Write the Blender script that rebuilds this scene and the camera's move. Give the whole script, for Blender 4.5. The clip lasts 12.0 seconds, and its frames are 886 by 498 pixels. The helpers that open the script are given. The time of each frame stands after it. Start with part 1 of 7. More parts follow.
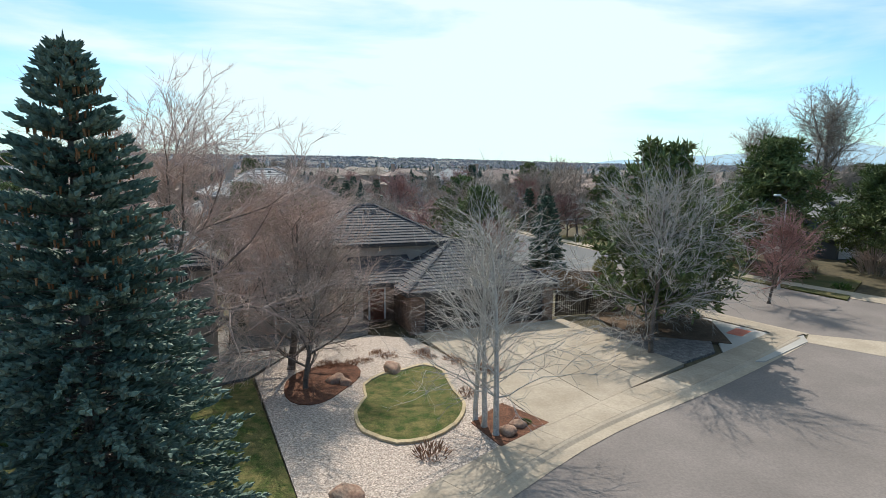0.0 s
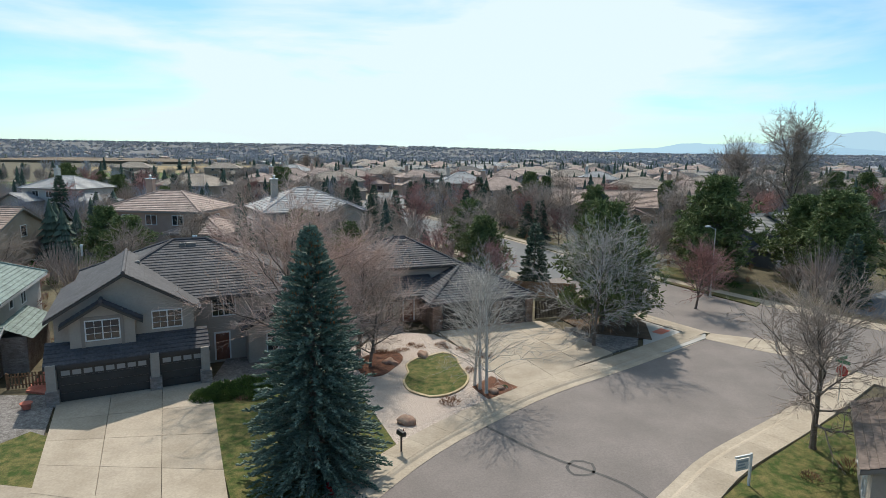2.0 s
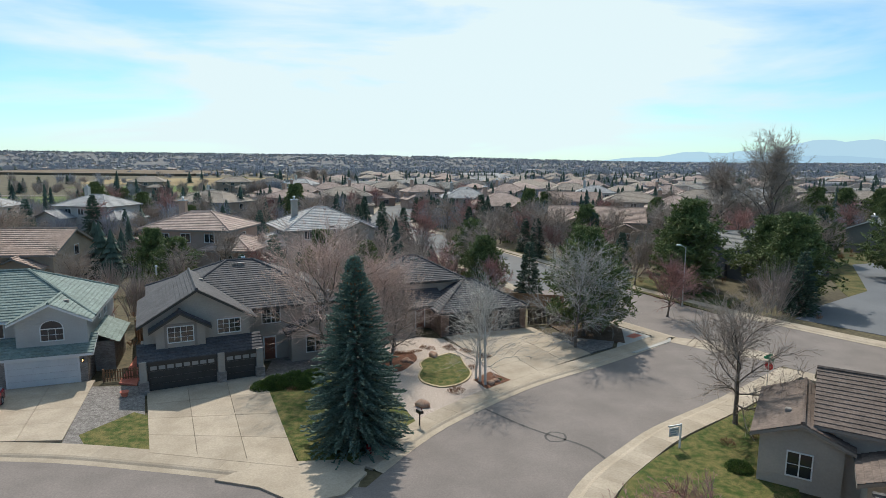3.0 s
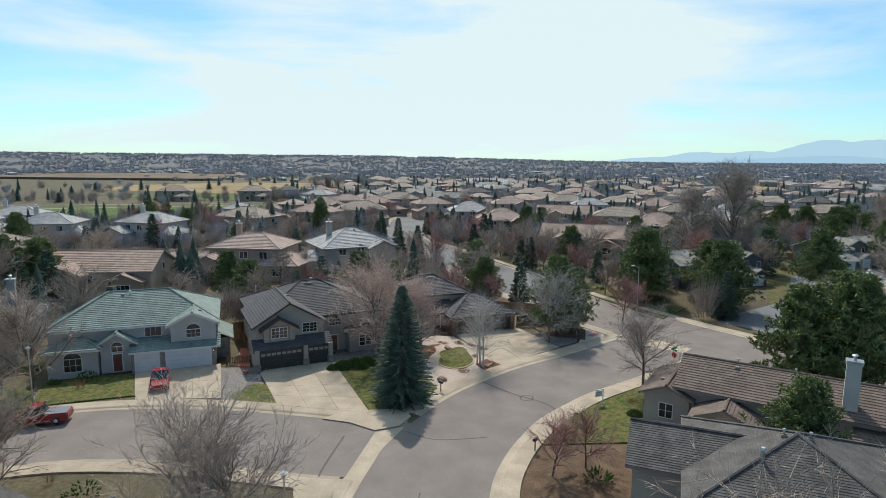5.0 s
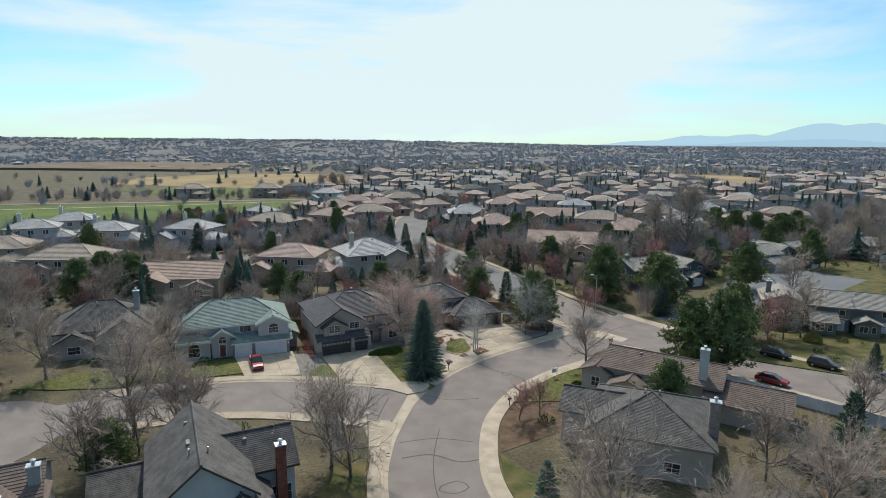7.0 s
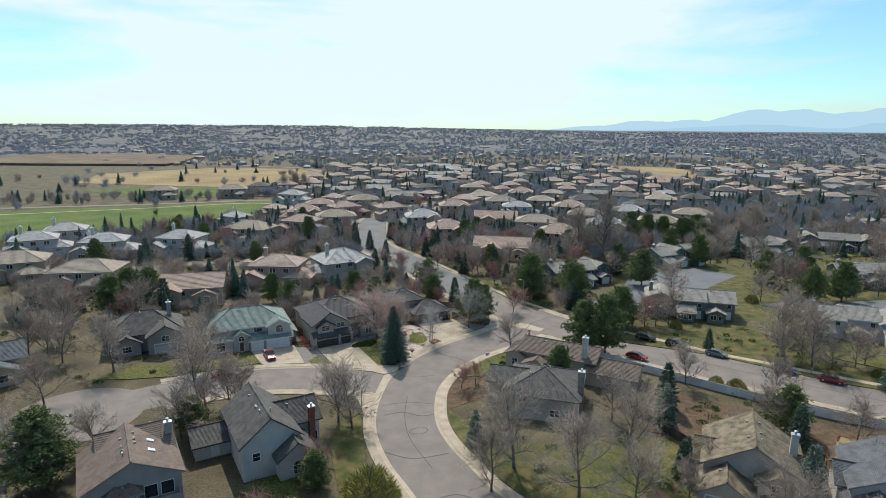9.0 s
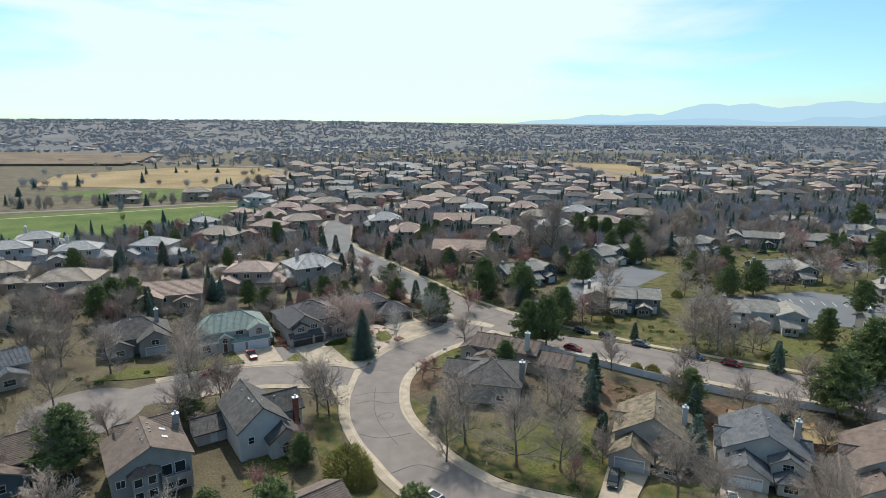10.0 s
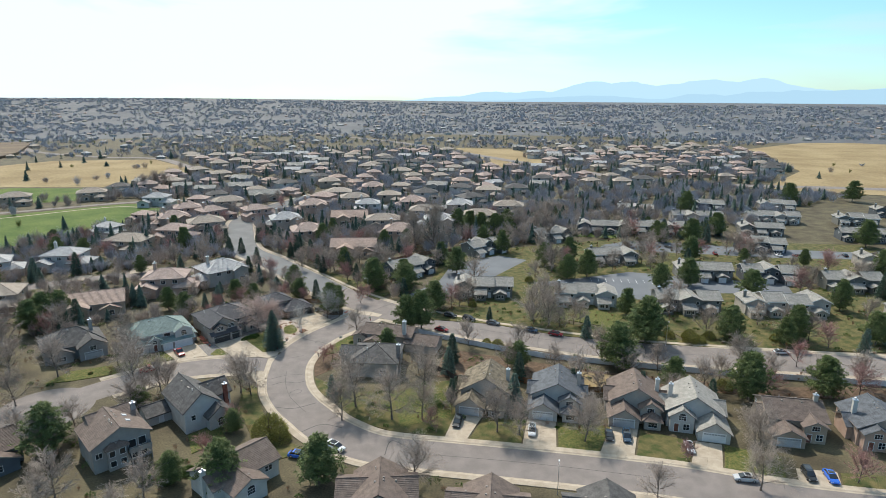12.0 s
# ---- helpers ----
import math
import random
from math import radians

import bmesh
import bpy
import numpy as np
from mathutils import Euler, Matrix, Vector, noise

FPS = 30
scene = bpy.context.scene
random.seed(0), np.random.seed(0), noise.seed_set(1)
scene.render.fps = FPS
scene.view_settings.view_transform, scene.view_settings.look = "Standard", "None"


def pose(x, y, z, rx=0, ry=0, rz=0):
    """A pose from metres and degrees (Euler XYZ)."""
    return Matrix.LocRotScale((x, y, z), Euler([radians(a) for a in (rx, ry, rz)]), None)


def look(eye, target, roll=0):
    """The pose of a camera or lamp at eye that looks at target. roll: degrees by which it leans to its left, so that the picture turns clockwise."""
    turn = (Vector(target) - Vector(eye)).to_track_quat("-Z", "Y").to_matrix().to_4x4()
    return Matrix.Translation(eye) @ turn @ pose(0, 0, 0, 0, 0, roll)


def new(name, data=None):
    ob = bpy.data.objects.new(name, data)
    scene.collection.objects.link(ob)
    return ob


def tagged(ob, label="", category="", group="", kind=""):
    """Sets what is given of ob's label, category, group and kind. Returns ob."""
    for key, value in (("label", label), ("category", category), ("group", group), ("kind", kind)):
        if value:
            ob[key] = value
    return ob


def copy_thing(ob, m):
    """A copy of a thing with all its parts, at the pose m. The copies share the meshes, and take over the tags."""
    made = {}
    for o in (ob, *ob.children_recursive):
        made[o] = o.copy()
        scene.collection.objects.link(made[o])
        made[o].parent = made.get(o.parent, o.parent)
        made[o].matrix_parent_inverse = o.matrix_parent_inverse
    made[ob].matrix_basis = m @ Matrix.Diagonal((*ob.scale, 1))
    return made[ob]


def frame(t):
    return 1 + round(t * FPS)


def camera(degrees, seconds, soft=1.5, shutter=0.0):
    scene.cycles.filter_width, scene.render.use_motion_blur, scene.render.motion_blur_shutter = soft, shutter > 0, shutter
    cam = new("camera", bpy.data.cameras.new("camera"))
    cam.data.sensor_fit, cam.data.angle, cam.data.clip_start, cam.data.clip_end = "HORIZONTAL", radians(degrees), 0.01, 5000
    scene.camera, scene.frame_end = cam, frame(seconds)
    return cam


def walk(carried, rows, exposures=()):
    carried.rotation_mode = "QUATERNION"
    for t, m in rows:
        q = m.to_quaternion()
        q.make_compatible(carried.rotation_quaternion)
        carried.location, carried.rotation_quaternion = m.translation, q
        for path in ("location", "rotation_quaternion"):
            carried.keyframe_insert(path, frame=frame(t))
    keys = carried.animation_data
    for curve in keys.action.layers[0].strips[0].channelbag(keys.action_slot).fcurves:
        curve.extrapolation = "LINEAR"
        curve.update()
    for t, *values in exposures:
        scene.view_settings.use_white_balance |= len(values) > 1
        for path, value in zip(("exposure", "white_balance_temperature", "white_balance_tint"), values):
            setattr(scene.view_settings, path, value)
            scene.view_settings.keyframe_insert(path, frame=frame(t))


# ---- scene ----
# ---------------- camera ----------------
cam = camera(73.5, 12.0, soft=0.65)
ROWS = [
    (0.0, -0.67, 0.66, 10.50, -1.13, -7.96, 0.60),
    (0.5, -0.87, -2.71, 11.94, -0.95, -9.27, 0.84),
    (1.0, -0.98, -6.55, 13.40, -0.67, -9.76, 0.93),
    (1.5, -1.12, -10.83, 14.78, -0.44, -9.60, 0.83),
    (2.0, -1.29, -15.46, 16.09, -0.23, -9.14, 0.65),
    (2.5, -1.48, -20.33, 17.37, -0.06, -8.66, 0.50),
    (3.0, -1.67, -25.42, 18.66, 0.09, -8.28, 0.43),
    (5.0, -2.46, -48.90, 25.54, 0.64, -8.34, 0.40),
    (5.5, -2.73, -55.62, 27.93, 0.79, -8.70, 0.37),
    (6.0, -3.07, -62.72, 30.62, 0.88, -9.13, 0.32),
    (6.5, -3.46, -70.32, 33.58, 0.73, -9.58, 0.30),
    (8.5, -5.39, -104.67, 47.40, -2.77, -11.18, 0.40),
    (9.0, -5.70, -113.30, 51.16, -4.19, -11.56, 0.30),
    (9.5, -6.06, -122.03, 55.02, -5.87, -11.92, 0.20),
    (10.0, -6.84, -131.19, 58.92, -7.92, -12.20, 0.24),
    (10.5, -7.60, -140.64, 63.14, -10.21, -12.56, 0.30),
    (11.0, -8.01, -150.31, 67.92, -12.60, -13.17, 0.28),
    (11.5, -8.31, -160.10, 72.84, -15.03, -13.87, 0.23),
    (12.0, -8.70, -169.86, 77.50, -17.46, -14.48, 0.20),
]
walk(cam, [(t, pose(x, y, z, 0, 0, yaw) @ pose(0, 0, 0, 90 + pitch) @ pose(0, 0, 0, 0, 0, roll)) for t, x, y, z, yaw, pitch, roll in ROWS], [(0.0, 0.05), (3.0, -0.1), (6.5, -0.14), (9.0, -0.04), (10.5, 0.06), (12.0, 0.2)])

# ---------------- light ----------------
SUN_ELEV, SUN_AZ = 50.0, 8.0  # azimuth in degrees, from +y towards -x
world = bpy.data.worlds.new("sky")
scene.world = world
world.use_nodes = True
wn, wl = world.node_tree.nodes, world.node_tree.links
for n in list(wn):
    wn.remove(n)


w_out, w_bg, w_sky = wn.new("ShaderNodeOutputWorld"), wn.new("ShaderNodeBackground"), wn.new("ShaderNodeTexSky")
w_sky.sky_type, w_sky.sun_disc, w_sky.sun_elevation, w_sky.sun_rotation = "NISHITA", False, radians(SUN_ELEV), radians(-SUN_AZ)
w_sky.air_density, w_sky.dust_density, w_sky.ozone_density = 1.0, 0.3, 1.2
w_dim = wn.new("ShaderNodeVectorMath")
w_dim.operation = "MULTIPLY"
w_dim.inputs[1].default_value = (0.085, 0.13, 0.148)
w_tc = wn.new("ShaderNodeTexCoord")
w_map = wn.new("ShaderNodeMapping")
w_map.inputs["Scale"].default_value = (1.3, 0.8, 6.0)
w_map.inputs["Location"].default_value = (0.35, 0.0, 0.1)
w_noise = wn.new("ShaderNodeTexNoise")
w_noise.inputs["Scale"].default_value, w_noise.inputs["Detail"].default_value, w_noise.inputs["Roughness"].default_value = 1.7, 6.0, 0.52
w_noise.inputs["Distortion"].default_value = 0.4
w_ramp = wn.new("ShaderNodeValToRGB")
w_ramp.color_ramp.elements[0].position, w_ramp.color_ramp.elements[1].position = 0.42, 0.60
w_ramp.color_ramp.elements[0].color, w_ramp.color_ramp.elements[1].color = (0.1, 0.1, 0.1, 1), (0.97, 0.97, 0.97, 1)
w_mix = wn.new("ShaderNodeMix")
w_mix.data_type = "RGBA"
# thin cloud, brighter towards the sun that shines through it
w_dot = wn.new("ShaderNodeVectorMath")
w_dot.operation = "DOT_PRODUCT"
w_dot.inputs[1].default_value = (-math.sin(radians(SUN_AZ)) * math.cos(radians(SUN_ELEV)), math.cos(radians(SUN_AZ)) * math.cos(radians(SUN_ELEV)), math.sin(radians(SUN_ELEV)))
w_glow = wn.new("ShaderNodeMapRange")
w_glow.inputs["From Min"].default_value, w_glow.inputs["From Max"].default_value = -0.15, 0.62
w_glow.inputs["To Min"].default_value, w_glow.inputs["To Max"].default_value = 0.13, 1.0
w_cloud = wn.new("ShaderNodeVectorMath")
w_cloud.operation = "SCALE"
w_cloud.inputs[0].default_value = (0.84, 1.0, 1.03)
w_lean = wn.new("ShaderNodeMath")
w_lean.operation = "MULTIPLY_ADD"
w_lean.inputs[1].default_value, w_lean.inputs[2].default_value = 0.34, -0.19
w_sum = wn.new("ShaderNodeMath")


def cloud_gap(az, el, inner, depth):
    """Thinner cloud round one direction (degrees east of north, degrees up)."""
    d, r = wn.new("ShaderNodeVectorMath"), wn.new("ShaderNodeMapRange")
    d.operation = "DOT_PRODUCT"
    d.inputs[1].default_value = (math.sin(radians(az)) * math.cos(radians(el)), math.cos(radians(az)) * math.cos(radians(el)), math.sin(radians(el)))
    r.interpolation_type = "SMOOTHSTEP"
    r.inputs["From Min"].default_value, r.inputs["From Max"].default_value = inner, 1.0
    r.inputs["To Min"].default_value, r.inputs["To Max"].default_value = 0.0, depth
    wl.new(w_tc.outputs["Generated"], d.inputs[0])
    wl.new(d.outputs["Value"], r.inputs["Value"])
    return r.outputs[0]


def cloud_add(x, y):
    k = wn.new("ShaderNodeMath")
    wl.new(x, k.inputs[0])
    wl.new(y, k.inputs[1])
    return k.outputs[0]


w_gaps = cloud_add(cloud_add(cloud_gap(-37, 13, 0.94, -0.11), cloud_gap(38, 9, 0.975, -0.06)), cloud_gap(14, 14, 0.92, 0.12))
wl.new(w_tc.outputs["Generated"], w_dot.inputs[0])
wl.new(w_dot.outputs["Value"], w_glow.inputs["Value"])
wl.new(w_glow.outputs[0], w_cloud.inputs["Scale"])
wl.new(w_dot.outputs["Value"], w_lean.inputs[0])
wl.new(w_lean.outputs[0], w_sum.inputs[0])
wl.new(w_noise.outputs[0], w_sum.inputs[1])
wl.new(w_cloud.outputs[0], w_mix.inputs[7])
wl.new(w_tc.outputs["Generated"], w_map.inputs[0])
wl.new(w_map.outputs[0], w_noise.inputs["Vector"])
wl.new(cloud_add(w_sum.outputs[0], w_gaps), w_ramp.inputs[0])
wl.new(w_sky.outputs[0], w_dim.inputs[0])
wl.new(w_ramp.outputs[0], w_mix.inputs[0])
wl.new(w_dim.outputs[0], w_mix.inputs[6])
wl.new(w_mix.outputs[2], w_bg.inputs[0])
wl.new(w_bg.outputs[0], w_out.inputs[0])
w_bg.inputs[1].default_value = 1.0

sun = new("sun", bpy.data.lights.new("sun", "SUN"))
sun.data.energy, sun.data.angle, sun.data.color = 4.0, radians(0.6), (1.0, 0.93, 0.82)
_az, _el = radians(SUN_AZ), radians(SUN_ELEV)
sun.matrix_world = look((0, 0, 0), (math.sin(_az) * math.cos(_el), -math.cos(_az) * math.cos(_el), -math.sin(_el)))


# ---------------- materials ----------------
def surface(name, a, b, rough=0.85, big=0.35, small=9.0, grain=0.25, bump=0.15, vary=0.0, metal=0.0, spec=0.3, lap=0.0, brick=None, course=0.0, island=0.0):
    """Two tones mixed by stains, fine grain, relief. lap: siding boards of that height; brick: (width, height)."""
    m = bpy.data.materials.new(name)
    m.use_nodes = True
    nd, lk = m.node_tree.nodes, m.node_tree.links
    bs = nd["Principled BSDF"]
    bs.inputs["Roughness"].default_value, bs.inputs["Metallic"].default_value = rough, metal
    bs.inputs["Specular IOR Level"].default_value = spec
    tc = nd.new("ShaderNodeTexCoord")
    n1, n2 = nd.new("ShaderNodeTexNoise"), nd.new("ShaderNodeTexNoise")
    n1.inputs["Scale"].default_value, n1.inputs["Detail"].default_value = big, 6.0
    n2.inputs["Scale"].default_value, n2.inputs["Detail"].default_value = small, 3.0
    lk.new(tc.outputs["Object"], n1.inputs["Vector"])
    lk.new(tc.outputs["Object"], n2.inputs["Vector"])
    rp = nd.new("ShaderNodeValToRGB")
    rp.color_ramp.elements[0].position, rp.color_ramp.elements[1].position = 0.35, 0.66
    rp.color_ramp.elements[0].color, rp.color_ramp.elements[1].color = (*a, 1), (*b, 1)
    lk.new(n1.outputs[0], rp.inputs[0])
    mr = nd.new("ShaderNodeMapRange")
    mr.inputs["From Min"].default_value, mr.inputs["From Max"].default_value = 0.25, 0.75
    mr.inputs["To Min"].default_value, mr.inputs["To Max"].default_value = 1 - grain, 1 + grain
    lk.new(n2.outputs[0], mr.inputs["Value"])
    shade = mr.outputs[0]

    def times(x, y):
        k = nd.new("ShaderNodeMath")
        k.operation = "MULTIPLY"
        lk.new(x, k.inputs[0])
        lk.new(y, k.inputs[1])
        return k.outputs[0]

    if vary or island:
        r = nd.new("ShaderNodeMapRange")
        span = vary or island
        r.inputs["To Min"].default_value, r.inputs["To Max"].default_value = 1 - span, 1 + span
        if island:
            lk.new(nd.new("ShaderNodeNewGeometry").outputs["Random Per Island"], r.inputs["Value"])
        else:
            lk.new(nd.new("ShaderNodeObjectInfo").outputs["Random"], r.inputs["Value"])
        shade = times(shade, r.outputs[0])
    col = nd.new("ShaderNodeVectorMath")
    col.operation = "SCALE"
    colour = rp.outputs[0]
    height = n2.outputs[0]
    if brick:
        bt = nd.new("ShaderNodeTexBrick")
        bt.inputs["Scale"].default_value = 1.0
        bt.inputs["Brick Width"].default_value, bt.inputs["Row Height"].default_value = brick
        bt.inputs["Mortar Size"].default_value = 0.008
        bt.inputs["Color1"].default_value, bt.inputs["Color2"].default_value, bt.inputs["Mortar"].default_value = (0.75, 0.75, 0.75, 1), (1.2, 1.2, 1.2, 1), (0.9, 0.9, 0.88, 1)
        sx, cx, ad = nd.new("ShaderNodeSeparateXYZ"), nd.new("ShaderNodeCombineXYZ"), nd.new("ShaderNodeMath")
        lk.new(tc.outputs["Object"], sx.inputs[0])
        lk.new(sx.outputs[0], ad.inputs[0])
        lk.new(sx.outputs[1], ad.inputs[1])
        lk.new(ad.outputs[0], cx.inputs[0])
        lk.new(sx.outputs[2], cx.inputs[1])
        lk.new(cx.outputs[0], bt.inputs["Vector"])
        mu = nd.new("ShaderNodeVectorMath")
        mu.operation = "MULTIPLY"
        lk.new(rp.outputs[0], mu.inputs[0])
        lk.new(bt.outputs[0], mu.inputs[1])
        colour = mu.outputs[0]
        height = bt.outputs[1]
    lk.new(colour, col.inputs[0])
    lk.new(shade, col.inputs["Scale"])
    lk.new(col.outputs[0], bs.inputs["Base Color"])
    bp = nd.new("ShaderNodeBump")
    bp.inputs["Strength"].default_value, bp.inputs["Distance"].default_value = bump, 0.03
    if brick:
        bp.invert = True
    if lap:
        sx = nd.new("ShaderNodeSeparateXYZ")
        lk.new(tc.outputs["Object"], sx.inputs[0])
        dv, fr = nd.new("ShaderNodeMath"), nd.new("ShaderNodeMath")
        dv.operation, fr.operation = "DIVIDE", "FRACT"
        dv.inputs[1].default_value = lap
        lk.new(sx.outputs[2], dv.inputs[0])
        lk.new(dv.outputs[0], fr.inputs[0])
        height = fr.outputs[0]
        bp.invert = True
        bp.inputs["Strength"].default_value = 0.6
    lk.new(height, bp.inputs["Height"])
    lk.new(bp.outputs[0], bs.inputs["Normal"])
    return m


def plain(name, c, rough=0.5, metal=0.0, spec=0.5, glow=0.0):
    m = bpy.data.materials.new(name)
    m.use_nodes = True
    bs = m.node_tree.nodes["Principled BSDF"]
    bs.inputs["Base Color"].default_value = (*c, 1)
    bs.inputs["Roughness"].default_value, bs.inputs["Metallic"].default_value = rough, metal
    bs.inputs["Specular IOR Level"].default_value = spec
    if glow:
        bs.inputs["Emission Color"].default_value = (*c, 1)
        bs.inputs["Emission Strength"].default_value = glow
    return m


M_GROUND = surface("dry_ground", (0.062, 0.05, 0.03), (0.125, 0.105, 0.058), big=0.12, small=2.5, grain=0.45, bump=0.4)
M_ASPHALT = surface("asphalt", (0.188, 0.164, 0.152), (0.236, 0.205, 0.19), rough=0.9, big=0.3, small=11.0, grain=0.15, bump=0.3)
M_BLACKTOP = surface("blacktop", (0.13, 0.14, 0.155), (0.165, 0.175, 0.19), rough=0.85, big=0.1, small=5.0, grain=0.08)
M_NEWASPHALT = surface("newer_asphalt", (0.15, 0.152, 0.155), (0.19, 0.19, 0.192), rough=0.88, big=0.1, small=5.0, grain=0.08)
M_TAR = surface("tar_seal", (0.07, 0.065, 0.065), (0.1, 0.095, 0.09), rough=0.7, big=1.0, small=6.0, grain=0.2)
M_CONC = surface("concrete", (0.36, 0.30, 0.23), (0.45, 0.38, 0.30), rough=0.9, big=0.5, small=9.0, grain=0.13, vary=0.09)
M_CONC_NEW = surface("pale_concrete", (0.42, 0.40, 0.37), (0.50, 0.48, 0.45), rough=0.9, big=0.3, small=7.0, grain=0.05, vary=0.05)
M_REDPAD = surface("red_paving", (0.50, 0.15, 0.10), (0.56, 0.2, 0.14), rough=0.9, big=1.5, grain=0.15)
M_GRAVEL = surface("pale_gravel", (0.33, 0.265, 0.225), (0.56, 0.475, 0.41), rough=0.95, big=7.0, small=14.0, grain=0.55, bump=0.9)
M_GRAVEL_D = surface("dark_gravel", (0.15, 0.135, 0.125), (0.27, 0.25, 0.235), rough=0.95, big=4.0, small=13.0, grain=0.5, bump=0.9)
M_MULCH = surface("red_mulch", (0.10, 0.045, 0.028), (0.19, 0.085, 0.05), rough=0.95, big=3.0, small=15.0, grain=0.5, bump=0.9)
M_SOIL = surface("brown_mulch", (0.085, 0.056, 0.036), (0.15, 0.10, 0.066), rough=0.95, big=0.8, small=10.0, grain=0.45, bump=0.8)
M_LAWN = surface("spring_lawn", (0.045, 0.075, 0.013), (0.165, 0.14, 0.05), rough=0.95, big=2.2, small=24.0, grain=0.55, bump=0.8)
M_LAWN_DRY = surface("dry_lawn", (0.05, 0.066, 0.018), (0.15, 0.12, 0.05), rough=0.95, big=0.4, small=14.0, grain=0.4, bump=0.8)
M_PARK = surface("park_grass", (0.062, 0.105, 0.02), (0.115, 0.15, 0.034), rough=0.95, big=0.05, small=0.8, grain=0.25)
M_FIELD = surface("golden_field", (0.23, 0.165, 0.08), (0.33, 0.25, 0.132), rough=0.95, big=0.02, small=0.35, grain=0.2)
M_SCRUB = surface("brown_scrub", (0.12, 0.088, 0.062), (0.2, 0.148, 0.098), rough=0.95, big=0.03, small=0.5, grain=0.3)
M_EDGING = surface("edging", (0.42, 0.33, 0.2), (0.52, 0.42, 0.27), big=2.0, grain=0.15)
M_ROCK = surface("boulder_stone", (0.30, 0.17, 0.12), (0.42, 0.30, 0.22), big=2.5, small=12.0, grain=0.3, bump=0.6)
M_WOODFENCE = surface("cedar_fence", (0.20, 0.11, 0.06), (0.32, 0.19, 0.11), big=1.2, small=14.0, grain=0.3, vary=0.2)
M_FENCE_DK = surface("dark_fence", (0.05, 0.04, 0.035), (0.09, 0.07, 0.06), big=1.2, small=14.0, grain=0.3, vary=0.2)
M_FENCE_W = surface("white_wall_paint", (0.56, 0.58, 0.6), (0.66, 0.68, 0.7), big=0.5, small=8.0, grain=0.07, vary=0.08)

# walls
def siding(name, c, lap=0.18):
    return surface(name, tuple(v * 0.9 for v in c), tuple(min(1, v * 1.08) for v in c), rough=0.75, big=0.5, small=9.0, grain=0.06, lap=lap)


W_TAN = siding("taupe_siding", (0.40, 0.35, 0.30))
W_GREIGE = siding("greige_siding", (0.43, 0.38, 0.33))
W_LIGHT = siding("pale_grey_siding", (0.50, 0.48, 0.45))
W_GREY = siding("grey_siding", (0.31, 0.295, 0.275))
W_DKGREY = siding("dark_grey_siding", (0.10, 0.11, 0.12))
W_OLIVE = siding("olive_grey_siding", (0.19, 0.185, 0.165))
W_CREAM = siding("cream_siding", (0.52, 0.50, 0.46))
W_BEIGE = surface("beige_stucco", (0.36, 0.28, 0.21), (0.45, 0.36, 0.275), big=0.5, small=12.0, grain=0.07)
W_PINK = surface("rosy_stucco", (0.40, 0.28, 0.22), (0.48, 0.35, 0.28), big=0.5, small=12.0, grain=0.07)
W_BRICK = surface("brown_brick", (0.20, 0.135, 0.105), (0.32, 0.23, 0.18), big=1.5, small=9.0, grain=0.15, brick=(0.22, 0.075), bump=0.5)
W_REDBRICK = surface("red_brick", (0.22, 0.075, 0.05), (0.32, 0.12, 0.085), big=1.5, small=9.0, grain=0.15, brick=(0.22, 0.075), bump=0.5)
W_GREYBRICK = surface("grey_brick", (0.26, 0.22, 0.20), (0.38, 0.34, 0.31), big=1.5, small=9.0, grain=0.15, brick=(0.22, 0.075), bump=0.5)
M_TRIM_W = plain("white_trim", (0.75, 0.75, 0.74), 0.5)
M_TRIM_DK = plain("dark_brown_trim", (0.055, 0.05, 0.048), 0.55)
# far land: the blue of distance haze is mixed into the grey base colour
M_FARLAND_HAZE = surface("far_woodland_floor_hazed", (0.085, 0.09, 0.1), (0.135, 0.134, 0.138), big=0.006, small=0.05, grain=0.25)
M_TRIM_T = plain("taupe_trim", (0.25, 0.22, 0.195), 0.6)
M_PANE = plain("window_glass", (0.025, 0.03, 0.035), 0.06, spec=0.8)
M_GDOOR_DK = surface("dark_garage_paint", (0.055, 0.05, 0.046), (0.075, 0.068, 0.062), rough=0.55, big=0.8, grain=0.08)
M_GDOOR_W = surface("white_garage_paint", (0.66, 0.66, 0.66), (0.74, 0.74, 0.73), rough=0.55, big=0.8, grain=0.04)
M_GDOOR_G = surface("grey_garage_paint", (0.42, 0.42, 0.43), (0.5, 0.5, 0.5), rough=0.55, big=0.8, grain=0.04)
M_DOOR_RED = surface("red_brown_door", (0.16, 0.06, 0.04), (0.22, 0.09, 0.06), rough=0.5, big=1.0)
M_METAL = plain("galvanised_metal", (0.55, 0.57, 0.6), 0.35, metal=0.9)
M_BLACK = plain("black_paint", (0.018, 0.018, 0.02), 0.4)


def roofing(name, c, spread=0.16):
    return surface(name, tuple(v * (1 - spread) for v in c), tuple(v * (1 + spread) for v in c), rough=0.8, big=0.9, small=6.0, grain=0.32, bump=0.4)


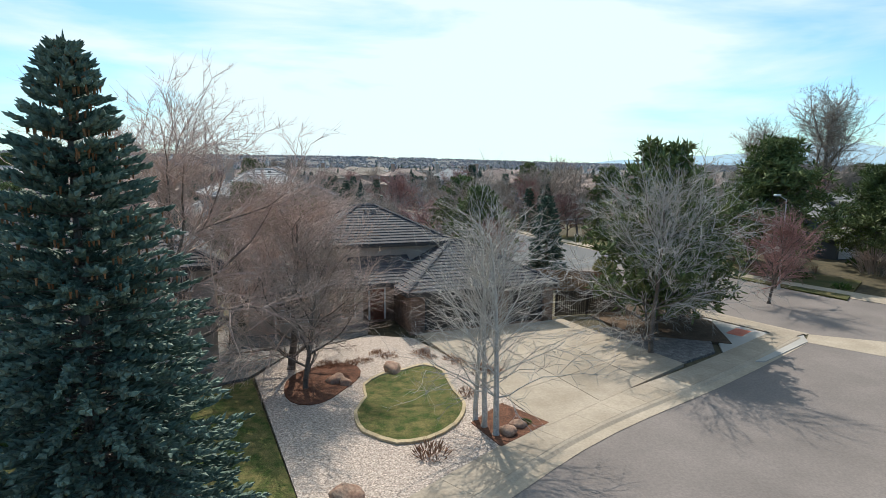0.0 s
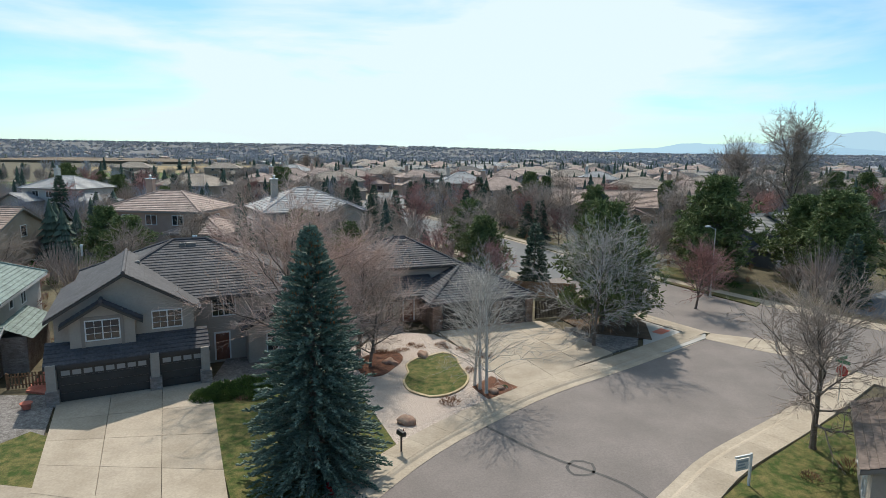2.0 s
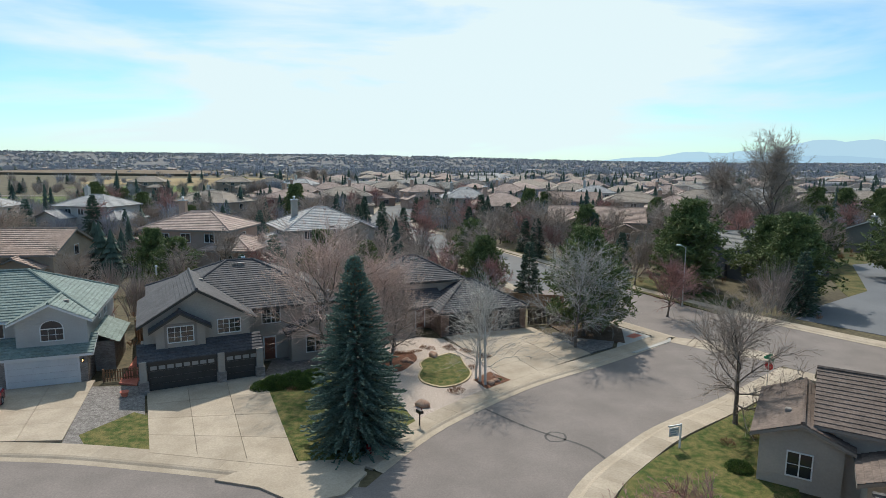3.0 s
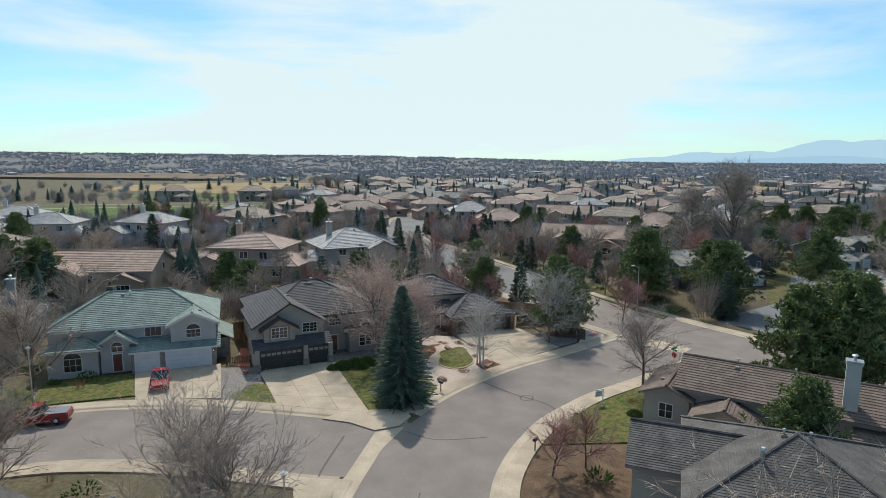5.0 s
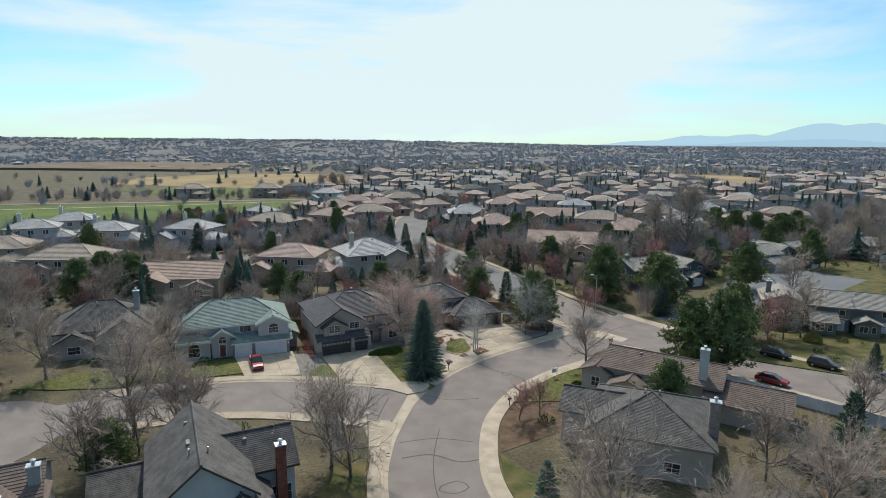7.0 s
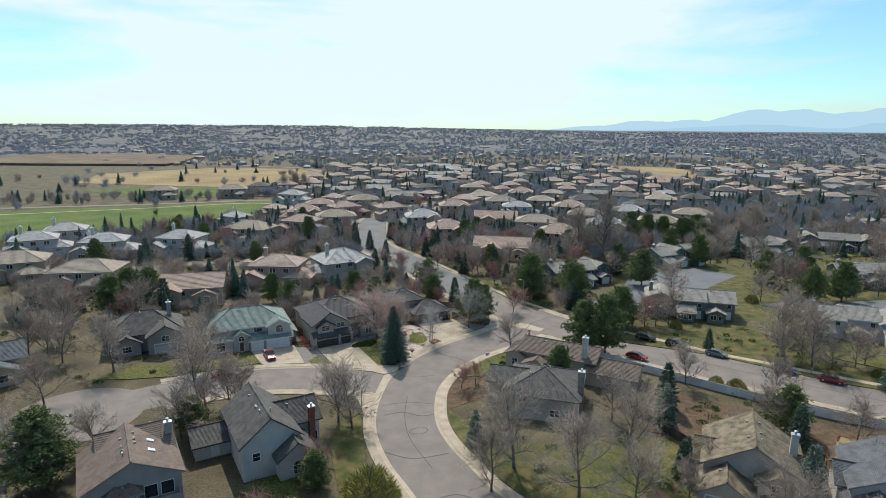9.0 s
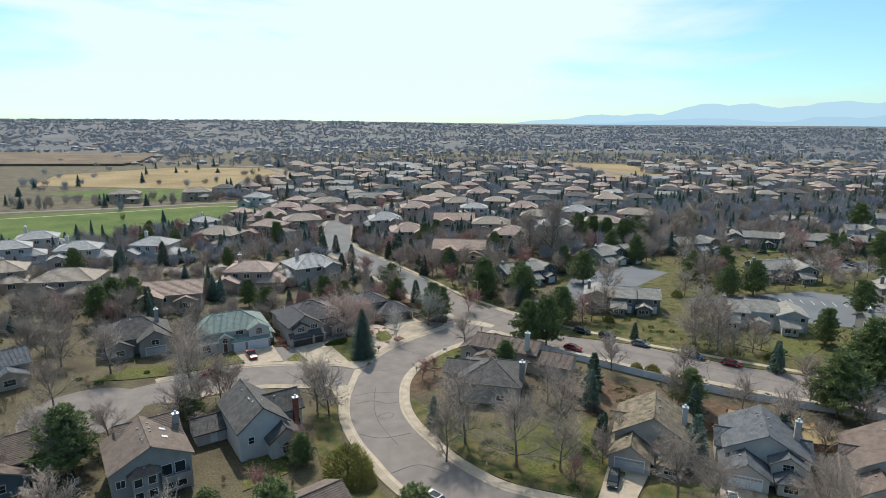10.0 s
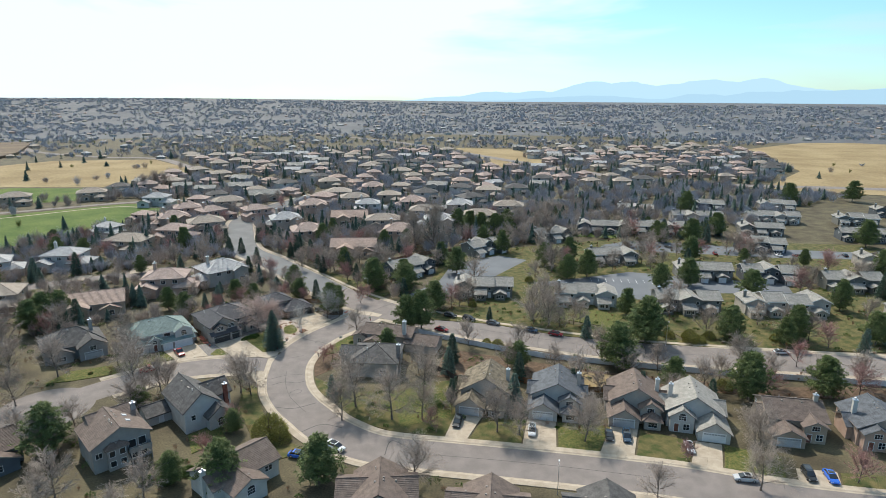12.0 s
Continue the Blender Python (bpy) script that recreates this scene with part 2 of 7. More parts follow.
R_CHAR = roofing("charcoal_roof_tile", (0.085, 0.083, 0.09))
R_TEAL = roofing("green_roof_tile", (0.19, 0.24, 0.222))
R_BROWN = roofing("brown_roof_tile", (0.155, 0.118, 0.10), 0.2)
R_RED = roofing("red_brown_roof_tile", (0.36, 0.262, 0.215))
R_PINK = roofing("rosy_roof_tile", (0.38, 0.285, 0.245))
R_TAN = roofing("tan_roof_tile", (0.34, 0.282, 0.232))
R_GREY = roofing("grey_shingle", (0.095, 0.09, 0.088), 0.28)
R_LGREY = roofing("pale_grey_tile", (0.385, 0.375, 0.37))
R_BLUE = roofing("blue_grey_shingle", (0.10, 0.108, 0.122), 0.25)
R_CONDO = roofing("warm_grey_shingle", (0.285, 0.27, 0.245))
R_MOSS = roofing("mossy_shingle", (0.165, 0.135, 0.095), 0.42)


# ---------------- mesh helpers ----------------
class Geo:
    """Vertices and faces gathered for one mesh."""

    def __init__(self):
        self.v, self.f = [], []

    def add(self, vs, fs):
        k = len(self.v)
        self.v.extend(vs)
        self.f.extend([tuple(i + k for i in q) for q in fs])
        return self

    def quad(self, a, b, c, d):
        return self.add([a, b, c, d], [(0, 1, 2, 3)])

    def box(self, x0, x1, y0, y1, z0, z1, c=0.0):
        """A box; c: chamfer of the upright edges and the top."""
        if not c:
            return self.add([(x0, y0, z0), (x1, y0, z0), (x1, y1, z0), (x0, y1, z0), (x0, y0, z1), (x1, y0, z1), (x1, y1, z1), (x0, y1, z1)],
                            [(0, 3, 2, 1), (4, 5, 6, 7), (0, 1, 5, 4), (1, 2, 6, 5), (2, 3, 7, 6), (3, 0, 4, 7)])
        ring = [(x0 + c, y0), (x1 - c, y0), (x1, y0 + c), (x1, y1 - c), (x1 - c, y1), (x0 + c, y1), (x0, y1 - c), (x0, y0 + c)]
        mx, my = (x0 + x1) / 2, (y0 + y1) / 2
        top = [(x + (c if x < mx else -c) * 0.7, y + (c if y < my else -c) * 0.7) for x, y in ring]
        vs = [(x, y, z0) for x, y in ring] + [(x, y, z1 - c) for x, y in ring] + [(x, y, z1) for x, y in top]
        fs = [tuple(range(7, -1, -1)), tuple(range(16, 24))]
        for r in (0, 8):
            fs += [(r + i, r + (i + 1) % 8, r + 8 + (i + 1) % 8, r + 8 + i) for i in range(8)]
        return self.add(vs, fs)

    def tube(self, p, q, r0, r1, n=6, caps=True):
        p, q = Vector(p), Vector(q)
        d = (q - p)
        if d.length < 1e-6:
            return self
        d.normalize()
        u = d.orthogonal().normalized()
        w = d.cross(u)
        vs = []
        for c, r in ((p, r0), (q, r1)):
            for i in range(n):
                a = 2 * math.pi * i / n
                vs.append(tuple(c + (u * math.cos(a) + w * math.sin(a)) * r))
        fs = [(i, (i + 1) % n, n + (i + 1) % n, n + i) for i in range(n)]
        if caps:
            fs += [tuple(range(n - 1, -1, -1)), tuple(range(n, 2 * n))]
        return self.add(vs, fs)

    def slab(self, ring, z0, z1):
        """An upright prism over a ring of (x, y)."""
        n = len(ring)
        area = sum(ring[i][0] * ring[(i + 1) % n][1] - ring[(i + 1) % n][0] * ring[i][1] for i in range(n))
        if area < 0:
            ring = ring[::-1]
        vs = [(x, y, z0) for x, y in ring] + [(x, y, z1) for x, y in ring]
        fs = [tuple(range(n, 2 * n))] + [(i, (i + 1) % n, n + (i + 1) % n, n + i) for i in range(n)]
        return self.add(vs, fs)

    def mesh(self, name):
        me = bpy.data.meshes.new(name)
        me.from_pydata(self.v, [], self.f)
        return me


def part(name, geo, material, parent=None, label="", smooth=False, kind=""):
    me = geo.mesh(name) if isinstance(geo, Geo) else geo
    if not me.materials:
        me.materials.append(material)
    if smooth:
        me.polygons.foreach_set("use_smooth", [True] * len(me.polygons))
    ob = new(name, me)
    ob.parent = parent
    return tagged(ob, label=label, kind=kind)


def thing(name, m, label, category, group="", kind=""):
    ob = new(name)
    ob.empty_display_size = 0.3
    ob.matrix_basis = m
    return tagged(ob, label, category, group, kind)


def spline(pts, step=1.5):
    """Catmull-Rom points along a line of (x, y)."""
    out = []
    P = [pts[0]] + list(pts) + [pts[-1]]
    for i in range(1, len(P) - 2):
        p0, p1, p2, p3 = (Vector((*P[j], 0)) for j in (i - 1, i, i + 1, i + 2))
        n = max(2, int((p2 - p1).length / step))
        for k in range(n):
            t = k / n
            q = 0.5 * ((2 * p1) + (p2 - p0) * t + (2 * p0 - 5 * p1 + 4 * p2 - p3) * t * t + (3 * p1 - p0 - 3 * p2 + p3) * t * t * t)
            out.append((q.x, q.y))
    out.append(tuple(pts[-1]))
    return out


def offset(line, d):
    """The line shifted to its left by d."""
    out = []
    for i, (x, y) in enumerate(line):
        a, b = line[max(0, i - 1)], line[min(len(line) - 1, i + 1)]
        dx, dy = b[0] - a[0], b[1] - a[1]
        n = math.hypot(dx, dy) or 1
        out.append((x - dy / n * d, y + dx / n * d))
    return out


def blob(cx, cy, rx, ry, n=24, wob=0.12, seed=0):
    r = random.Random(seed)
    ph = [r.uniform(0, 6.28) for _ in range(3)]
    return [(cx + rx * math.cos(a) * k, cy + ry * math.sin(a) * k) for a in (2 * math.pi * i / n for i in range(n))
            for k in (1 + wob * (math.sin(2 * a + ph[0]) + 0.6 * math.sin(3 * a + ph[1])),)]


def smooth(t):
    t = min(max(t, 0.0), 1.0)
    return t * t * (3 - 2 * t)


def terrain(x, y):
    """Level near by; a long rise far off to the west of north."""
    d = math.hypot(x, y)
    if d < 650:
        return 0.0
    az = math.degrees(math.atan2(x, y))
    west = smooth((24 - az) / 34)
    return 54 * west * smooth((d - 1300) / 2200) + 34 * (1 - west) * smooth((d - 1200) / 3500)


# ---------------- ground ----------------
def ground():
    n, g = 150, Geo()
    k = 6.5
    co = [4950 * math.sinh(k * (2 * i / n - 1)) / math.sinh(k) for i in range(n + 1)]
    g.v = [(x, y, terrain(x, y)) for y in co for x in co]
    g.f = [(j * (n + 1) + i, j * (n + 1) + i + 1, (j + 1) * (n + 1) + i + 1, (j + 1) * (n + 1) + i) for j in range(n) for i in range(n)]
    tagged(part("ground", g, M_GROUND, smooth=True), "dry brown suburban ground with sparse winter grass", "ground", kind="structure")


ground()


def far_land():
    """Grey scrub and tree-covered country from about a kilometre out, with blue haze in its colour."""
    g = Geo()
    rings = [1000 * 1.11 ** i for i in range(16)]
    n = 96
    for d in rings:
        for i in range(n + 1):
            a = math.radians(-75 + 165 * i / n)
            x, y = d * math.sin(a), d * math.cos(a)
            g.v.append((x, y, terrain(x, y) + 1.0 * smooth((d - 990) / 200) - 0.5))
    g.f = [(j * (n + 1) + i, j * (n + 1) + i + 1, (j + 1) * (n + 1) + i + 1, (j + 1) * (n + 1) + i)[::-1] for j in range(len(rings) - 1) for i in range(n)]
    tagged(part("ground_far", g, M_FARLAND_HAZE, smooth=True), "grey winter woodland country far off, tinted blue for haze", "ground", kind="structure")


far_land()

ROAD_A = spline([(29.5, 34.5), (23.5, 29.4), (17, 24.1), (10.1, 18.9), (6.4, 15.3), (2.9, 11.4), (0.3, 7.3), (-2.2, 2.2), (-4.1, -3.8), (-5, -12), (-4.8, -19), (-3.0, -26.5), (-0.4, -32.8), (3.4, -41), (10.1, -49.8), (17.5, -54.8), (26.4, -59.2), (50.3, -71.2), (71.1, -82.6), (89.2, -94.8), (110, -106), (160, -131)])
ROAD_B = spline([(-5.5, 1.2), (-12.8, 1.7), (-20, 2.9), (-28, 3.9), (-37, 3.4), (-46, 0.4), (-55, -3.8), (-64.5, -10)])
ROAD_C = spline([(55, 330), (20, 290), (-6, 255), (-19, 222), (-20, 190), (-17.5, 146), (-5.5, 118), (9, 84), (20.5, 57), (37, 31), (60, 7), (68.5, 0), (81, -9.8), (97, -21.2), (111, -29), (127, -37), (155, -50.6), (185, -64), (260, -98), (420, -170)], 3.0)
HALF_A, HALF_B, HALF_C = 5.3, 5.3, 7.2


def near_line(x, y, line):
    return min(math.hypot(x - a, y - b) for a, b in line)


def strip(g, line, a, b, z):
    l, r = offset(line, a), offset(line, b)
    k = len(g.v)
    for p, q in zip(l, r):
        g.v += [(*q, z), (*p, z)]
    g.f += [(k + 2 * i, k + 2 * i + 2, k + 2 * i + 3, k + 2 * i + 1) for i in range(len(line) - 1)]


def road(name, line, half, z, mat, label, bulb=None):
    g = Geo()
    strip(g, line, half, -half, z)
    ob = tagged(part(name, g, mat), label, "road", kind="structure")
    if bulb:
        g2 = Geo().slab([(bulb[0] + bulb[2] * math.cos(a / 20 * math.pi), bulb[1] + bulb[2] * math.sin(a / 20 * math.pi)) for a in range(40)], 0.0, z + 0.004)
        part("turning_circle", g2, mat, ob)
    return ob


road_main = road("road_1", ROAD_C, HALF_C, 0.02, M_ASPHALT, "wide worn grey asphalt through road")
north = Geo()
strip(north, [p for p in ROAD_C if p[1] > 60], HALF_C - 0.3, -HALF_C + 0.3, 0.026)
part("resurfaced_stretch", north, M_NEWASPHALT, road_main, "newer blue-grey asphalt")
road_a = road("road_2", ROAD_A, HALF_A, 0.028, M_ASPHALT, "curving grey asphalt residential street with tar-sealed cracks")
road_b = road("road_3", ROAD_B, HALF_B, 0.036, M_ASPHALT, "short grey asphalt cul-de-sac street", (-64.5, -10, 11.5))


def on_roads(x, y, skip=""):
    """Whether a place lies on the asphalt of another street."""
    return (("a" not in skip and near_line(x, y, ROAD_A) < HALF_A + 0.2) or ("b" not in skip and (near_line(x, y, ROAD_B) < HALF_B + 0.2 or math.hypot(x + 64.5, y + 10) < 11.6))
            or ("c" not in skip and near_line(x, y, ROAD_C) < HALF_C + 0.2))


def pavement(name, line, half, side, own, label, near=None, walk_w=1.5, dz=0.0):
    """Gutter pan, rolled kerb and a walk of single concrete slabs along one side of a street."""
    base = thing(name, pose(0, 0, 0), label, "pavement", kind="structure")
    lines = [offset(line, side * (half + d)) for d in (-0.05, 0.45, 0.6, 0.75, 0.75 + walk_w)]
    zs = (0.045 + dz, 0.05 + dz, 0.13 + dz, 0.16 + dz, 0.165 + dz)
    kerb, rest = Geo(), Geo()
    for i in range(len(line) - 1):
        pts = [[lines[j][i + e] for j in range(5)] for e in (0, 1)]
        if any(on_roads(*q, own) for q in (pts[0][2], pts[1][2], pts[0][4], pts[1][4])):
            continue
        order = (lambda a, b, c, d: (a, b, c, d)) if side < 0 else (lambda a, b, c, d: (d, c, b, a))
        for j in range(3):
            kerb.quad(*order((*pts[0][j], zs[j]), (*pts[0][j + 1], zs[j + 1]), (*pts[1][j + 1], zs[j + 1]), (*pts[1][j], zs[j])))
        a, b, c, d = pts[0][3], pts[0][4], pts[1][4], pts[1][3]
        mx, my = (a[0] + c[0]) / 2, (a[1] + c[1]) / 2
        shrink = lambda p: (p[0] + (mx - p[0]) * 0.006, p[1] + (my - p[1]) * 0.006)
        ring = [shrink(p) for p in (a, b, c, d)]
        if near and math.hypot(mx - near[0], my - near[1]) < near[2]:
            part("slab", Geo().slab(ring, 0.0, 0.165 + dz), M_CONC, base)
        else:
            rest.slab(ring, 0.0, 0.165 + dz)
    part("kerb", kerb, M_CONC, base, "rolled concrete kerb and gutter")
    if rest.f:
        part("walk", rest, M_CONC, base, kind="stuff")
    return base


# ---------------- flat garden pieces ----------------
def patch(name, ring, z, mat, label, category):
    return tagged(part(name, Geo().slab(ring, -0.02, z), mat), label, category, kind="structure")


def driveway(quad, nx, ny, label, mat=None, z=0.175):
    """Concrete panels between four corners: house left, house right, street right, street left."""
    base = thing("driveway", pose(0, 0, 0), label, "driveway", kind="structure")
    A, B, C, D = (Vector((*p, 0)) for p in quad)
    at = lambda u, v: (A.lerp(B, u)).lerp(D.lerp(C, u), v)
    for i in range(nx):
        for j in range(ny):
            e, f = 0.0045 / nx, 0.0045 / ny
            ring = [at(i / nx + e, j / ny + f), at((i + 1) / nx - e, j / ny + f), at((i + 1) / nx - e, (j + 1) / ny - f), at(i / nx + e, (j + 1) / ny - f)]
            part("slab", Geo().slab([(p.x, p.y) for p in ring], 0, z), mat or M_CONC, base)
    return base


LAWN_Z = 0.15
patch("lawn_1", [(-17.2, 22.8), (-12.4, 23.8), (-9.4, 28.6), (-3.5, 15.0), (-4.5, 13.4), (-6.2, 10.4), (-7.8, 8.2), (-10.2, 8.4)], LAWN_Z, M_LAWN, "patchy green lawn under the blue spruce", "lawn")
patch("lawn_2", [(-26.4, 12.6), (-24.6, 16.4), (-22.8, 15.6), (-20.5, 10.4), (-25, 11)], LAWN_Z, M_LAWN, "small strip of green lawn beside a driveway", "lawn")
patch("gravel_1", [(-9.3, 28.8), (-8.4, 32.4), (-4.5, 36.2), (-1.8, 35.6), (1.6, 30), (3.9, 23.4), (3.8, 22.9), (0.5, 19.6), (-1.2, 17.8), (-3.5, 15.0)], LAWN_Z - 0.01, M_GRAVEL, "pale crushed-stone front yard", "gravel")
patch("gravel_2", [(-17.2, 23.3), (-9.6, 28.8), (-8.5, 32.5), (-4.6, 36.4), (-4.8, 39.5), (-12, 39.5), (-18, 30)], LAWN_Z - 0.02, M_GRAVEL_D, "dark gravel side yard between two houses", "gravel")
patch("gravel_3", [(-30.8, 21.4), (-26.4, 21.6), (-20.9, 10.6), (-26.8, 11.4)], LAWN_Z - 0.02, M_GRAVEL_D, "grey gravel strip between two driveways", "gravel")
patch("gravel_4", [(9.4, 33.6), (10.4, 38.4), (15.8, 37.6), (17.0, 37.0), (15.6, 33.2), (12.8, 31.2)], LAWN_Z - 0.005, M_GRAVEL_D, "grey gravel under the bare street tree", "gravel")
patch("mulch_1", blob(-5.9, 28.2, 1.7, 2.6, seed=2), LAWN_Z + 0.03, M_MULCH, "mound of red-brown bark mulch", "mulch bed")
patch("mulch_2", [(1.0, 23.6), (2.5, 25.6), (4.2, 23.6), (2.0, 21.5)], LAWN_Z + 0.03, M_MULCH, "red-brown mulch bed round the aspens", "mulch bed")
patch("mulch_3", [(12.2, 36.5), (17.4, 34.8), (18.6, 40.0), (15.5, 46), (10.6, 41.4)], LAWN_Z + 0.0, M_SOIL, "brown bark mulch under the pines", "mulch bed")
island = spline([(-1.9, 21.9), (-3.2, 22.8), (-3.75, 24.6), (-3.5, 26.2), (-3.75, 27.6), (-3.1, 29.0), (-2.0, 29.7), (-1.0, 30.5), (-0.1, 29.6), (0.1, 28.4), (0.35, 27.0), (0.75, 25.4), (0.3, 23.5), (-0.8, 22.2), (-1.9, 21.9)], 0.6)[:-1]
patch("island_lawn", island, LAWN_Z + 0.035, M_LAWN, "kidney-shaped green lawn island in gravel", "lawn")
edge_geo = Geo()
for i in range(len(island)):
    (x0, y0), (x1, y1) = island[i], island[(i + 1) % len(island)]
    k = 1.06
    o = lambda x, y: (-1.6 + (x + 1.6) * k, 26.0 + (y - 26.0) * k)
    ring = [(x0, y0), (x1, y1), o(x1, y1), o(x0, y0)]
    edge_geo.slab(ring, 0.0, LAWN_Z + 0.09)
tagged(part("lawn_edging", edge_geo, M_EDGING), "tan cast concrete edging round the lawn island", "edging", kind="structure")

driveway([(-25.6, 20.3), (-17.4, 24.3), (-10.4, 8.5), (-20.4, 10.2)], 3, 4, "wide pale concrete driveway before a double garage")
driveway([(-1.4, 36.4), (8.4, 40.3), (12.9, 31.0), (4.0, 23.2)], 3, 4, "broad stained concrete driveway of the brick house", z=0.176)
driveway([(-40.4, 19.4), (-31.2, 22.8), (-27.0, 11.8), (-36.0, 11.2)], 3, 4, "concrete driveway with a parked pickup")
corner = patch("corner_ramp", [(15.6, 31.8), (16.9, 35.6), (17.4, 39.9), (19.4, 41.8), (23.0, 36.8), (22.4, 35.4), (17.6, 31.6)], 0.1, M_CONC_NEW, "pale new concrete corner ramp at the junction", "pavement")
part("tactile_pad", Geo().slab([(18.2, 37.2), (19.5, 38.4), (20.1, 37.6), (18.8, 36.4)], 0.05, 0.106), M_REDPAD, corner, "red tactile pad")
patch("cross_pan", [(22.3, 35.5), (25.5, 32.4), (29.6, 29.4), (31.4, 31.4), (27.9, 35.4), (23.6, 37.2)], 0.04, M_CONC, "concrete drainage pan across the side street", "pavement")

patch("corner_ramp_2", [(-15, 7.0), (-12.2, 6.3), (-9.5, 4.6), (-7.2, 5.6), (-6.2, 8.0), (-7.8, 9.6), (-13, 9.0)], 0.163, M_CONC, "concrete corner ramp of the cul-de-sac", "pavement")
patch("corner_ramp_3", [(-15, -4.4), (-12.2, -5.6), (-10.6, -8.4), (-10.5, -12.5), (-12.8, -13.0), (-13.6, -9.0)], 0.163, M_CONC, "concrete corner ramp of the cul-de-sac", "pavement")
patch("cross_pan_2", [(-9.4, 4.4), (-6.7, 5.6), (-8.4, 1.0), (-9.3, -4), (-10.2, -9.5), (-12.0, -7.4), (-10.8, -3.6)], 0.046, M_CONC, "concrete pan across the cul-de-sac mouth", "pavement")
# lawns and yards beyond
patch("lawn_3", [(9.0, 7.0), (11.8, 10.0), (15.3, 13.2), (21.9, 18.2), (27, 22), (29, 18.5), (20.5, 10.5), (17.5, 3), (6.3, 2.2)], LAWN_Z, M_LAWN, "front lawn round a bare street tree", "lawn")
patch("lawn_4", [(3.4, -5), (4.6, -1), (6.4, 2.0), (17.3, 2.8), (12.0, -6), (2.9, -12)], 0.05, M_SOIL, "brown mulch yard with bare shrubs", "mulch bed")
patch("lawn_5", [(2.8, -12.3), (2.9, -19), (4.1, -24), (7.8, -33), (12.2, -41), (17.8, -46.2), (28.6, -51.8), (35.5, -43), (41, -26), (31, -24), (24, -27), (11, -24)], LAWN_Z, M_LAWN_DRY, "wide dry lawn beside the bend of the street", "lawn")
patch("lawn_6", [(22, -28), (33, -26), (38, -33), (33, -44), (20, -45)], LAWN_Z + 0.006, M_LAWN, "green part of the bend's lawn", "lawn")
patch("lawn_7", [(-13.0, -12.8), (-12.8, -18), (-11.2, -30), (-6.9, -41.8), (-2.6, -48.5), (-9, -50), (-14, -40), (-17.5, -24), (-16.5, -12)], LAWN_Z, M_LAWN_DRY, "dry lawn strip along the inner bend", "lawn")
patch("lawn_8", [(-37.2, 12.2), (-36.3, 12.4), (-40.6, 19.2), (-46, 17), (-52, 13), (-49, 7.6), (-43, 10.2)], LAWN_Z, M_LAWN, "front lawn of the green-roofed house", "lawn")
patch("lawn_9", [(-51, 6.6), (-53.5, 13), (-64, 12), (-69, 5.4), (-62, 5.2)], LAWN_Z, M_LAWN, "green front lawn by the cul-de-sac", "lawn")
patch("lawn_10", [(-28.5, -33.5), (-22, -30), (-20, -37.5), (-27, -42)], LAWN_Z, M_LAWN, "green back lawn between two houses", "lawn")
patch("lawn_11", [(42.5, 23.5), (59, 32), (90, 16), (93, 2.5), (120, -12), (121, -25.5), (108, -19.5), (84, -5.5), (66, 11)], LAWN_Z, M_LAWN_DRY, "yellowing verge lawn before the townhouses", "lawn")
patch("lawn_12", [(122, -26.3), (122, -14), (150, -24), (178, -34), (205, -52), (205, -62), (178, -48.5), (145, -36)], LAWN_Z, M_LAWN_DRY, "long sunny verge along the through road", "lawn")
patch("lawn_13", [(33, 47), (40, 55), (30, 74), (17, 96), (6, 110), (14, 92), (26, 62)], LAWN_Z, M_LAWN_DRY, "dry verge with street trees", "lawn")
patch("lawn_14", [(-20, 52), (-6, 58), (8, 64), (10.5, 60), (14, 50), (6, 52), (-14, 46)], LAWN_Z - 0.02, M_SOIL, "brown back gardens behind the houses", "garden")

# the row of front lawns and driveways on the south-east street
SE_YAW = -27.0
for k, (quad, lab) in enumerate([
    ([(-67, 124), (-58, 126), (-57, 114), (-66, 113.5)], "pale concrete driveway of a northern house"),
    ([(-88, 116), (-81, 117), (-82, 109.5), (-89, 107.5)], "broad concrete driveway off the side street"),
    ([(34.6, -43.0), (40.4, -46.4), (33.6, -54.6), (28.9, -52.2)], "concrete driveway with a black car"),
    ([(50.8, -50.6), (57.0, -53.8), (52.0, -63.6), (45.1, -60.2)], "wide concrete driveway with a white car"),
    ([(68.6, -59.6), (74.3, -62.6), (66.8, -72.0), (60.2, -68.6)], "concrete driveway with two dark cars"),
    ([(84.0, -71.0), (88.8, -74.0), (82.6, -81.2), (77.0, -78.0)], "grey concrete driveway with a red car"),
    ([(97.5, -86.0), (104.8, -89.6), (101.5, -93.5), (94.2, -89.8)], "concrete driveway with two parked cars"),
]):
    driveway(quad, 2, 3, lab)
for k, ring in enumerate([
    [(40.8, -46.8), (50.4, -51.0), (44.8, -60.0), (34.0, -54.8)], [(57.4, -54.2), (68.2, -59.8), (60.0, -68.4), (52.4, -63.8)],
    [(74.7, -62.9), (83.6, -71.2), (76.7, -77.6), (67.2, -72.3)], [(89.2, -74.3), (98.0, -81.6), (92.6, -88.2), (83.0, -81.4)],
    [(105.2, -90), (125, -99), (122, -104), (101.9, -93.6)]]):
    patch("front_lawn_%d" % (k + 1), ring, LAWN_Z, (M_LAWN_DRY, M_LAWN)[k % 2], "mown front lawn in early spring, part green", "lawn")
patch("orchard_plot", [(60, -36), (82, -45), (87, -37.5), (68, -26)], LAWN_Z, M_FIELD, "straw-coloured fenced back garden", "garden")
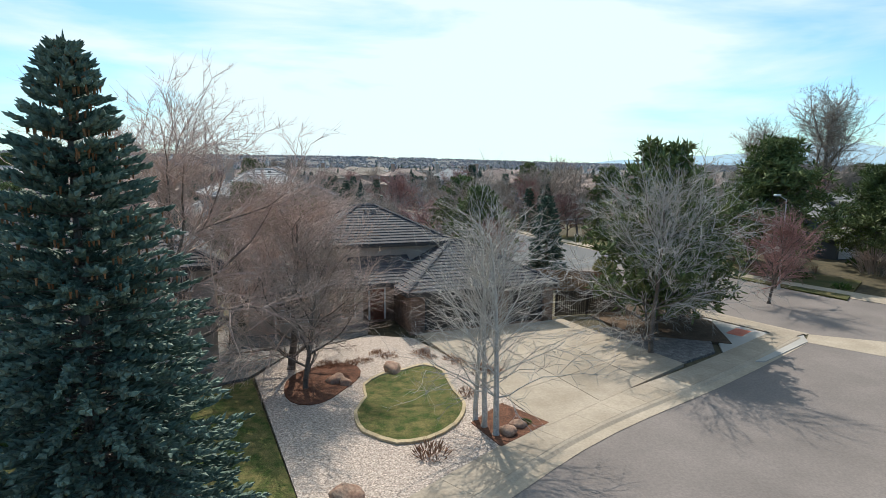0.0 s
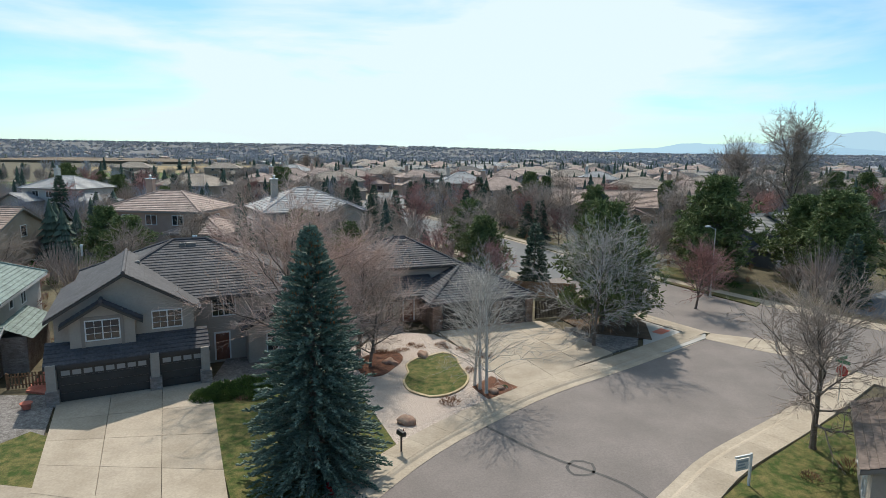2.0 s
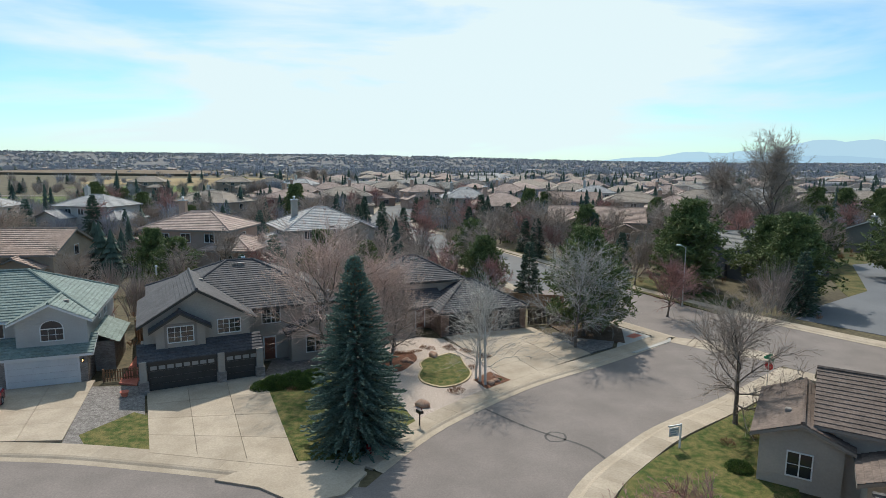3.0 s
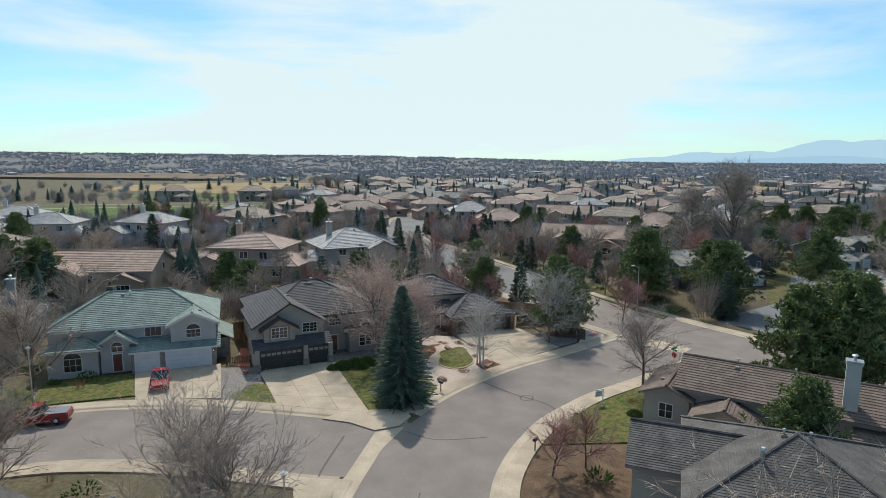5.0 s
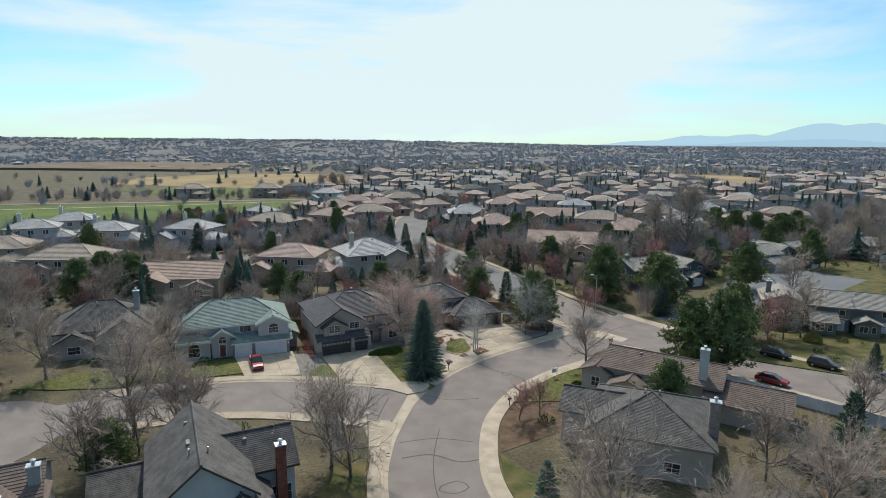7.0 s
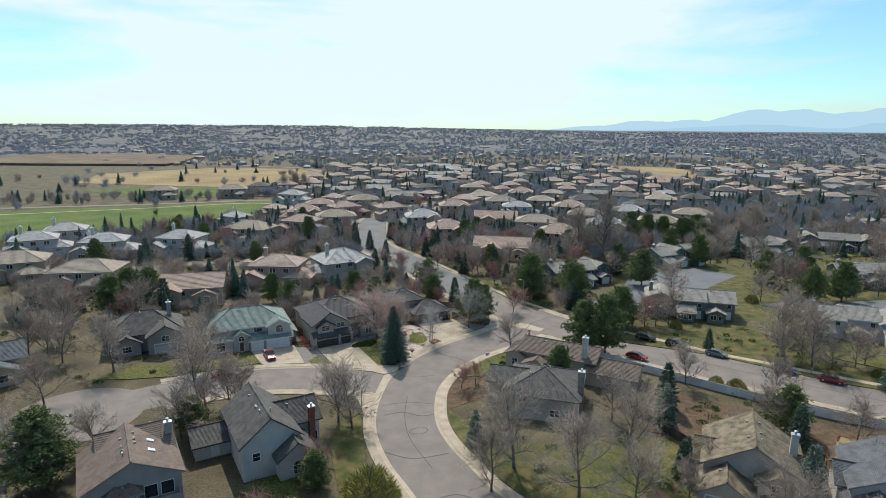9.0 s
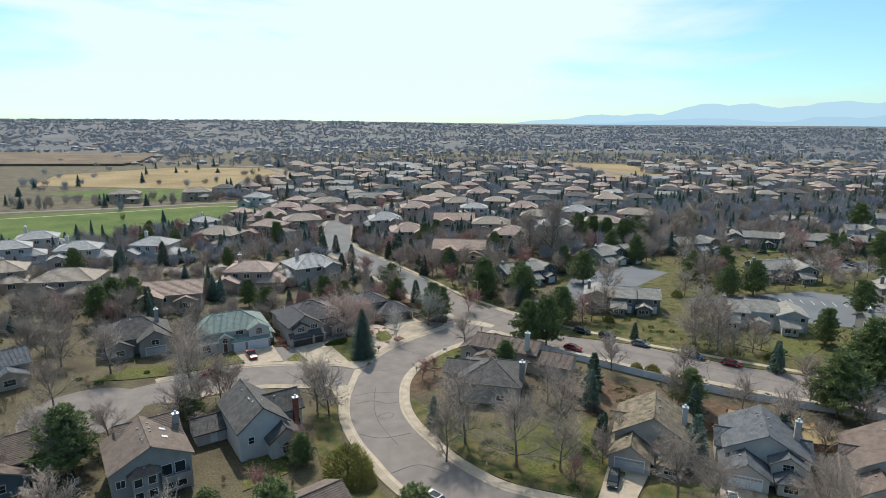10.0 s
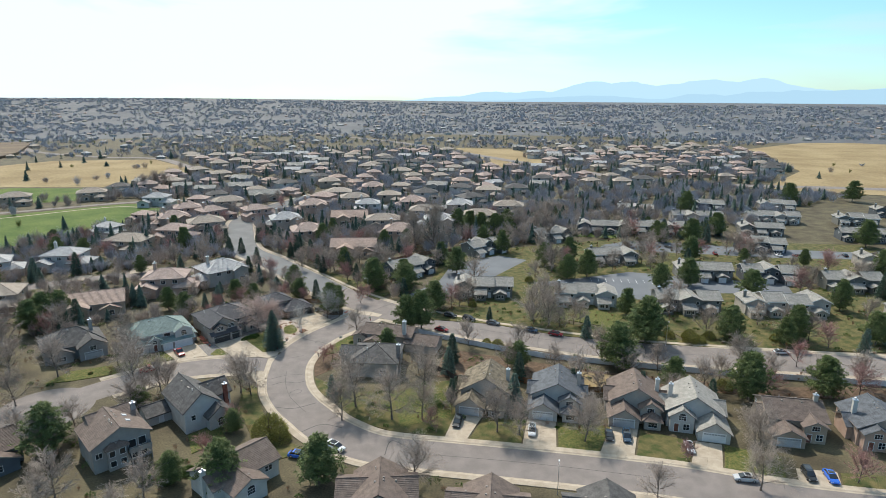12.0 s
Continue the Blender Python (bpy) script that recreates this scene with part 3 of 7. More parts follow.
patch("back_gardens", [(36, -22), (60, -34), (86, -44), (120, -60), (150, -72), (152, -66), (118, -53), (83, -33.5), (62, -18), (44, -4)], LAWN_Z - 0.03, M_SOIL, "brown winter back gardens along the fence", "garden")

patch("townhouse_grass", [(48, 36), (60, 34), (96, 6), (122, -12), (205, -48), (240, -40), (310, 30), (300, 60), (180, 110), (110, 108), (76, 98), (58, 62)], 0.03, M_LAWN_DRY, "thin tan and green grass round the townhouses", "lawn")
patch("townhouse_lawn", [(150, 60), (172, 66), (190, 52), (178, 40)], 0.06, M_LAWN, "green lawn between townhouses", "lawn")
patch("townhouse_lawn_2", [(86, 24), (100, 22), (116, 4), (104, -4), (92, 8)], 0.16, M_LAWN, "green lawn beside townhouses", "lawn")
# townhouse car courts
patch("car_court_1", [(41.5, 45.5), (47, 51), (62, 62), (76, 86), (104, 96), (114, 84), (92, 66), (72, 50), (58, 40), (47.5, 38)], 0.05, M_BLACKTOP, "dark asphalt car court between townhouses", "car park")
patch("car_court_2", [(100, 50), (122, 50), (150, 52), (178, 32), (205, 18), (196, 6), (165, 16), (140, 14), (120, 24), (112, 38)], 0.054, M_BLACKTOP, "dark asphalt car court with white parking bays", "car park")
patch("car_court_3", [(165, 100), (190, 104), (240, 70), (300, 40), (296, 28), (235, 52), (180, 82)], 0.05, M_BLACKTOP, "asphalt lane with parked cars", "car park")
for i in range(9):
    g = Geo()
    x, y = 126 + i * 2.9, 44.5 - i * 1.35
    g.slab([(x, y), (x + 0.12, y - 0.05), (x + 2.2, y + 4.4), (x + 2.08, y + 4.45)], 0.03, 0.06)
    tagged(part("parking_line", g, M_TRIM_W), "white painted parking bay line", "road marking", "parking bay lines", "structure")

# park, fields, far roads
patch("park_lawn", [(-138, 184), (-104, 206), (-72, 258), (-47, 300), (-104, 307), (-172, 284), (-300, 250), (-330, 150), (-220, 130)], 0.12, M_PARK, "bright green park lawn", "lawn")
patch("park_lawn_2", [(-180, 330), (-120, 335), (-118, 372), (-150, 400), (-210, 420), (-260, 380)], 0.1, M_PARK, "green park slope by the houses", "lawn")
patch("field_1", [(-210, 425), (-122, 400), (-75, 505), (-80, 535), (-128, 640), (-240, 655), (-330, 560), (-300, 450)], 0.1, M_FIELD, "golden dry grass field", "field")
patch("field_2", [(-470, 700), (-310, 690), (-310, 760), (-350, 950), (-620, 1000), (-640, 720)], 3.0, M_SCRUB, "brown dry scrub field", "field")
patch("field_3", [(235, 430), (285, 700), (365, 660), (325, 470)], 0.12, M_FIELD, "golden verge of a distant parkway", "field")
patch("field_4", [(410, 235), (550, 325), (700, 560), (900, 640), (1400, 500), (1100, 200), (700, 60), (480, 175)], 0.3, M_FIELD, "wide golden prairie", "field")
patch("field_5", [(150, 128), (178, 150), (205, 140), (182, 112)], 0.1, M_PARK, "strip of green grass behind fences", "lawn")
ROAD_D = spline([(150, 1010), (229, 820), (289, 515), (316, 408), (335, 327), (400, 260), (520, 195), (700, 60)], 12)
ROAD_E = spline([(-350, 900), (-297, 790), (-200, 690), (-127, 650), (-78, 540), (-36, 455), (20, 400)], 8)
road("road_4", ROAD_D, 8.0, 0.4, M_ASPHALT, "distant wide parkway of pale asphalt")
road("road_5", ROAD_E, 5.5, 0.3, M_ASPHALT, "distant curving asphalt street")
ROAD_F = spline([(-7, 120), (-35, 115), (-70, 112), (-110, 104), (-170, 96)], 4)
road("road_6", ROAD_F, 4.5, 0.03, M_ASPHALT, "side street between the northern houses")
ROAD_G = spline([(-30, 308), (-100, 314), (-180, 292), (-320, 262)], 6)
road("road_7", ROAD_G, 3.2, 0.14, M_ASPHALT, "worn asphalt lane along the park")
path_g = Geo()
strip(path_g, spline([(-40, 300), (-75, 285), (-110, 297), (-170, 272), (-300, 225)], 5), 1.0, -1.0, 0.14)
tagged(part("park_path", path_g, M_CONC), "winding concrete park path", "path", kind="structure")


# ---------------- houses ----------------
def roof_plane(g, e0, e1, t0, t1, step=0.36, lift=0.0):
    """Overlapping courses from the eave e0-e1 up to t0-t1."""
    e0, e1, t0, t1 = (Vector(p) for p in (e0, e1, t0, t1))
    up = ((e1 - e0).cross(t0 - e0 if (t0 - e0).length > 0.01 else t1 - e0)).normalized()
    up = Vector((0, 0, 1.0 / max(0.5, abs(up.z))))
    lift = lift or 0.13 * min(step, 0.45)
    n = max(2, int(round((((t0 + t1) / 2) - (e0 + e1) / 2).length / step)))
    flip = (e1 - e0).cross((t0 + t1) / 2 - e0).z < 0
    k = len(g.v)
    for i in range(n):
        for v, up_by in ((i / n, -0.01 if i == 0 else 0.004), (i / n, lift)):
            g.v += [tuple(e0.lerp(t0, v) + up * up_by), tuple(e1.lerp(t1, v) + up * up_by)]
    g.v += [tuple(t0 + up * 0.004), tuple(t1 + up * 0.004)]
    for j in range(2 * n):
        q = (k + 2 * j, k + 2 * j + 1, k + 2 * j + 3, k + 2 * j + 2)
        g.f.append(q[::-1] if flip else q)


def slab_between(g, pts, drop):
    """A closed slab under the sloping ring pts."""
    n = len(pts)
    top, low = [tuple(p) for p in pts], [(p[0], p[1], p[2] - drop) for p in pts]
    g.add(top + low, [tuple(range(n)), tuple(range(2 * n - 1, n - 1, -1))] + [(i, n + i, n + (i + 1) % n, (i + 1) % n) for i in range(n)])


def weld(g):
    """Joins vertices that share a place, so that the planes of a roof make one mesh."""
    seen, order, vs = {}, [], []
    for p in g.v:
        key = tuple(round(c, 3) for c in p)
        if key not in seen:
            seen[key] = len(vs)
            vs.append(p)
        order.append(seen[key])
    out = Geo()
    out.v = vs
    for f in g.f:
        q = []
        for i in f:
            if order[i] not in q:
                q.append(order[i])
        if len(q) > 2:
            out.f.append(tuple(q))
    return out


def make_roof(kind, x0, x1, y0, y1, h, s, o, step):
    """Roof courses and fascia for a block; also the height of its ridge."""
    r, fas, cap = Geo(), Geo(), Geo()
    ze = h - s * o
    X0, X1, Y0, Y1 = x0 - o, x1 + o, y0 - o, y1 + o
    planes = []
    if kind == "gy":
        xm, zr = (x0 + x1) / 2, h + s * (x1 - x0) / 2
        planes = [((X0, Y0, ze), (X0, Y1, ze), (xm, Y0, zr), (xm, Y1, zr)), ((X1, Y0, ze), (X1, Y1, ze), (xm, Y0, zr), (xm, Y1, zr))]
        ridge = [((xm, Y0, zr), (xm, Y1, zr))]
    elif kind == "gx":
        ym, zr = (y0 + y1) / 2, h + s * (y1 - y0) / 2
        planes = [((X0, Y0, ze), (X1, Y0, ze), (X0, ym, zr), (X1, ym, zr)), ((X0, Y1, ze), (X1, Y1, ze), (X0, ym, zr), (X1, ym, zr))]
        ridge = [((X0, ym, zr), (X1, ym, zr))]
    elif kind == "shed":
        zr = h + s * (y1 - y0 + o)
        planes = [((X0, Y0, ze), (X1, Y0, ze), (X0, y1, zr), (X1, y1, zr))]
        ridge = []
    else:
        W, D = X1 - X0, Y1 - Y0
        k = min(W, D) / 2
        zr = ze + s * k
        if W >= D:
            a, b = (X0 + k, (Y0 + Y1) / 2, zr), (X1 - k, (Y0 + Y1) / 2, zr)
            planes = [((X0, Y0, ze), (X1, Y0, ze), a, b), ((X0, Y1, ze), (X1, Y1, ze), a, b), ((X0, Y0, ze), (X0, Y1, ze), a, a), ((X1, Y0, ze), (X1, Y1, ze), b, b)]
            ridge = [(a, b), ((X0, Y0, ze), a), ((X0, Y1, ze), a), ((X1, Y0, ze), b), ((X1, Y1, ze), b)]
        else:
            a, b = ((X0 + X1) / 2, Y0 + k, zr), ((X0 + X1) / 2, Y1 - k, zr)
            planes = [((X0, Y0, ze), (X0, Y1, ze), a, b), ((X1, Y0, ze), (X1, Y1, ze), a, b), ((X0, Y0, ze), (X1, Y0, ze), a, a), ((X0, Y1, ze), (X1, Y1, ze), b, b)]
            ridge = [(a, b), ((X0, Y0, ze), a), ((X1, Y0, ze), a), ((X0, Y1, ze), b), ((X1, Y1, ze), b)]
    for e0, e1, t0, t1 in planes:
        roof_plane(r, e0, e1, t0, t1, step)
        ring = [e0, e1, t1, t0] if t0 != t1 else [e0, e1, t0]
        slab_between(fas, [(p[0], p[1], p[2] - 0.03) for p in ring], 0.2)
    for a, b in ridge:
        cap.tube((a[0], a[1], a[2] + 0.03), (b[0], b[1], b[2] + 0.03), 0.13, 0.13, 6)
    return weld(r), fas, cap, zr


def wall_block(kind, x0, x1, y0, y1, z0, h, s):
    g = Geo()
    if kind == "gy":
        xm, zr = (x0 + x1) / 2, h + s * (x1 - x0) / 2 - 0.06
        for y in (y0, y1):
            f = (0, 1, 2, 3, 4)
            g.add([(x0, y, z0), (x1, y, z0), (x1, y, h), (xm, y, zr), (x0, y, h)], [f if y == y0 else f[::-1]])
        g.quad((x1, y0, z0), (x1, y1, z0), (x1, y1, h), (x1, y0, h))
        g.quad((x0, y1, z0), (x0, y0, z0), (x0, y0, h), (x0, y1, h))
    elif kind == "gx":
        ym, zr = (y0 + y1) / 2, h + s * (y1 - y0) / 2 - 0.06
        for x in (x0, x1):
            f = (0, 1, 2, 3, 4)
            g.add([(x, y0, z0), (x, y1, z0), (x, y1, h), (x, ym, zr), (x, y0, h)], [f if x == x1 else f[::-1]])
        g.quad((x0, y0, z0), (x1, y0, z0), (x1, y0, h), (x0, y0, h))
        g.quad((x1, y1, z0), (x0, y1, z0), (x0, y1, h), (x1, y1, h))
    else:
        g.box(x0, x1, y0, y1, z0, h)
    return g


FACE = {"f": 0.0, "r": 90.0, "b": 180.0, "l": -90.0}


def on_wall(side, blk, u, z):
    """Pose on the outside of a block's wall: local x along it, -y outwards, z up."""
    x0, x1, y0, y1 = blk
    p = {"f": (u, y0), "b": (u, y1), "l": (x0, u), "r": (x1, u)}[side]
    return pose(p[0], p[1], z, 0, 0, FACE[side])


def place_part(ob, m):
    ob.matrix_basis = m
    return ob


WIN_CACHE = {}


def lattice(w, h, cols, rows, b):
    """A window's frame and grille bars as one connected piece."""
    xs, zs = [(-w / 2 - b, -w / 2)], [(-b, 0.0)]
    for c in range(1, cols):
        x, t = -w / 2 + w * c / cols, 0.035 if c * 2 == cols else 0.012
        xs.append((x - t, x + t))
    for r in range(1, rows):
        zs.append((h * r / rows - 0.012, h * r / rows + 0.012))
    xs.append((w / 2, w / 2 + b))
    zs.append((h, h + b))
    X, Z = [v for q in xs for v in q], [v for q in zs for v in q]
    g, at = Geo(), {}

    def vert(i, j, y):
        if (i, j, y) not in at:
            at[i, j, y] = len(g.v)
            g.v.append((X[i], y, Z[j]))
        return at[i, j, y]

    solid = lambda i, j: 0 <= i < len(X) - 1 and 0 <= j < len(Z) - 1 and (i % 2 == 0 or j % 2 == 0)
    F, B = -0.065, 0.0
    for i in range(len(X) - 1):
        for j in range(len(Z) - 1):
            if not solid(i, j):
                continue
            g.f.append((vert(i, j, F), vert(i + 1, j, F), vert(i + 1, j + 1, F), vert(i, j + 1, F)))
            for di, dj, p0, p1 in ((-1, 0, (i, j + 1), (i, j)), (1, 0, (i + 1, j), (i + 1, j + 1)), (0, -1, (i, j), (i + 1, j)), (0, 1, (i + 1, j + 1), (i, j + 1))):
                if not solid(i + di, j + dj):
                    g.f.append((vert(*p0, F), vert(*p0, B), vert(*p1, B), vert(*p1, F)))
    return g


def window(parent, m, w, h, cols=2, rows=2, trim=None, arch=False):
    """A framed window: outer frame, grille bars and a dark pane behind them."""
    trim = trim or M_TRIM_W
    key = (round(w, 2), round(h, 2), cols, rows, trim.name, arch)
    if key not in WIN_CACHE:
        b = 0.075
        f, p = lattice(w, h, cols, rows, b), Geo()
        p.quad((-w / 2, -0.012, 0), (w / 2, -0.012, 0), (w / 2, -0.012, h), (-w / 2, -0.012, h))
        if arch:
            n = 8
            k = 1 + 2 * b / w
            ring = [(w / 2 * math.cos(math.pi * i / n), w / 2 * 0.8 * math.sin(math.pi * i / n)) for i in range(n + 1)]
            base = len(f.v)
            f.v += [(x * q, -0.07, h + b + z * q) for q in (1.0, k) for x, z in ring]
            f.f += [(base + n + 1 + i, base + n + 2 + i, base + i + 1, base + i) for i in range(n)]
            p.add([(x, -0.012, h + b + z) for x, z in ring], [tuple(range(n + 1))])
        mf, mp = f.mesh("window"), p.mesh("pane")
        mf.materials.append(trim)
        mp.materials.append(M_PANE)
        WIN_CACHE[key] = (mf, mp)
    mf, mp = WIN_CACHE[key]
    ob = place_part(part("window", mf, trim, parent), m)
    part("pane", mp, M_PANE, ob, "dark reflecting glass")
    return ob


def garage_door(parent, m, w, h=2.15, mat=None, lights=True):
    mat = mat or M_GDOOR_W
    fr = Geo()
    b = 0.14
    fr.box(-w / 2 - b, -w / 2, -0.05, 0.0, 0, h + b)
    fr.box(w / 2, w / 2 + b, -0.05, 0.0, 0, h + b)
    fr.box(-w / 2, w / 2, -0.05, 0.0, h, h + b)
    ob = place_part(part("garage_door", fr, M_TRIM_W if mat is not M_GDOOR_DK else M_TRIM_DK, parent), m)
    rows, cols = 4, max(2, int(round(w / 0.62)))
    for r in range(rows):
        g = Geo()
        z0, z1 = h * r / rows, h * (r + 1) / rows - 0.015
        g.box(-w / 2, w / 2, -0.022, 0.0, z0, z1)
        for c in range(cols):
            x0, x1 = -w / 2 + w * c / cols + 0.06, -w / 2 + w * (c + 1) / cols - 0.06
            if not (lights and r == rows - 1):
                g.box(x0, x1, -0.034, -0.02, z0 + 0.07, z1 - 0.07)
        part("panel", g, mat, ob)
        if lights and r == rows - 1:
            p = Geo()
            for c in range(cols):
                x0, x1 = -w / 2 + w * c / cols + 0.07, -w / 2 + w * (c + 1) / cols - 0.07
                p.quad((x0, -0.027, z0 + 0.1), (x1, -0.027, z0 + 0.1), (x1, -0.027, z1 - 0.1), (x0, -0.027, z1 - 0.1))
            part("door_lights", p, M_PANE_PALE, ob, "row of small pale panes")
    return ob


M_PANE_PALE = plain("pale_reflecting_glass", (0.32, 0.33, 0.33), 0.15)


def front_door(parent, m, mat):
    g = Geo().box(-0.48, 0.48, -0.05, 0.0, 0.0, 2.08).box(-0.36, -0.05, -0.065, -0.045, 0.2, 0.95).box(0.05, 0.36, -0.065, -0.045, 0.2, 0.95).box(-0.36, -0.05, -0.065, -0.045, 1.1, 1.95).box(0.05, 0.36, -0.065, -0.045, 1.1, 1.95)
    ob = place_part(part("door", g, mat, parent), m)
    part("frame", Geo().box(-0.6, -0.48, -0.07, 0, 0, 2.2).box(0.48, 0.6, -0.07, 0, 0, 2.2).box(-0.48, 0.48, -0.07, 0, 2.08, 2.2), M_TRIM_W, ob)
    part("handle", Geo().tube((0.4, -0.05, 1.0), (0.4, -0.12, 1.0), 0.03, 0.03), M_METAL, ob)
    return ob


def chimney(parent, x, y, z0, z1, mat, w=0.95, d=0.75):
    g = Geo().box(-w / 2, w / 2, -d / 2, d / 2, z0, z1)
    g.box(-w / 2 - 0.07, w / 2 + 0.07, -d / 2 - 0.07, d / 2 + 0.07, z1 - 0.22, z1 - 0.1)
    ob = place_part(part("chimney", g, mat, parent), pose(x, y, 0))
    part("chimney_cap", Geo().box(-w / 2 - 0.1, w / 2 + 0.1, -d / 2 - 0.1, d / 2 + 0.1, z1, z1 + 0.1, 0.03).tube((0, 0, z1 + 0.1), (0, 0, z1 + 0.5), 0.16, 0.16, 10).tube((0, 0, z1 + 0.52), (0, 0, z1 + 0.62), 0.26, 0.12, 10), M_METAL, ob, "bright metal flue cap")
    return ob


def vent(parent, x, y, z, kind=0):
    if kind == 0:
        g = Geo().box(-0.19, 0.19, -0.19, 0.19, -0.25, 0.2, 0.05)
        part_ob = part("roof_vent", g, M_TRIM_T, parent)
    else:
        g = Geo().tube((0, 0, -0.3), (0, 0, 0.45), 0.075, 0.075, 8).tube((0, 0, 0.45), (0, 0, 0.58), 0.13, 0.1, 8)
        part_ob = part("vent_pipe", g, M_METAL, parent, "galvanised vent pipe")
    return place_part(part_ob, pose(x, y, z))


def house(x, y, yaw, label, blocks, wall, roof, trim=None, group="", step=0.36, vents=4, seed=0):
    """blocks: (roof kind, x0, x1, y0, y1, base, eave, slope[, wall material]); local -y is the front."""
    ob = thing("house", pose(x, y, 0, 0, 0, yaw), label, "house", group)
    trim = trim or M_TRIM_DK
    rng = random.Random(seed)
    ob["n"] = len(blocks)
    for b in blocks:
        kind, x0, x1, y0, y1, z0, h, s = b[:8]
        if kind != "shed":
            part("wall", wall_block(kind, x0, x1, y0, y1, z0, h, s), b[8] if len(b) > 8 else wall, ob)
        if kind == "none":
            continue
        r, fas, cap, zr = make_roof(kind, x0, x1, y0, y1, h, s, 0.5 if kind != "shed" else 0.25, step)
        ro = part("roof", r, roof, ob)
        part("fascia", fas, trim, ro, "painted fascia and soffit")
        if cap.f:
            part("ridge_cap", cap, roof, ro)
        if kind != "shed" and vents:
            for k in range(vents if b is blocks[0] else 1):
                u = rng.uniform(0.2, 0.8)
                if kind == "gy":
                    vx, vy = (x0 + x1) / 2 + rng.choice((-0.8, 0.8)), y0 + (y1 - y0) * u
                    vz = zr - s * 0.8
                elif kind == "gx" or (x1 - x0) >= (y1 - y0):
                    k2 = min(x1 - x0, y1 - y0) / 2 if kind == "hip" else 0
                    vx, vy = x0 + k2 + (x1 - x0 - 2 * k2) * u, (y0 + y1) / 2 + rng.choice((-0.8, 0.8, 1.4))
                    vz = zr - s * abs(vy - (y0 + y1) / 2)
                else:
                    k2 = min(x1 - x0, y1 - y0) / 2
                    vx, vy = (x0 + x1) / 2 + rng.choice((-0.8, 0.8)), y0 + k2 + (y1 - y0 - 2 * k2) * u
                    vz = zr - s * 0.8
                vent(ob, vx, vy, vz, 1 if k % 3 == 2 else 0)
    return ob


# ---------------- trees ----------------
M_BARK = surface("grey_brown_bark", (0.12, 0.098, 0.082), (0.21, 0.175, 0.15), big=2.0, small=18.0, grain=0.3, bump=0.6)
M_TWIG = surface("twigs", (0.31, 0.25, 0.21), (0.46, 0.38, 0.32), big=1.0, small=8.0, grain=0.2, vary=0.15)
M_TWIG_GREY = surface("pale_grey_twigs", (0.44, 0.405, 0.365), (0.60, 0.56, 0.51), big=1.0, small=8.0, grain=0.2)
M_TWIG_PALE = surface("pale_tan_twigs", (0.50, 0.37, 0.31), (0.66, 0.51, 0.44), big=1.0, small=8.0, grain=0.2)
M_TWIG_RED = surface("reddish_twigs", (0.33, 0.18, 0.16), (0.45, 0.27, 0.24), big=1.0, small=8.0, grain=0.2, vary=0.15)
M_ASPEN = surface("aspen_bark", (0.48, 0.46, 0.42), (0.62, 0.6, 0.56), big=3.0, small=14.0, grain=0.3, bump=0.3)
M_SPRUCE = surface("blue_spruce_needles", (0.072, 0.118, 0.088), (0.175, 0.235, 0.185), rough=0.7, big=1.3, small=16.0, grain=0.35, island=0.3)
M_SPRUCE_G = surface("green_spruce_needles", (0.05, 0.085, 0.058), (0.11, 0.15, 0.1), rough=0.7, big=1.3, small=16.0, grain=0.35, island=0.3)
M_PINE = surface("pine_needles", (0.085, 0.12, 0.042), (0.19, 0.22, 0.08), rough=0.7, big=1.0, small=16.0, grain=0.35, island=0.35)
M_CONE = surface("spruce_cones", (0.22, 0.10, 0.045), (0.34, 0.17, 0.08), big=4.0, small=20.0, grain=0.3)
M_WILLOW = surface("budding_leaves", (0.17, 0.17, 0.04), (0.27, 0.25, 0.07), rough=0.7, big=1.0, small=14.0, grain=0.3, island=0.3)
M_JUNIPER = surface("juniper_foliage", (0.05, 0.09, 0.02), (0.11, 0.165, 0.035), rough=0.75, big=2.0, small=16.0, grain=0.35, island=0.3)
M_SHRUB = surface("dry_shrub", (0.24, 0.13, 0.08), (0.36, 0.21, 0.13), big=2.0, small=16.0, grain=0.3, island=0.25)


def limb(g, p, d, length, r0, r1, rng, n=4, sides=5, bend=0.12, lift=0.0):
    """A bent tapering limb; gives its points and directions."""
    pts = [(p.copy(), d.copy(), r0)]
    for i in range(n):
        d = (d + Vector((rng.gauss(0, bend), rng.gauss(0, bend), rng.gauss(0, bend) + lift))).normalized()
        q = p + d * (length / n)
        ra, rb = r0 + (r1 - r0) * i / n, r0 + (r1 - r0) * (i + 1) / n
        g.tube(p, q, ra, rb, sides, False)
        p = q
        pts.append((p.copy(), d.copy(), rb))
    return pts


def spike(g, p, d, length, r):
    """A fine twig: a three-sided point."""
    u = d.orthogonal().normalized() * r
    w = d.cross(u) * 0.87
    k = len(g.v)
    g.v += [tuple(p + u), tuple(p - u * 0.5 + w), tuple(p - u * 0.5 - w), tuple(p + d * length)]
    g.f += [(k, k + 1, k + 3), (k + 1, k + 2, k + 3), (k + 2, k, k + 3)]


def turn_from(d, angle, spin):
    u = d.orthogonal().normalized()
    w = d.cross(u)
    side = u * math.cos(spin) + w * math.sin(spin)
    return (d * math.cos(angle) + side * math.sin(angle)).normalized()


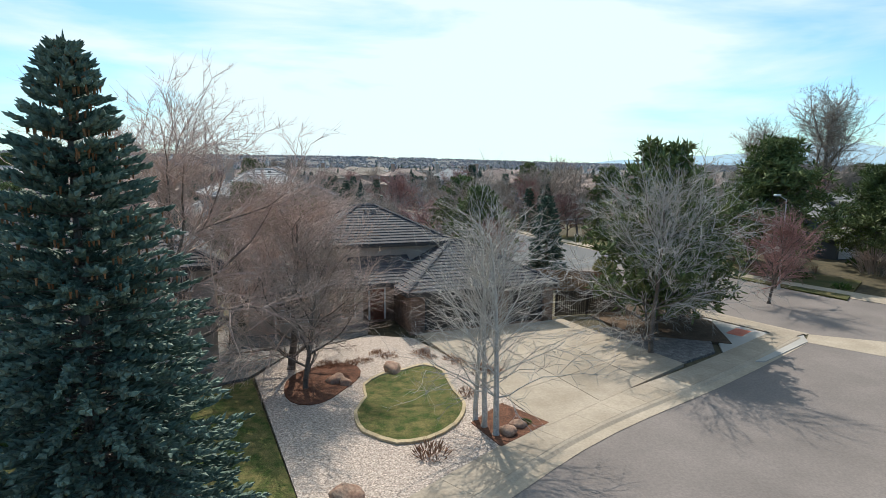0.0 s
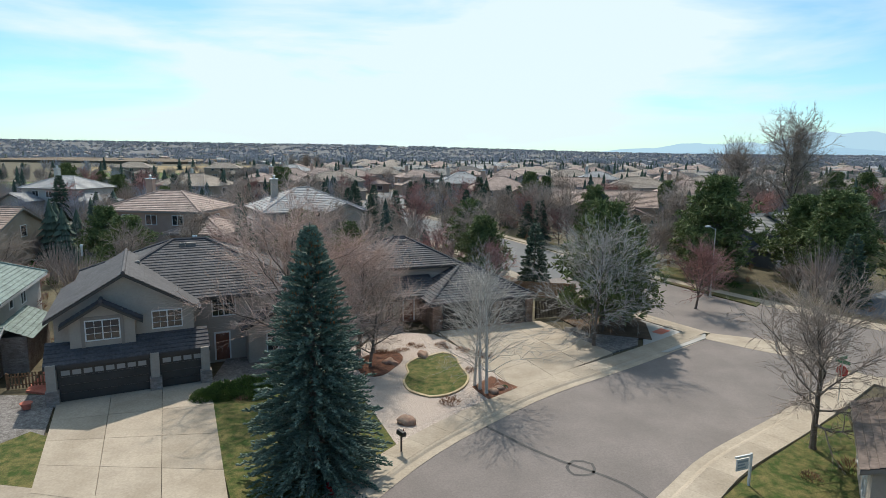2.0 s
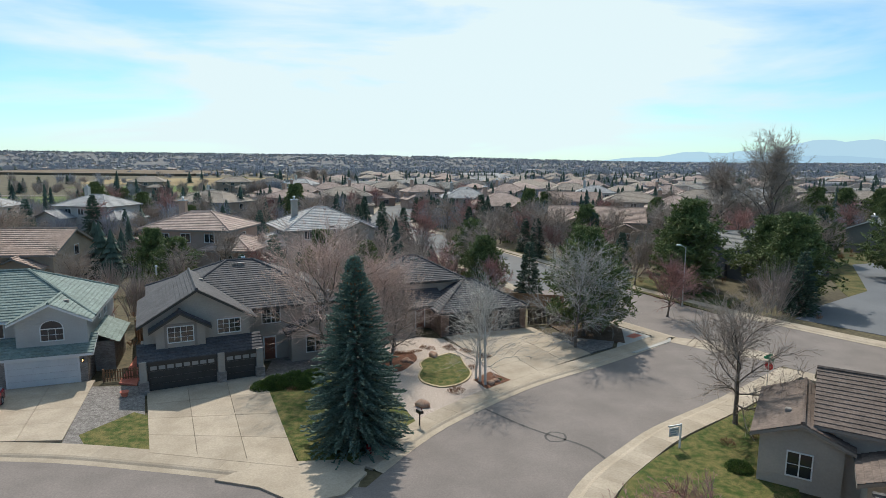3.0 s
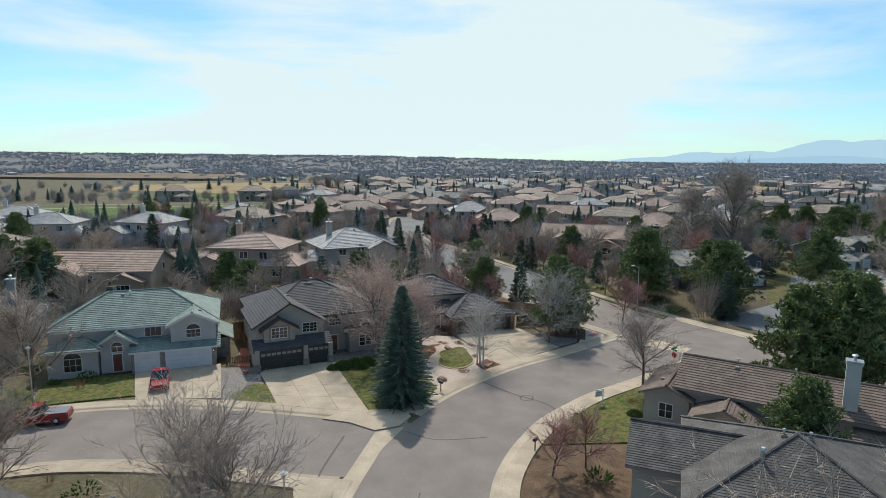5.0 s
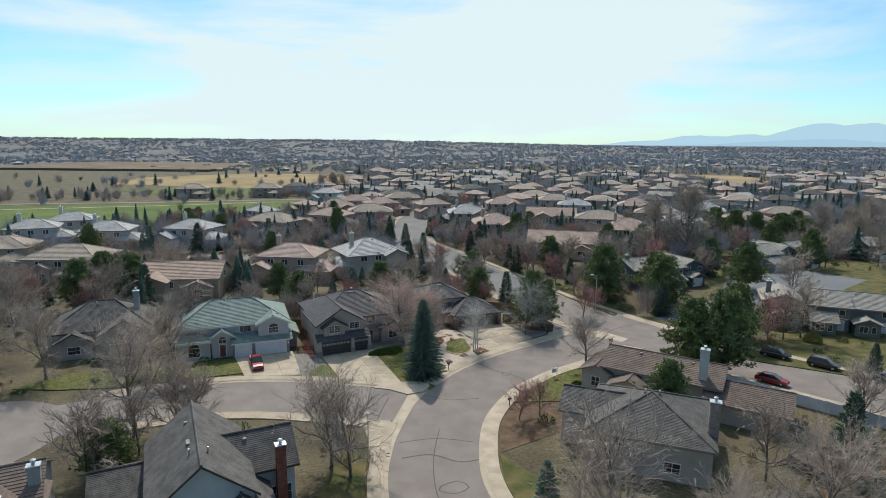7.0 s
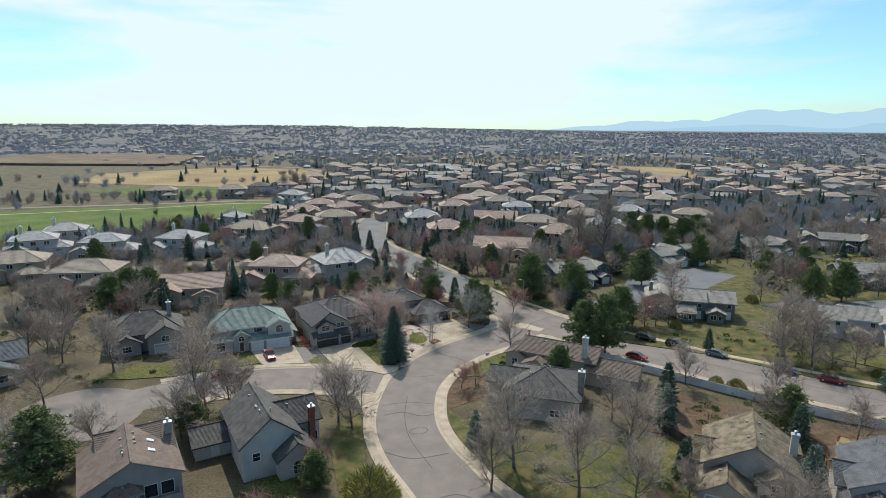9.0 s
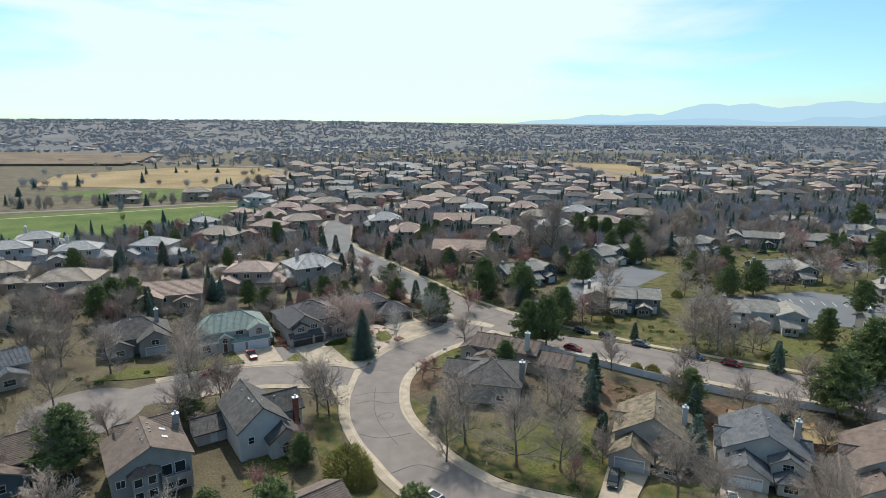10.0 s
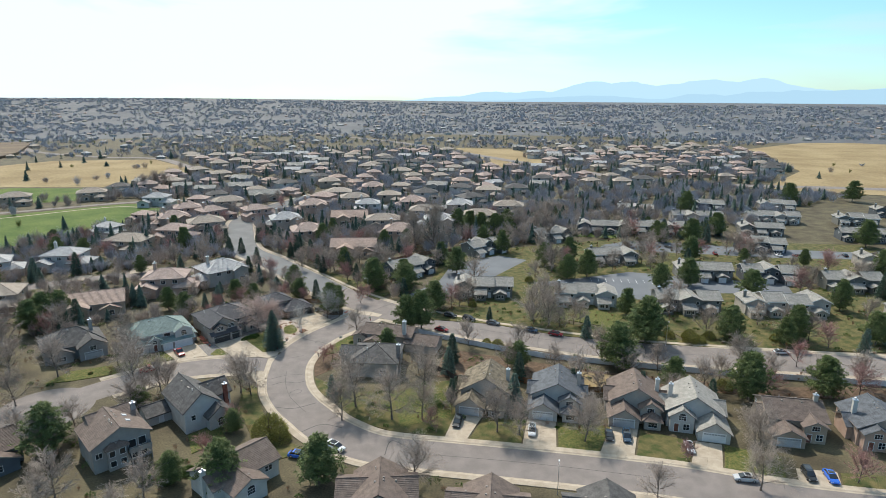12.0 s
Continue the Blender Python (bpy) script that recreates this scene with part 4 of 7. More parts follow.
def bare_meshes(seed, height=9.0, fork=0.22, radius=0.17, limbs=9, detail=(6, 6, 4), upright=0.5, spread=0.9, thin=1.0, limb_r=0.52, limb_len=0.62):
    """Trunk-and-limbs mesh and a mesh of fine twigs."""
    rng = random.Random(seed)
    trunk, twigs = Geo(), Geo()
    lead = limb(trunk, Vector((0, 0, -0.1)), Vector((0, 0, 1)), height * 0.8, radius, radius * 0.22, rng, 9, 8, 0.05)
    trunk.tube((0, 0, -0.1), (0, 0, 0.25), radius * 1.6, radius * 1.02, 8, False)
    tops = []
    for k in range(limbs):
        t = fork + (0.95 - fork) * (k + rng.random() * 0.6) / limbs
        i = min(len(lead) - 1, max(1, int(t * 9)))
        p, d, r = lead[i]
        out = turn_from(Vector((0, 0, 1)), (1.15 - 0.75 * t) * spread + rng.uniform(-0.12, 0.12), k * 2.4 + rng.random())
        tops.append(limb(trunk, p, out, height * (limb_len - 0.58 * limb_len * t) * rng.uniform(0.85, 1.15), r * limb_r, 0.014 * thin, rng, 6, 5, 0.15, 0.06 * upright))
    tops.append(lead[5:])
    for br in tops:
        for j in range(detail[0]):
            p, d, r = br[min(len(br) - 1, 1 + int((j + rng.random()) / detail[0] * (len(br) - 1)))]
            o = turn_from(d, rng.uniform(0.4, 0.95), rng.uniform(0, 6.28))
            sub = limb(twigs, p, o, height * rng.uniform(0.13, 0.24), max(0.013, min(r * 0.6, 0.035)) * thin, 0.008 * thin, rng, 3, 3, 0.16, 0.08 * upright)
            for m in range(detail[1]):
                p2, d2, r2 = sub[min(3, int((m + rng.random()) / detail[1] * 4))]
                o2 = turn_from(d2, rng.uniform(0.35, 0.9), rng.uniform(0, 6.28))
                ln = height * rng.uniform(0.07, 0.13)
                spike(twigs, p2, o2, ln, 0.0095 * thin)
                for q in range(detail[2]):
                    p3 = p2 + o2 * ln * rng.uniform(0.25, 0.95)
                    o3 = turn_from(o2, rng.uniform(0.3, 0.9), rng.uniform(0, 6.28))
                    spike(twigs, p3, o3, height * rng.uniform(0.03, 0.065), 0.0065 * thin)
    return trunk.mesh("trunk"), twigs.mesh("crown")


def spindle(g, p, d, length, r, rng=None):
    """A needle-covered shoot: a slim six-sided spindle."""
    u = d.orthogonal().normalized()
    w = d.cross(u)
    m = p + d * length * 0.45
    ring = [m + (u * math.cos(a) + w * math.sin(a)) * r for a in (0, 1.57, 3.14, 4.71)]
    k = len(g.v)
    g.v += [tuple(p)] + [tuple(q) for q in ring] + [tuple(p + d * length)]
    for i in range(4):
        a, b = k + 1 + i, k + 1 + (i + 1) % 4
        g.f += [(k, b, a), (a, b, k + 5)]


def spruce_meshes(seed, height=12.5, base=2.9, whorls=34, per=9, shoots=12, cones=0, size=1.0):
    rng = random.Random(seed)
    trunk, crown, cone = Geo(), Geo(), Geo()
    trunk.tube((0, 0, -0.1), (0, 0, height * 0.97), height * 0.016, 0.02, 8)
    for k in range(whorls):
        t = (k + rng.random() * 0.7) / whorls
        z = 0.35 + (height - 0.55) * t
        reach = base * (1 - t) ** 0.79 * (0.97 if t > 0.06 else 0.88) + 0.1
        n = max(4, int(per * (0.55 + 0.45 * (1 - t))))
        for i in range(n):
            a = 2 * math.pi * (i + rng.random() * 0.8) / n + k * 1.3
            L = reach * rng.uniform(0.78, 1.12)
            droop = -0.28 + 0.75 * t + rng.uniform(-0.1, 0.1)
            d = Vector((math.cos(a), math.sin(a), droop)).normalized()
            p = Vector((0, 0, z))
            trunk.tube(p, p + d * L * 0.9, 0.022, 0.007, 3, False)
            sidew = Vector((-math.sin(a), math.cos(a), 0))
            m = max(4, int(shoots * (0.35 + 0.65 * L / base)))
            for j in range(m):
                u = 0.22 + 0.78 * (j + rng.random()) / m
                q = p + d * L * u
                o = (d * rng.uniform(0.5, 1.0) + sidew * rng.uniform(-1, 1) * (1.2 - 0.7 * u) + Vector((0, 0, rng.uniform(-0.2, 0.75)))).normalized()
                ln = (0.22 + 0.34 * (1 - u) * L / base + 0.12 * rng.random()) * size
                spindle(crown, q, o, ln, 0.07 * size * rng.uniform(0.8, 1.25))
            spindle(crown, p + d * L * 0.85, (d + Vector((0, 0, 0.25))).normalized(), 0.34 * size, 0.06 * size)
            if cones and t > 0.62 and rng.random() < 0.5:
                for _ in range(3):
                    q = p + d * L * rng.uniform(0.6, 0.98) + sidew * rng.uniform(-0.12, 0.12)
                    cone.tube(q, q + Vector((0, 0, -0.13)), 0.024, 0.014, 5)
    spindle(crown, Vector((0, 0, height - 0.5)), Vector((0, 0, 1)), 0.6, 0.06)
    return trunk.mesh("trunk"), crown.mesh("crown"), cone.mesh("cones") if cones else None


def pine_meshes(seed, height=11.0, base=3.2, whorls=11, per=6, tufts=10, spikes=9, size=1.0):
    rng = random.Random(seed)
    trunk, crown = Geo(), Geo()
    trunk.tube((0, 0, -0.1), (0, 0, height * 0.5), height * 0.02, height * 0.013, 8, False)
    trunk.tube((0, 0, height * 0.5), (0, 0, height * 0.96), height * 0.013, 0.03, 8)
    for k in range(whorls):
        t = (k + rng.random() * 0.5) / whorls
        z = height * (0.13 + 0.84 * t)
        reach = base * (1 - t * 0.92) ** 0.62 * min(1, 0.62 + t * 2.2)
        for i in range(per):
            a = 2 * math.pi * (i + rng.random()) / per + k * 0.9
            L = reach * rng.uniform(0.55, 1.1)
            d = Vector((math.cos(a), math.sin(a), rng.uniform(-0.05, 0.3) + 0.5 * t)).normalized()
            pts = limb(trunk, Vector((0, 0, z)), d, L, 0.05, 0.015, rng, 3, 4, 0.1, 0.06)
            for j in range(tufts):
                p, dd, r = pts[min(3, 1 + int(rng.random() ** 0.7 * 3))]
                c = p + Vector((rng.gauss(0, 0.3), rng.gauss(0, 0.3), rng.gauss(0, 0.2))) * size * (L / base + 0.25)
                for s in range(spikes):
                    o = Vector((rng.gauss(0, 1), rng.gauss(0, 1), rng.gauss(0.55, 0.8))).normalized()
                    spindle(crown, c, o, rng.uniform(0.26, 0.44) * size, 0.045 * size)
    return trunk.mesh("trunk"), crown.mesh("crown")


def tuft_mesh(seed, rx, rz, n, ln, r, name="foliage", lift=0.5):
    """A shrub of many upright shoots."""
    rng = random.Random(seed)
    g = Geo()
    for _ in range(n):
        a, q = rng.uniform(0, 6.28), math.sqrt(rng.random())
        zmax = rz * math.sqrt(max(0.05, 1 - q * q))
        p = Vector((rx * q * math.cos(a), rx * q * math.sin(a), zmax * rng.uniform(0.0, 1.0) ** 0.7 * 0.85))
        o = Vector((math.cos(a) * q + rng.gauss(0, 0.35), math.sin(a) * q + rng.gauss(0, 0.35), lift + rng.random() * 0.6)).normalized()
        spindle(g, p, o, ln * rng.uniform(0.6, 1.3), r)
    return g.mesh(name)


TREE_KINDS = {}


def register(kind, name, parts, label, category="tree"):
    """parts: (part name, mesh, material)."""
    TREE_KINDS[kind] = (name, parts, label, category)


def plant(kind, x, y, scale=1.0, spin=0.0, label="", group="", tall=1.0):
    name, parts, lab, cat = TREE_KINDS[kind]
    ob = thing(name, pose(x, y, 0.0, 0, 0, spin) @ Matrix.Diagonal((scale, scale, scale * tall, 1)), label or lab, cat, group)
    for pn, me, mat in parts:
        part(pn, me, mat, ob, kind="stuff" if pn == "cones" else "")
    return ob


t_, c_, k_ = spruce_meshes(3, 12.6, 3.6, 60, 18, 46, cones=1, size=0.72)
register("blue_spruce", "spruce_tree", [("trunk", t_, M_BARK), ("crown", c_, M_SPRUCE), ("cones", k_, M_CONE)], "tall dense blue spruce hung with brown cones")
for i in range(2):
    t_, c_, k_ = spruce_meshes(10 + i, 10.0, 2.7, 26, 10, 11, size=1.9)
    register("spruce%d" % i, "spruce_tree", [("trunk", t_, M_BARK), ("crown", c_, (M_SPRUCE_G, M_SPRUCE)[i])], ("dense dark green spruce tree", "dense blue-green spruce tree")[i])
for i in range(3):
    t_, c_ = pine_meshes(20 + i, 11.0, 4.7, 13, 9, 10, 8, 1.75)
    register("pine%d" % i, "pine_tree", [("trunk", t_, M_BARK), ("crown", c_, M_PINE)], "bushy dark green pine tree")
t_, c_ = bare_meshes(36, 13.5, limbs=16, detail=(13, 10, 6), thin=1.35, spread=1.05, radius=0.26, fork=0.16)
register("bigbare", "bare_tree", [("trunk", t_, M_BARK), ("crown", c_, M_TWIG_PALE)], "big leafless spreading garden tree")
for i in range(3):
    t_, c_ = bare_meshes(30 + i, 9.0, limbs=14, detail=(11, 9, 5), thin=1.35, spread=1.05)
    register("bare%d" % i, "bare_tree", [("trunk", t_, M_BARK), ("crown", c_, M_TWIG)], "leafless broad-crowned street tree")
for i in range(3):
    t_, c_ = bare_meshes(40 + i, 9.6, limbs=13, detail=(8, 8, 5), thin=2.5, spread=1.05)
    register("barelow%d" % i, "bare_tree", [("trunk", t_, M_BARK), ("crown", c_, M_TWIG)], "leafless grey-brown garden tree")
    register("redlow%d" % i, "bare_tree", [("trunk", t_.copy(), M_BARK), ("crown", c_.copy(), M_TWIG_RED)], "leafless tree with reddish twigs")
t_, c_ = bare_meshes(51, 9.5, fork=0.16, radius=0.14, limbs=19, detail=(10, 9, 4), spread=1.15, upright=0.5, thin=1.2, limb_r=0.4)
register("greybare", "bare_tree", [("trunk", t_, M_BARK), ("crown", c_, M_TWIG_GREY)], "leafless tree with pale grey twigs")
t_, c_ = bare_meshes(52, 9.6, fork=0.24, radius=0.125, limbs=22, detail=(4, 5, 3), spread=1.1, upright=0.5, thin=0.95, limb_r=0.3, limb_len=0.38)
register("aspen", "aspen_tree", [("trunk", t_, M_ASPEN), ("crown", c_, M_TWIG_GREY)], "slim leafless white-barked aspen")
t_, c_ = bare_meshes(53, 18.0, fork=0.06, radius=0.5, limbs=20, detail=(12, 9, 6), spread=0.95, upright=1.0, thin=2.4)
register("cottonwood", "bare_tree", [("trunk", t_, M_BARK), ("crown", c_, M_TWIG)], "huge leafless spreading cottonwood tree")
w_ = tuft_mesh(60, 2.2, 3.4, 1500, 0.5, 0.05, "crown", 0.4)
t_, c_ = bare_meshes(54, 4.2, fork=0.1, radius=0.1, limbs=9, detail=(3, 3, 0), spread=0.9)
register("willow", "budding_tree", [("trunk", t_, M_BARK), ("crown", w_, M_WILLOW)], "small tree with yellow-green spring buds")
j_ = tuft_mesh(61, 1.0, 0.95, 1500, 0.17, 0.035)
register("juniper", "juniper_bush", [("foliage", j_, M_JUNIPER)], "low spreading dark green juniper", "bush")
s_ = tuft_mesh(62, 0.45, 0.45, 150, 0.3, 0.014, "clump", 0.9)
register("shrub", "dry_shrub", [("clump", s_, M_SHRUB)], "small dry russet grass clump", "shrub")


# ---------------- loose things ----------------
def car_paint(name, c):
    return plain(name, c, 0.25, spec=0.6)


P_RED, P_BLACK, P_WHITE, P_SILVER, P_BLUE, P_NAVY, P_GREYC = (car_paint("paint_" + n, c) for n, c in (
    ("red", (0.24, 0.01, 0.014)), ("black", (0.015, 0.016, 0.018)), ("white", (0.75, 0.76, 0.78)), ("silver", (0.45, 0.46, 0.48)), ("blue", (0.02, 0.12, 0.55)), ("navy", (0.03, 0.06, 0.1)), ("grey", (0.12, 0.13, 0.14))))
M_TYRE = plain("tyre_rubber", (0.02, 0.02, 0.02), 0.8)
M_HEADL = plain("headlight_glass", (0.7, 0.72, 0.75), 0.15)
M_TAIL = plain("tail_light", (0.4, 0.01, 0.01), 0.3)


def car(x, y, yaw, paint, label, kind="suv", group=""):
    """Local +x is forward."""
    ob = thing("car" if kind != "pickup" else "pickup_truck", pose(x, y, 0.18 if kind != "road" else 0.03, 0, 0, yaw), label, "car", group)
    L, W = (4.7, 1.85) if kind != "pickup" else (5.5, 1.95)
    hb, ht = (0.95, 1.68) if kind == "suv" else (0.9, 1.45) if kind == "sedan" else (1.05, 1.8)

    def loft(sections, w):
        g = Geo()
        rings = []
        for sx, z0, z1, k in sections:
            ww = w / 2 * k
            c = min(0.16, (z1 - z0) * 0.3)
            rings.append([(sx, -ww, z0), (sx, ww, z0), (sx, ww, z1 - c), (sx, ww - c, z1), (sx, -ww + c, z1), (sx, -ww, z1 - c)])
        n = 6
        for r in rings:
            g.v += r
        for i in range(len(rings) - 1):
            g.f += [(i * n + j, i * n + (j + 1) % n, (i + 1) * n + (j + 1) % n, (i + 1) * n + j) for j in range(n)]
        g.f += [tuple(range(n - 1, -1, -1)), tuple(range((len(rings) - 1) * n, len(rings) * n))]
        return g

    h = L / 2
    part("body", loft([(-h, 0.35, hb - 0.1, 0.9), (-h + 0.15, 0.25, hb, 0.98), (-0.2 * L, 0.22, hb, 1), (0.18 * L, 0.22, hb, 1), (0.38 * L, 0.24, hb - 0.1, 0.97), (h - 0.08, 0.3, hb - 0.22, 0.9), (h, 0.4, hb - 0.35, 0.85)], W), paint, ob)
    if kind == "pickup":
        secs = [(-0.12 * L, hb - 0.05, hb, 0.94), (-0.08 * L, hb, ht, 0.8), (0.1 * L, hb, ht, 0.8), (0.24 * L, hb - 0.02, hb + 0.02, 0.93)]
    elif kind == "suv":
        secs = [(-h + 0.08, hb - 0.05, hb, 0.94), (-h + 0.4, hb, ht - 0.04, 0.8), (-0.05 * L, hb, ht, 0.82), (0.1 * L, hb, ht - 0.06, 0.8), (0.28 * L, hb - 0.04, hb + 0.02, 0.92)]
    else:
        secs = [(-h + 0.35, hb - 0.05, hb, 0.93), (-h + 1.15, hb, ht - 0.04, 0.76), (-0.02 * L, hb, ht, 0.78), (0.08 * L, hb, ht - 0.05, 0.77), (0.27 * L, hb - 0.04, hb + 0.02, 0.9)]
    part("cabin_glass", loft(secs, W), M_PANE, ob, "dark tinted windows")
    tops = [s for s in secs if s[2] > ht - 0.1]
    part("roof", loft([(s[0], ht - 0.1, s[2] + 0.015, s[3] * 0.96) for s in (tops[0], tops[-1])], W), paint, ob)
    if kind == "pickup":
        part("truck_bed", Geo().box(-h + 0.12, -0.13 * L, -W / 2 + 0.12, W / 2 - 0.12, hb - 0.02, hb + 0.012), M_GREYBED, ob, "dark bed liner")
    for sx in (-1, 1):
        for sy in (-1, 1):
            wx, wy = sx * L * 0.31, sy * (W / 2 - 0.12)
            wh = place_part(part("wheel", Geo().tube((0, -0.12, 0), (0, 0.12, 0), 0.34, 0.34, 14), M_TYRE, ob), pose(wx, wy, 0.32))
            part("rim", Geo().tube((0, sy * 0.1, 0), (0, sy * 0.128, 0), 0.2, 0.18, 10), M_METAL, wh)
    for sy in (-1, 1):
        part("headlight", Geo().box(h - 0.14, h - 0.02, sy * W * 0.36 - 0.17, sy * W * 0.36 + 0.17, hb - 0.42, hb - 0.27), M_HEADL, ob)
        part("tail_light", Geo().box(-h - 0.01, -h + 0.08, sy * W * 0.38 - 0.1, sy * W * 0.38 + 0.1, hb - 0.4, hb - 0.15), M_TAIL, ob)
    return ob


M_GREYBED = plain("bed_liner", (0.16, 0.18, 0.22), 0.5)


def street_lamp(x, y, yaw, h=7.5, label="slim grey street lamp beside the kerb"):
    ob = thing("street_lamp", pose(x, y, 0.0, 0, 0, yaw), label, "street lamp", "street lamps")
    part("pole", Geo().tube((0, 0, 0), (0, 0, h), 0.09, 0.05, 8), M_METAL, ob)
    part("base", Geo().tube((0, 0, 0), (0, 0, 0.45), 0.16, 0.12, 8), M_METAL, ob)
    part("arm", Geo().tube((0, 0, h - 0.1), (1.3, 0, h + 0.35), 0.04, 0.035, 6), M_METAL, ob)
    part("lamp_head", Geo().box(1.1, 1.8, -0.16, 0.16, h + 0.27, h + 0.42, 0.05), M_LAMPHEAD, ob)
    return ob


M_LAMPHEAD = plain("lamp_head_paint", (0.6, 0.61, 0.62), 0.4)


def post_lamp(x, y, h=4.8):
    ob = thing("street_lamp", pose(x, y, 0.0), "post-top street lamp with a pale cap", "street lamp", "street lamps")
    part("pole", Geo().tube((0, 0, 0), (0, 0, h), 0.07, 0.05, 8), M_METAL, ob)
    part("lamp_head", Geo().tube((0, 0, h), (0, 0, h + 0.22), 0.1, 0.26, 10).tube((0, 0, h + 0.22), (0, 0, h + 0.36), 0.28, 0.12, 10), M_LAMPHEAD, ob)
    return ob


def mailbox(x, y, yaw):
    ob = thing("mailbox", pose(x, y, 0.0, 0, 0, yaw), "black metal mailbox on a black post", "mailbox", "mailboxes")
    part("post", Geo().tube((0, 0, 0), (0, 0, 1.1), 0.055, 0.055, 8), M_BLACK, ob)
    g = Geo()
    ring = [(-0.13, 0), (0.13, 0), (0.13, 0.16), (0.09, 0.24), (0, 0.27), (-0.09, 0.24), (-0.13, 0.16)]
    vs = [(x_, -0.28, 1.1 + z_) for x_, z_ in ring] + [(x_, 0.28, 1.1 + z_) for x_, z_ in ring]
    g.add(vs, [tuple(range(7)), tuple(range(13, 6, -1))] + [(i, 7 + i, 7 + (i + 1) % 7, (i + 1) % 7) for i in range(7)])
    box = part("box", g, M_BLACK, ob)
    part("flag", Geo().box(0.135, 0.15, -0.05, 0.02, 1.2, 1.42), P_RED, box)
    return ob


def hydrant(x, y):
    ob = thing("fire_hydrant", pose(x, y, 0.1), "red fire hydrant beside the pavement", "fire hydrant")
    part("barrel", Geo().tube((0, 0, 0), (0, 0, 0.55), 0.14, 0.13, 10).tube((0, 0, 0), (0, 0, 0.08), 0.2, 0.2, 10), P_RED, ob)
    part("bonnet", Geo().tube((0, 0, 0.55), (0, 0, 0.6), 0.17, 0.17, 10).tube((0, 0, 0.6), (0, 0, 0.74), 0.14, 0.05, 10).tube((0, 0, 0.74), (0, 0, 0.8), 0.04, 0.04, 6), P_RED, ob)
    part("outlet", Geo().tube((-0.22, 0, 0.4), (0.22, 0, 0.4), 0.065, 0.065, 8).tube((0, -0.22, 0.4), (0, 0, 0.4), 0.08, 0.08, 8), P_RED, ob)
    return ob


def boulder(x, y, r, seed, label, z=0.15):
    rng = random.Random(seed)
    bm = bmesh.new()
    bmesh.ops.create_icosphere(bm, subdivisions=3, radius=1.0)
    off = Vector((rng.uniform(0, 50), rng.uniform(0, 50), 0))
    for v in bm.verts:
        k = 1 + 0.35 * noise.noise(v.co * 1.1 + off) + 0.12 * noise.noise(v.co * 3 + off)
        v.co = Vector((v.co.x * r * k, v.co.y * r * 0.8 * k, max(-0.3, v.co.z) * r * 0.7 * k))
    me = bpy.data.meshes.new("boulder")
    bm.to_mesh(me)
    bm.free()
    ob = part("boulder", me, M_ROCK, smooth=True)
    ob.matrix_basis = pose(x, y, z + 0.08 * r, 0, 0, rng.uniform(0, 360))
    return tagged(ob, label, "boulder", "garden boulders")


def picket_fence(line, h, mat, label, gap=0.16, board=0.13, name="fence"):
    """Posts, rails and single boards along a line of (x, y); boards past 300 are joined."""
    base = thing(name, pose(0, 0, 0), label, "fence", kind="structure")
    n = 0
    rest, rails = Geo(), Geo()
    for (x0, y0), (x1, y1) in zip(line, line[1:]):
        L = math.hypot(x1 - x0, y1 - y0)
        a = math.atan2(y1 - y0, x1 - x0)
        m = Matrix.Translation((x0, y0, 0)) @ Matrix.Rotation(a, 4, "Z")
        k = int(L / gap)
        for i in range(k):
            u = (i + 0.5) * gap
            g = Geo().box(u - board / 2, u + board / 2, -0.012, 0.012, 0.05, h + 0.02 * math.sin(i * 7.3))
            vs = [tuple(m @ Vector(v)) for v in g.v]
            if n < 150:
                gg = Geo().add(vs, g.f)
                part("board", gg, mat, base)
            else:
                rest.add(vs, g.f)
            n += 1
        for z in (0.3, h - 0.25):
            g = Geo().box(0, L, 0.012, 0.06, z - 0.04, z + 0.04)
            rails.add([tuple(m @ Vector(v)) for v in g.v], g.f)
        for i in range(int(L / 2.4) + 1):
            u = min(L, i * 2.4)
            g = Geo().box(u - 0.05, u + 0.05, 0.0, 0.1, 0, h + 0.05)
            part("post", Geo().add([tuple(m @ Vector(v)) for v in g.v], g.f), mat, base)
    part("rails", rails, mat, base)
    if rest.f:
        part("boards", rest, mat, base, kind="stuff")
    return base


def panel_wall(line, h, mat, label, bay=2.4):
    base = thing("boundary_wall", pose(0, 0, 0), label, "wall", kind="structure")
    for (x0, y0), (x1, y1) in zip(line, line[1:]):
        L = math.hypot(x1 - x0, y1 - y0)
        m = Matrix.Translation((x0, y0, 0)) @ Matrix.Rotation(math.atan2(y1 - y0, x1 - x0), 4, "Z")
        n = max(1, int(round(L / bay)))
        for i in range(n):
            a, b = L * i / n, L * (i + 1) / n
            g = Geo().box(a + 0.08, b - 0.08, -0.03, 0.03, 0.03, h)
            part("panel", Geo().add([tuple(m @ Vector(v)) for v in g.v], g.f), mat, base)
            g = Geo().box(a - 0.08, a + 0.08, -0.08, 0.08, 0, h + 0.12)
            part("post", Geo().add([tuple(m @ Vector(v)) for v in g.v], g.f), mat, base)
    return base


# ---------------- the houses near the street ----------------
def pillar(parent, x, y, h, mat, w=0.55):
    ob = place_part(part("pillar", Geo().box(-w / 2, w / 2, -w / 2, w / 2, 0, h, 0.02), mat, parent), pose(x, y, 0))
    part("pillar_base", Geo().box(-w / 2 - 0.1, w / 2 + 0.1, -w / 2 - 0.1, w / 2 + 0.1, 0, 1.05, 0.03), W_GREYBRICK, ob)


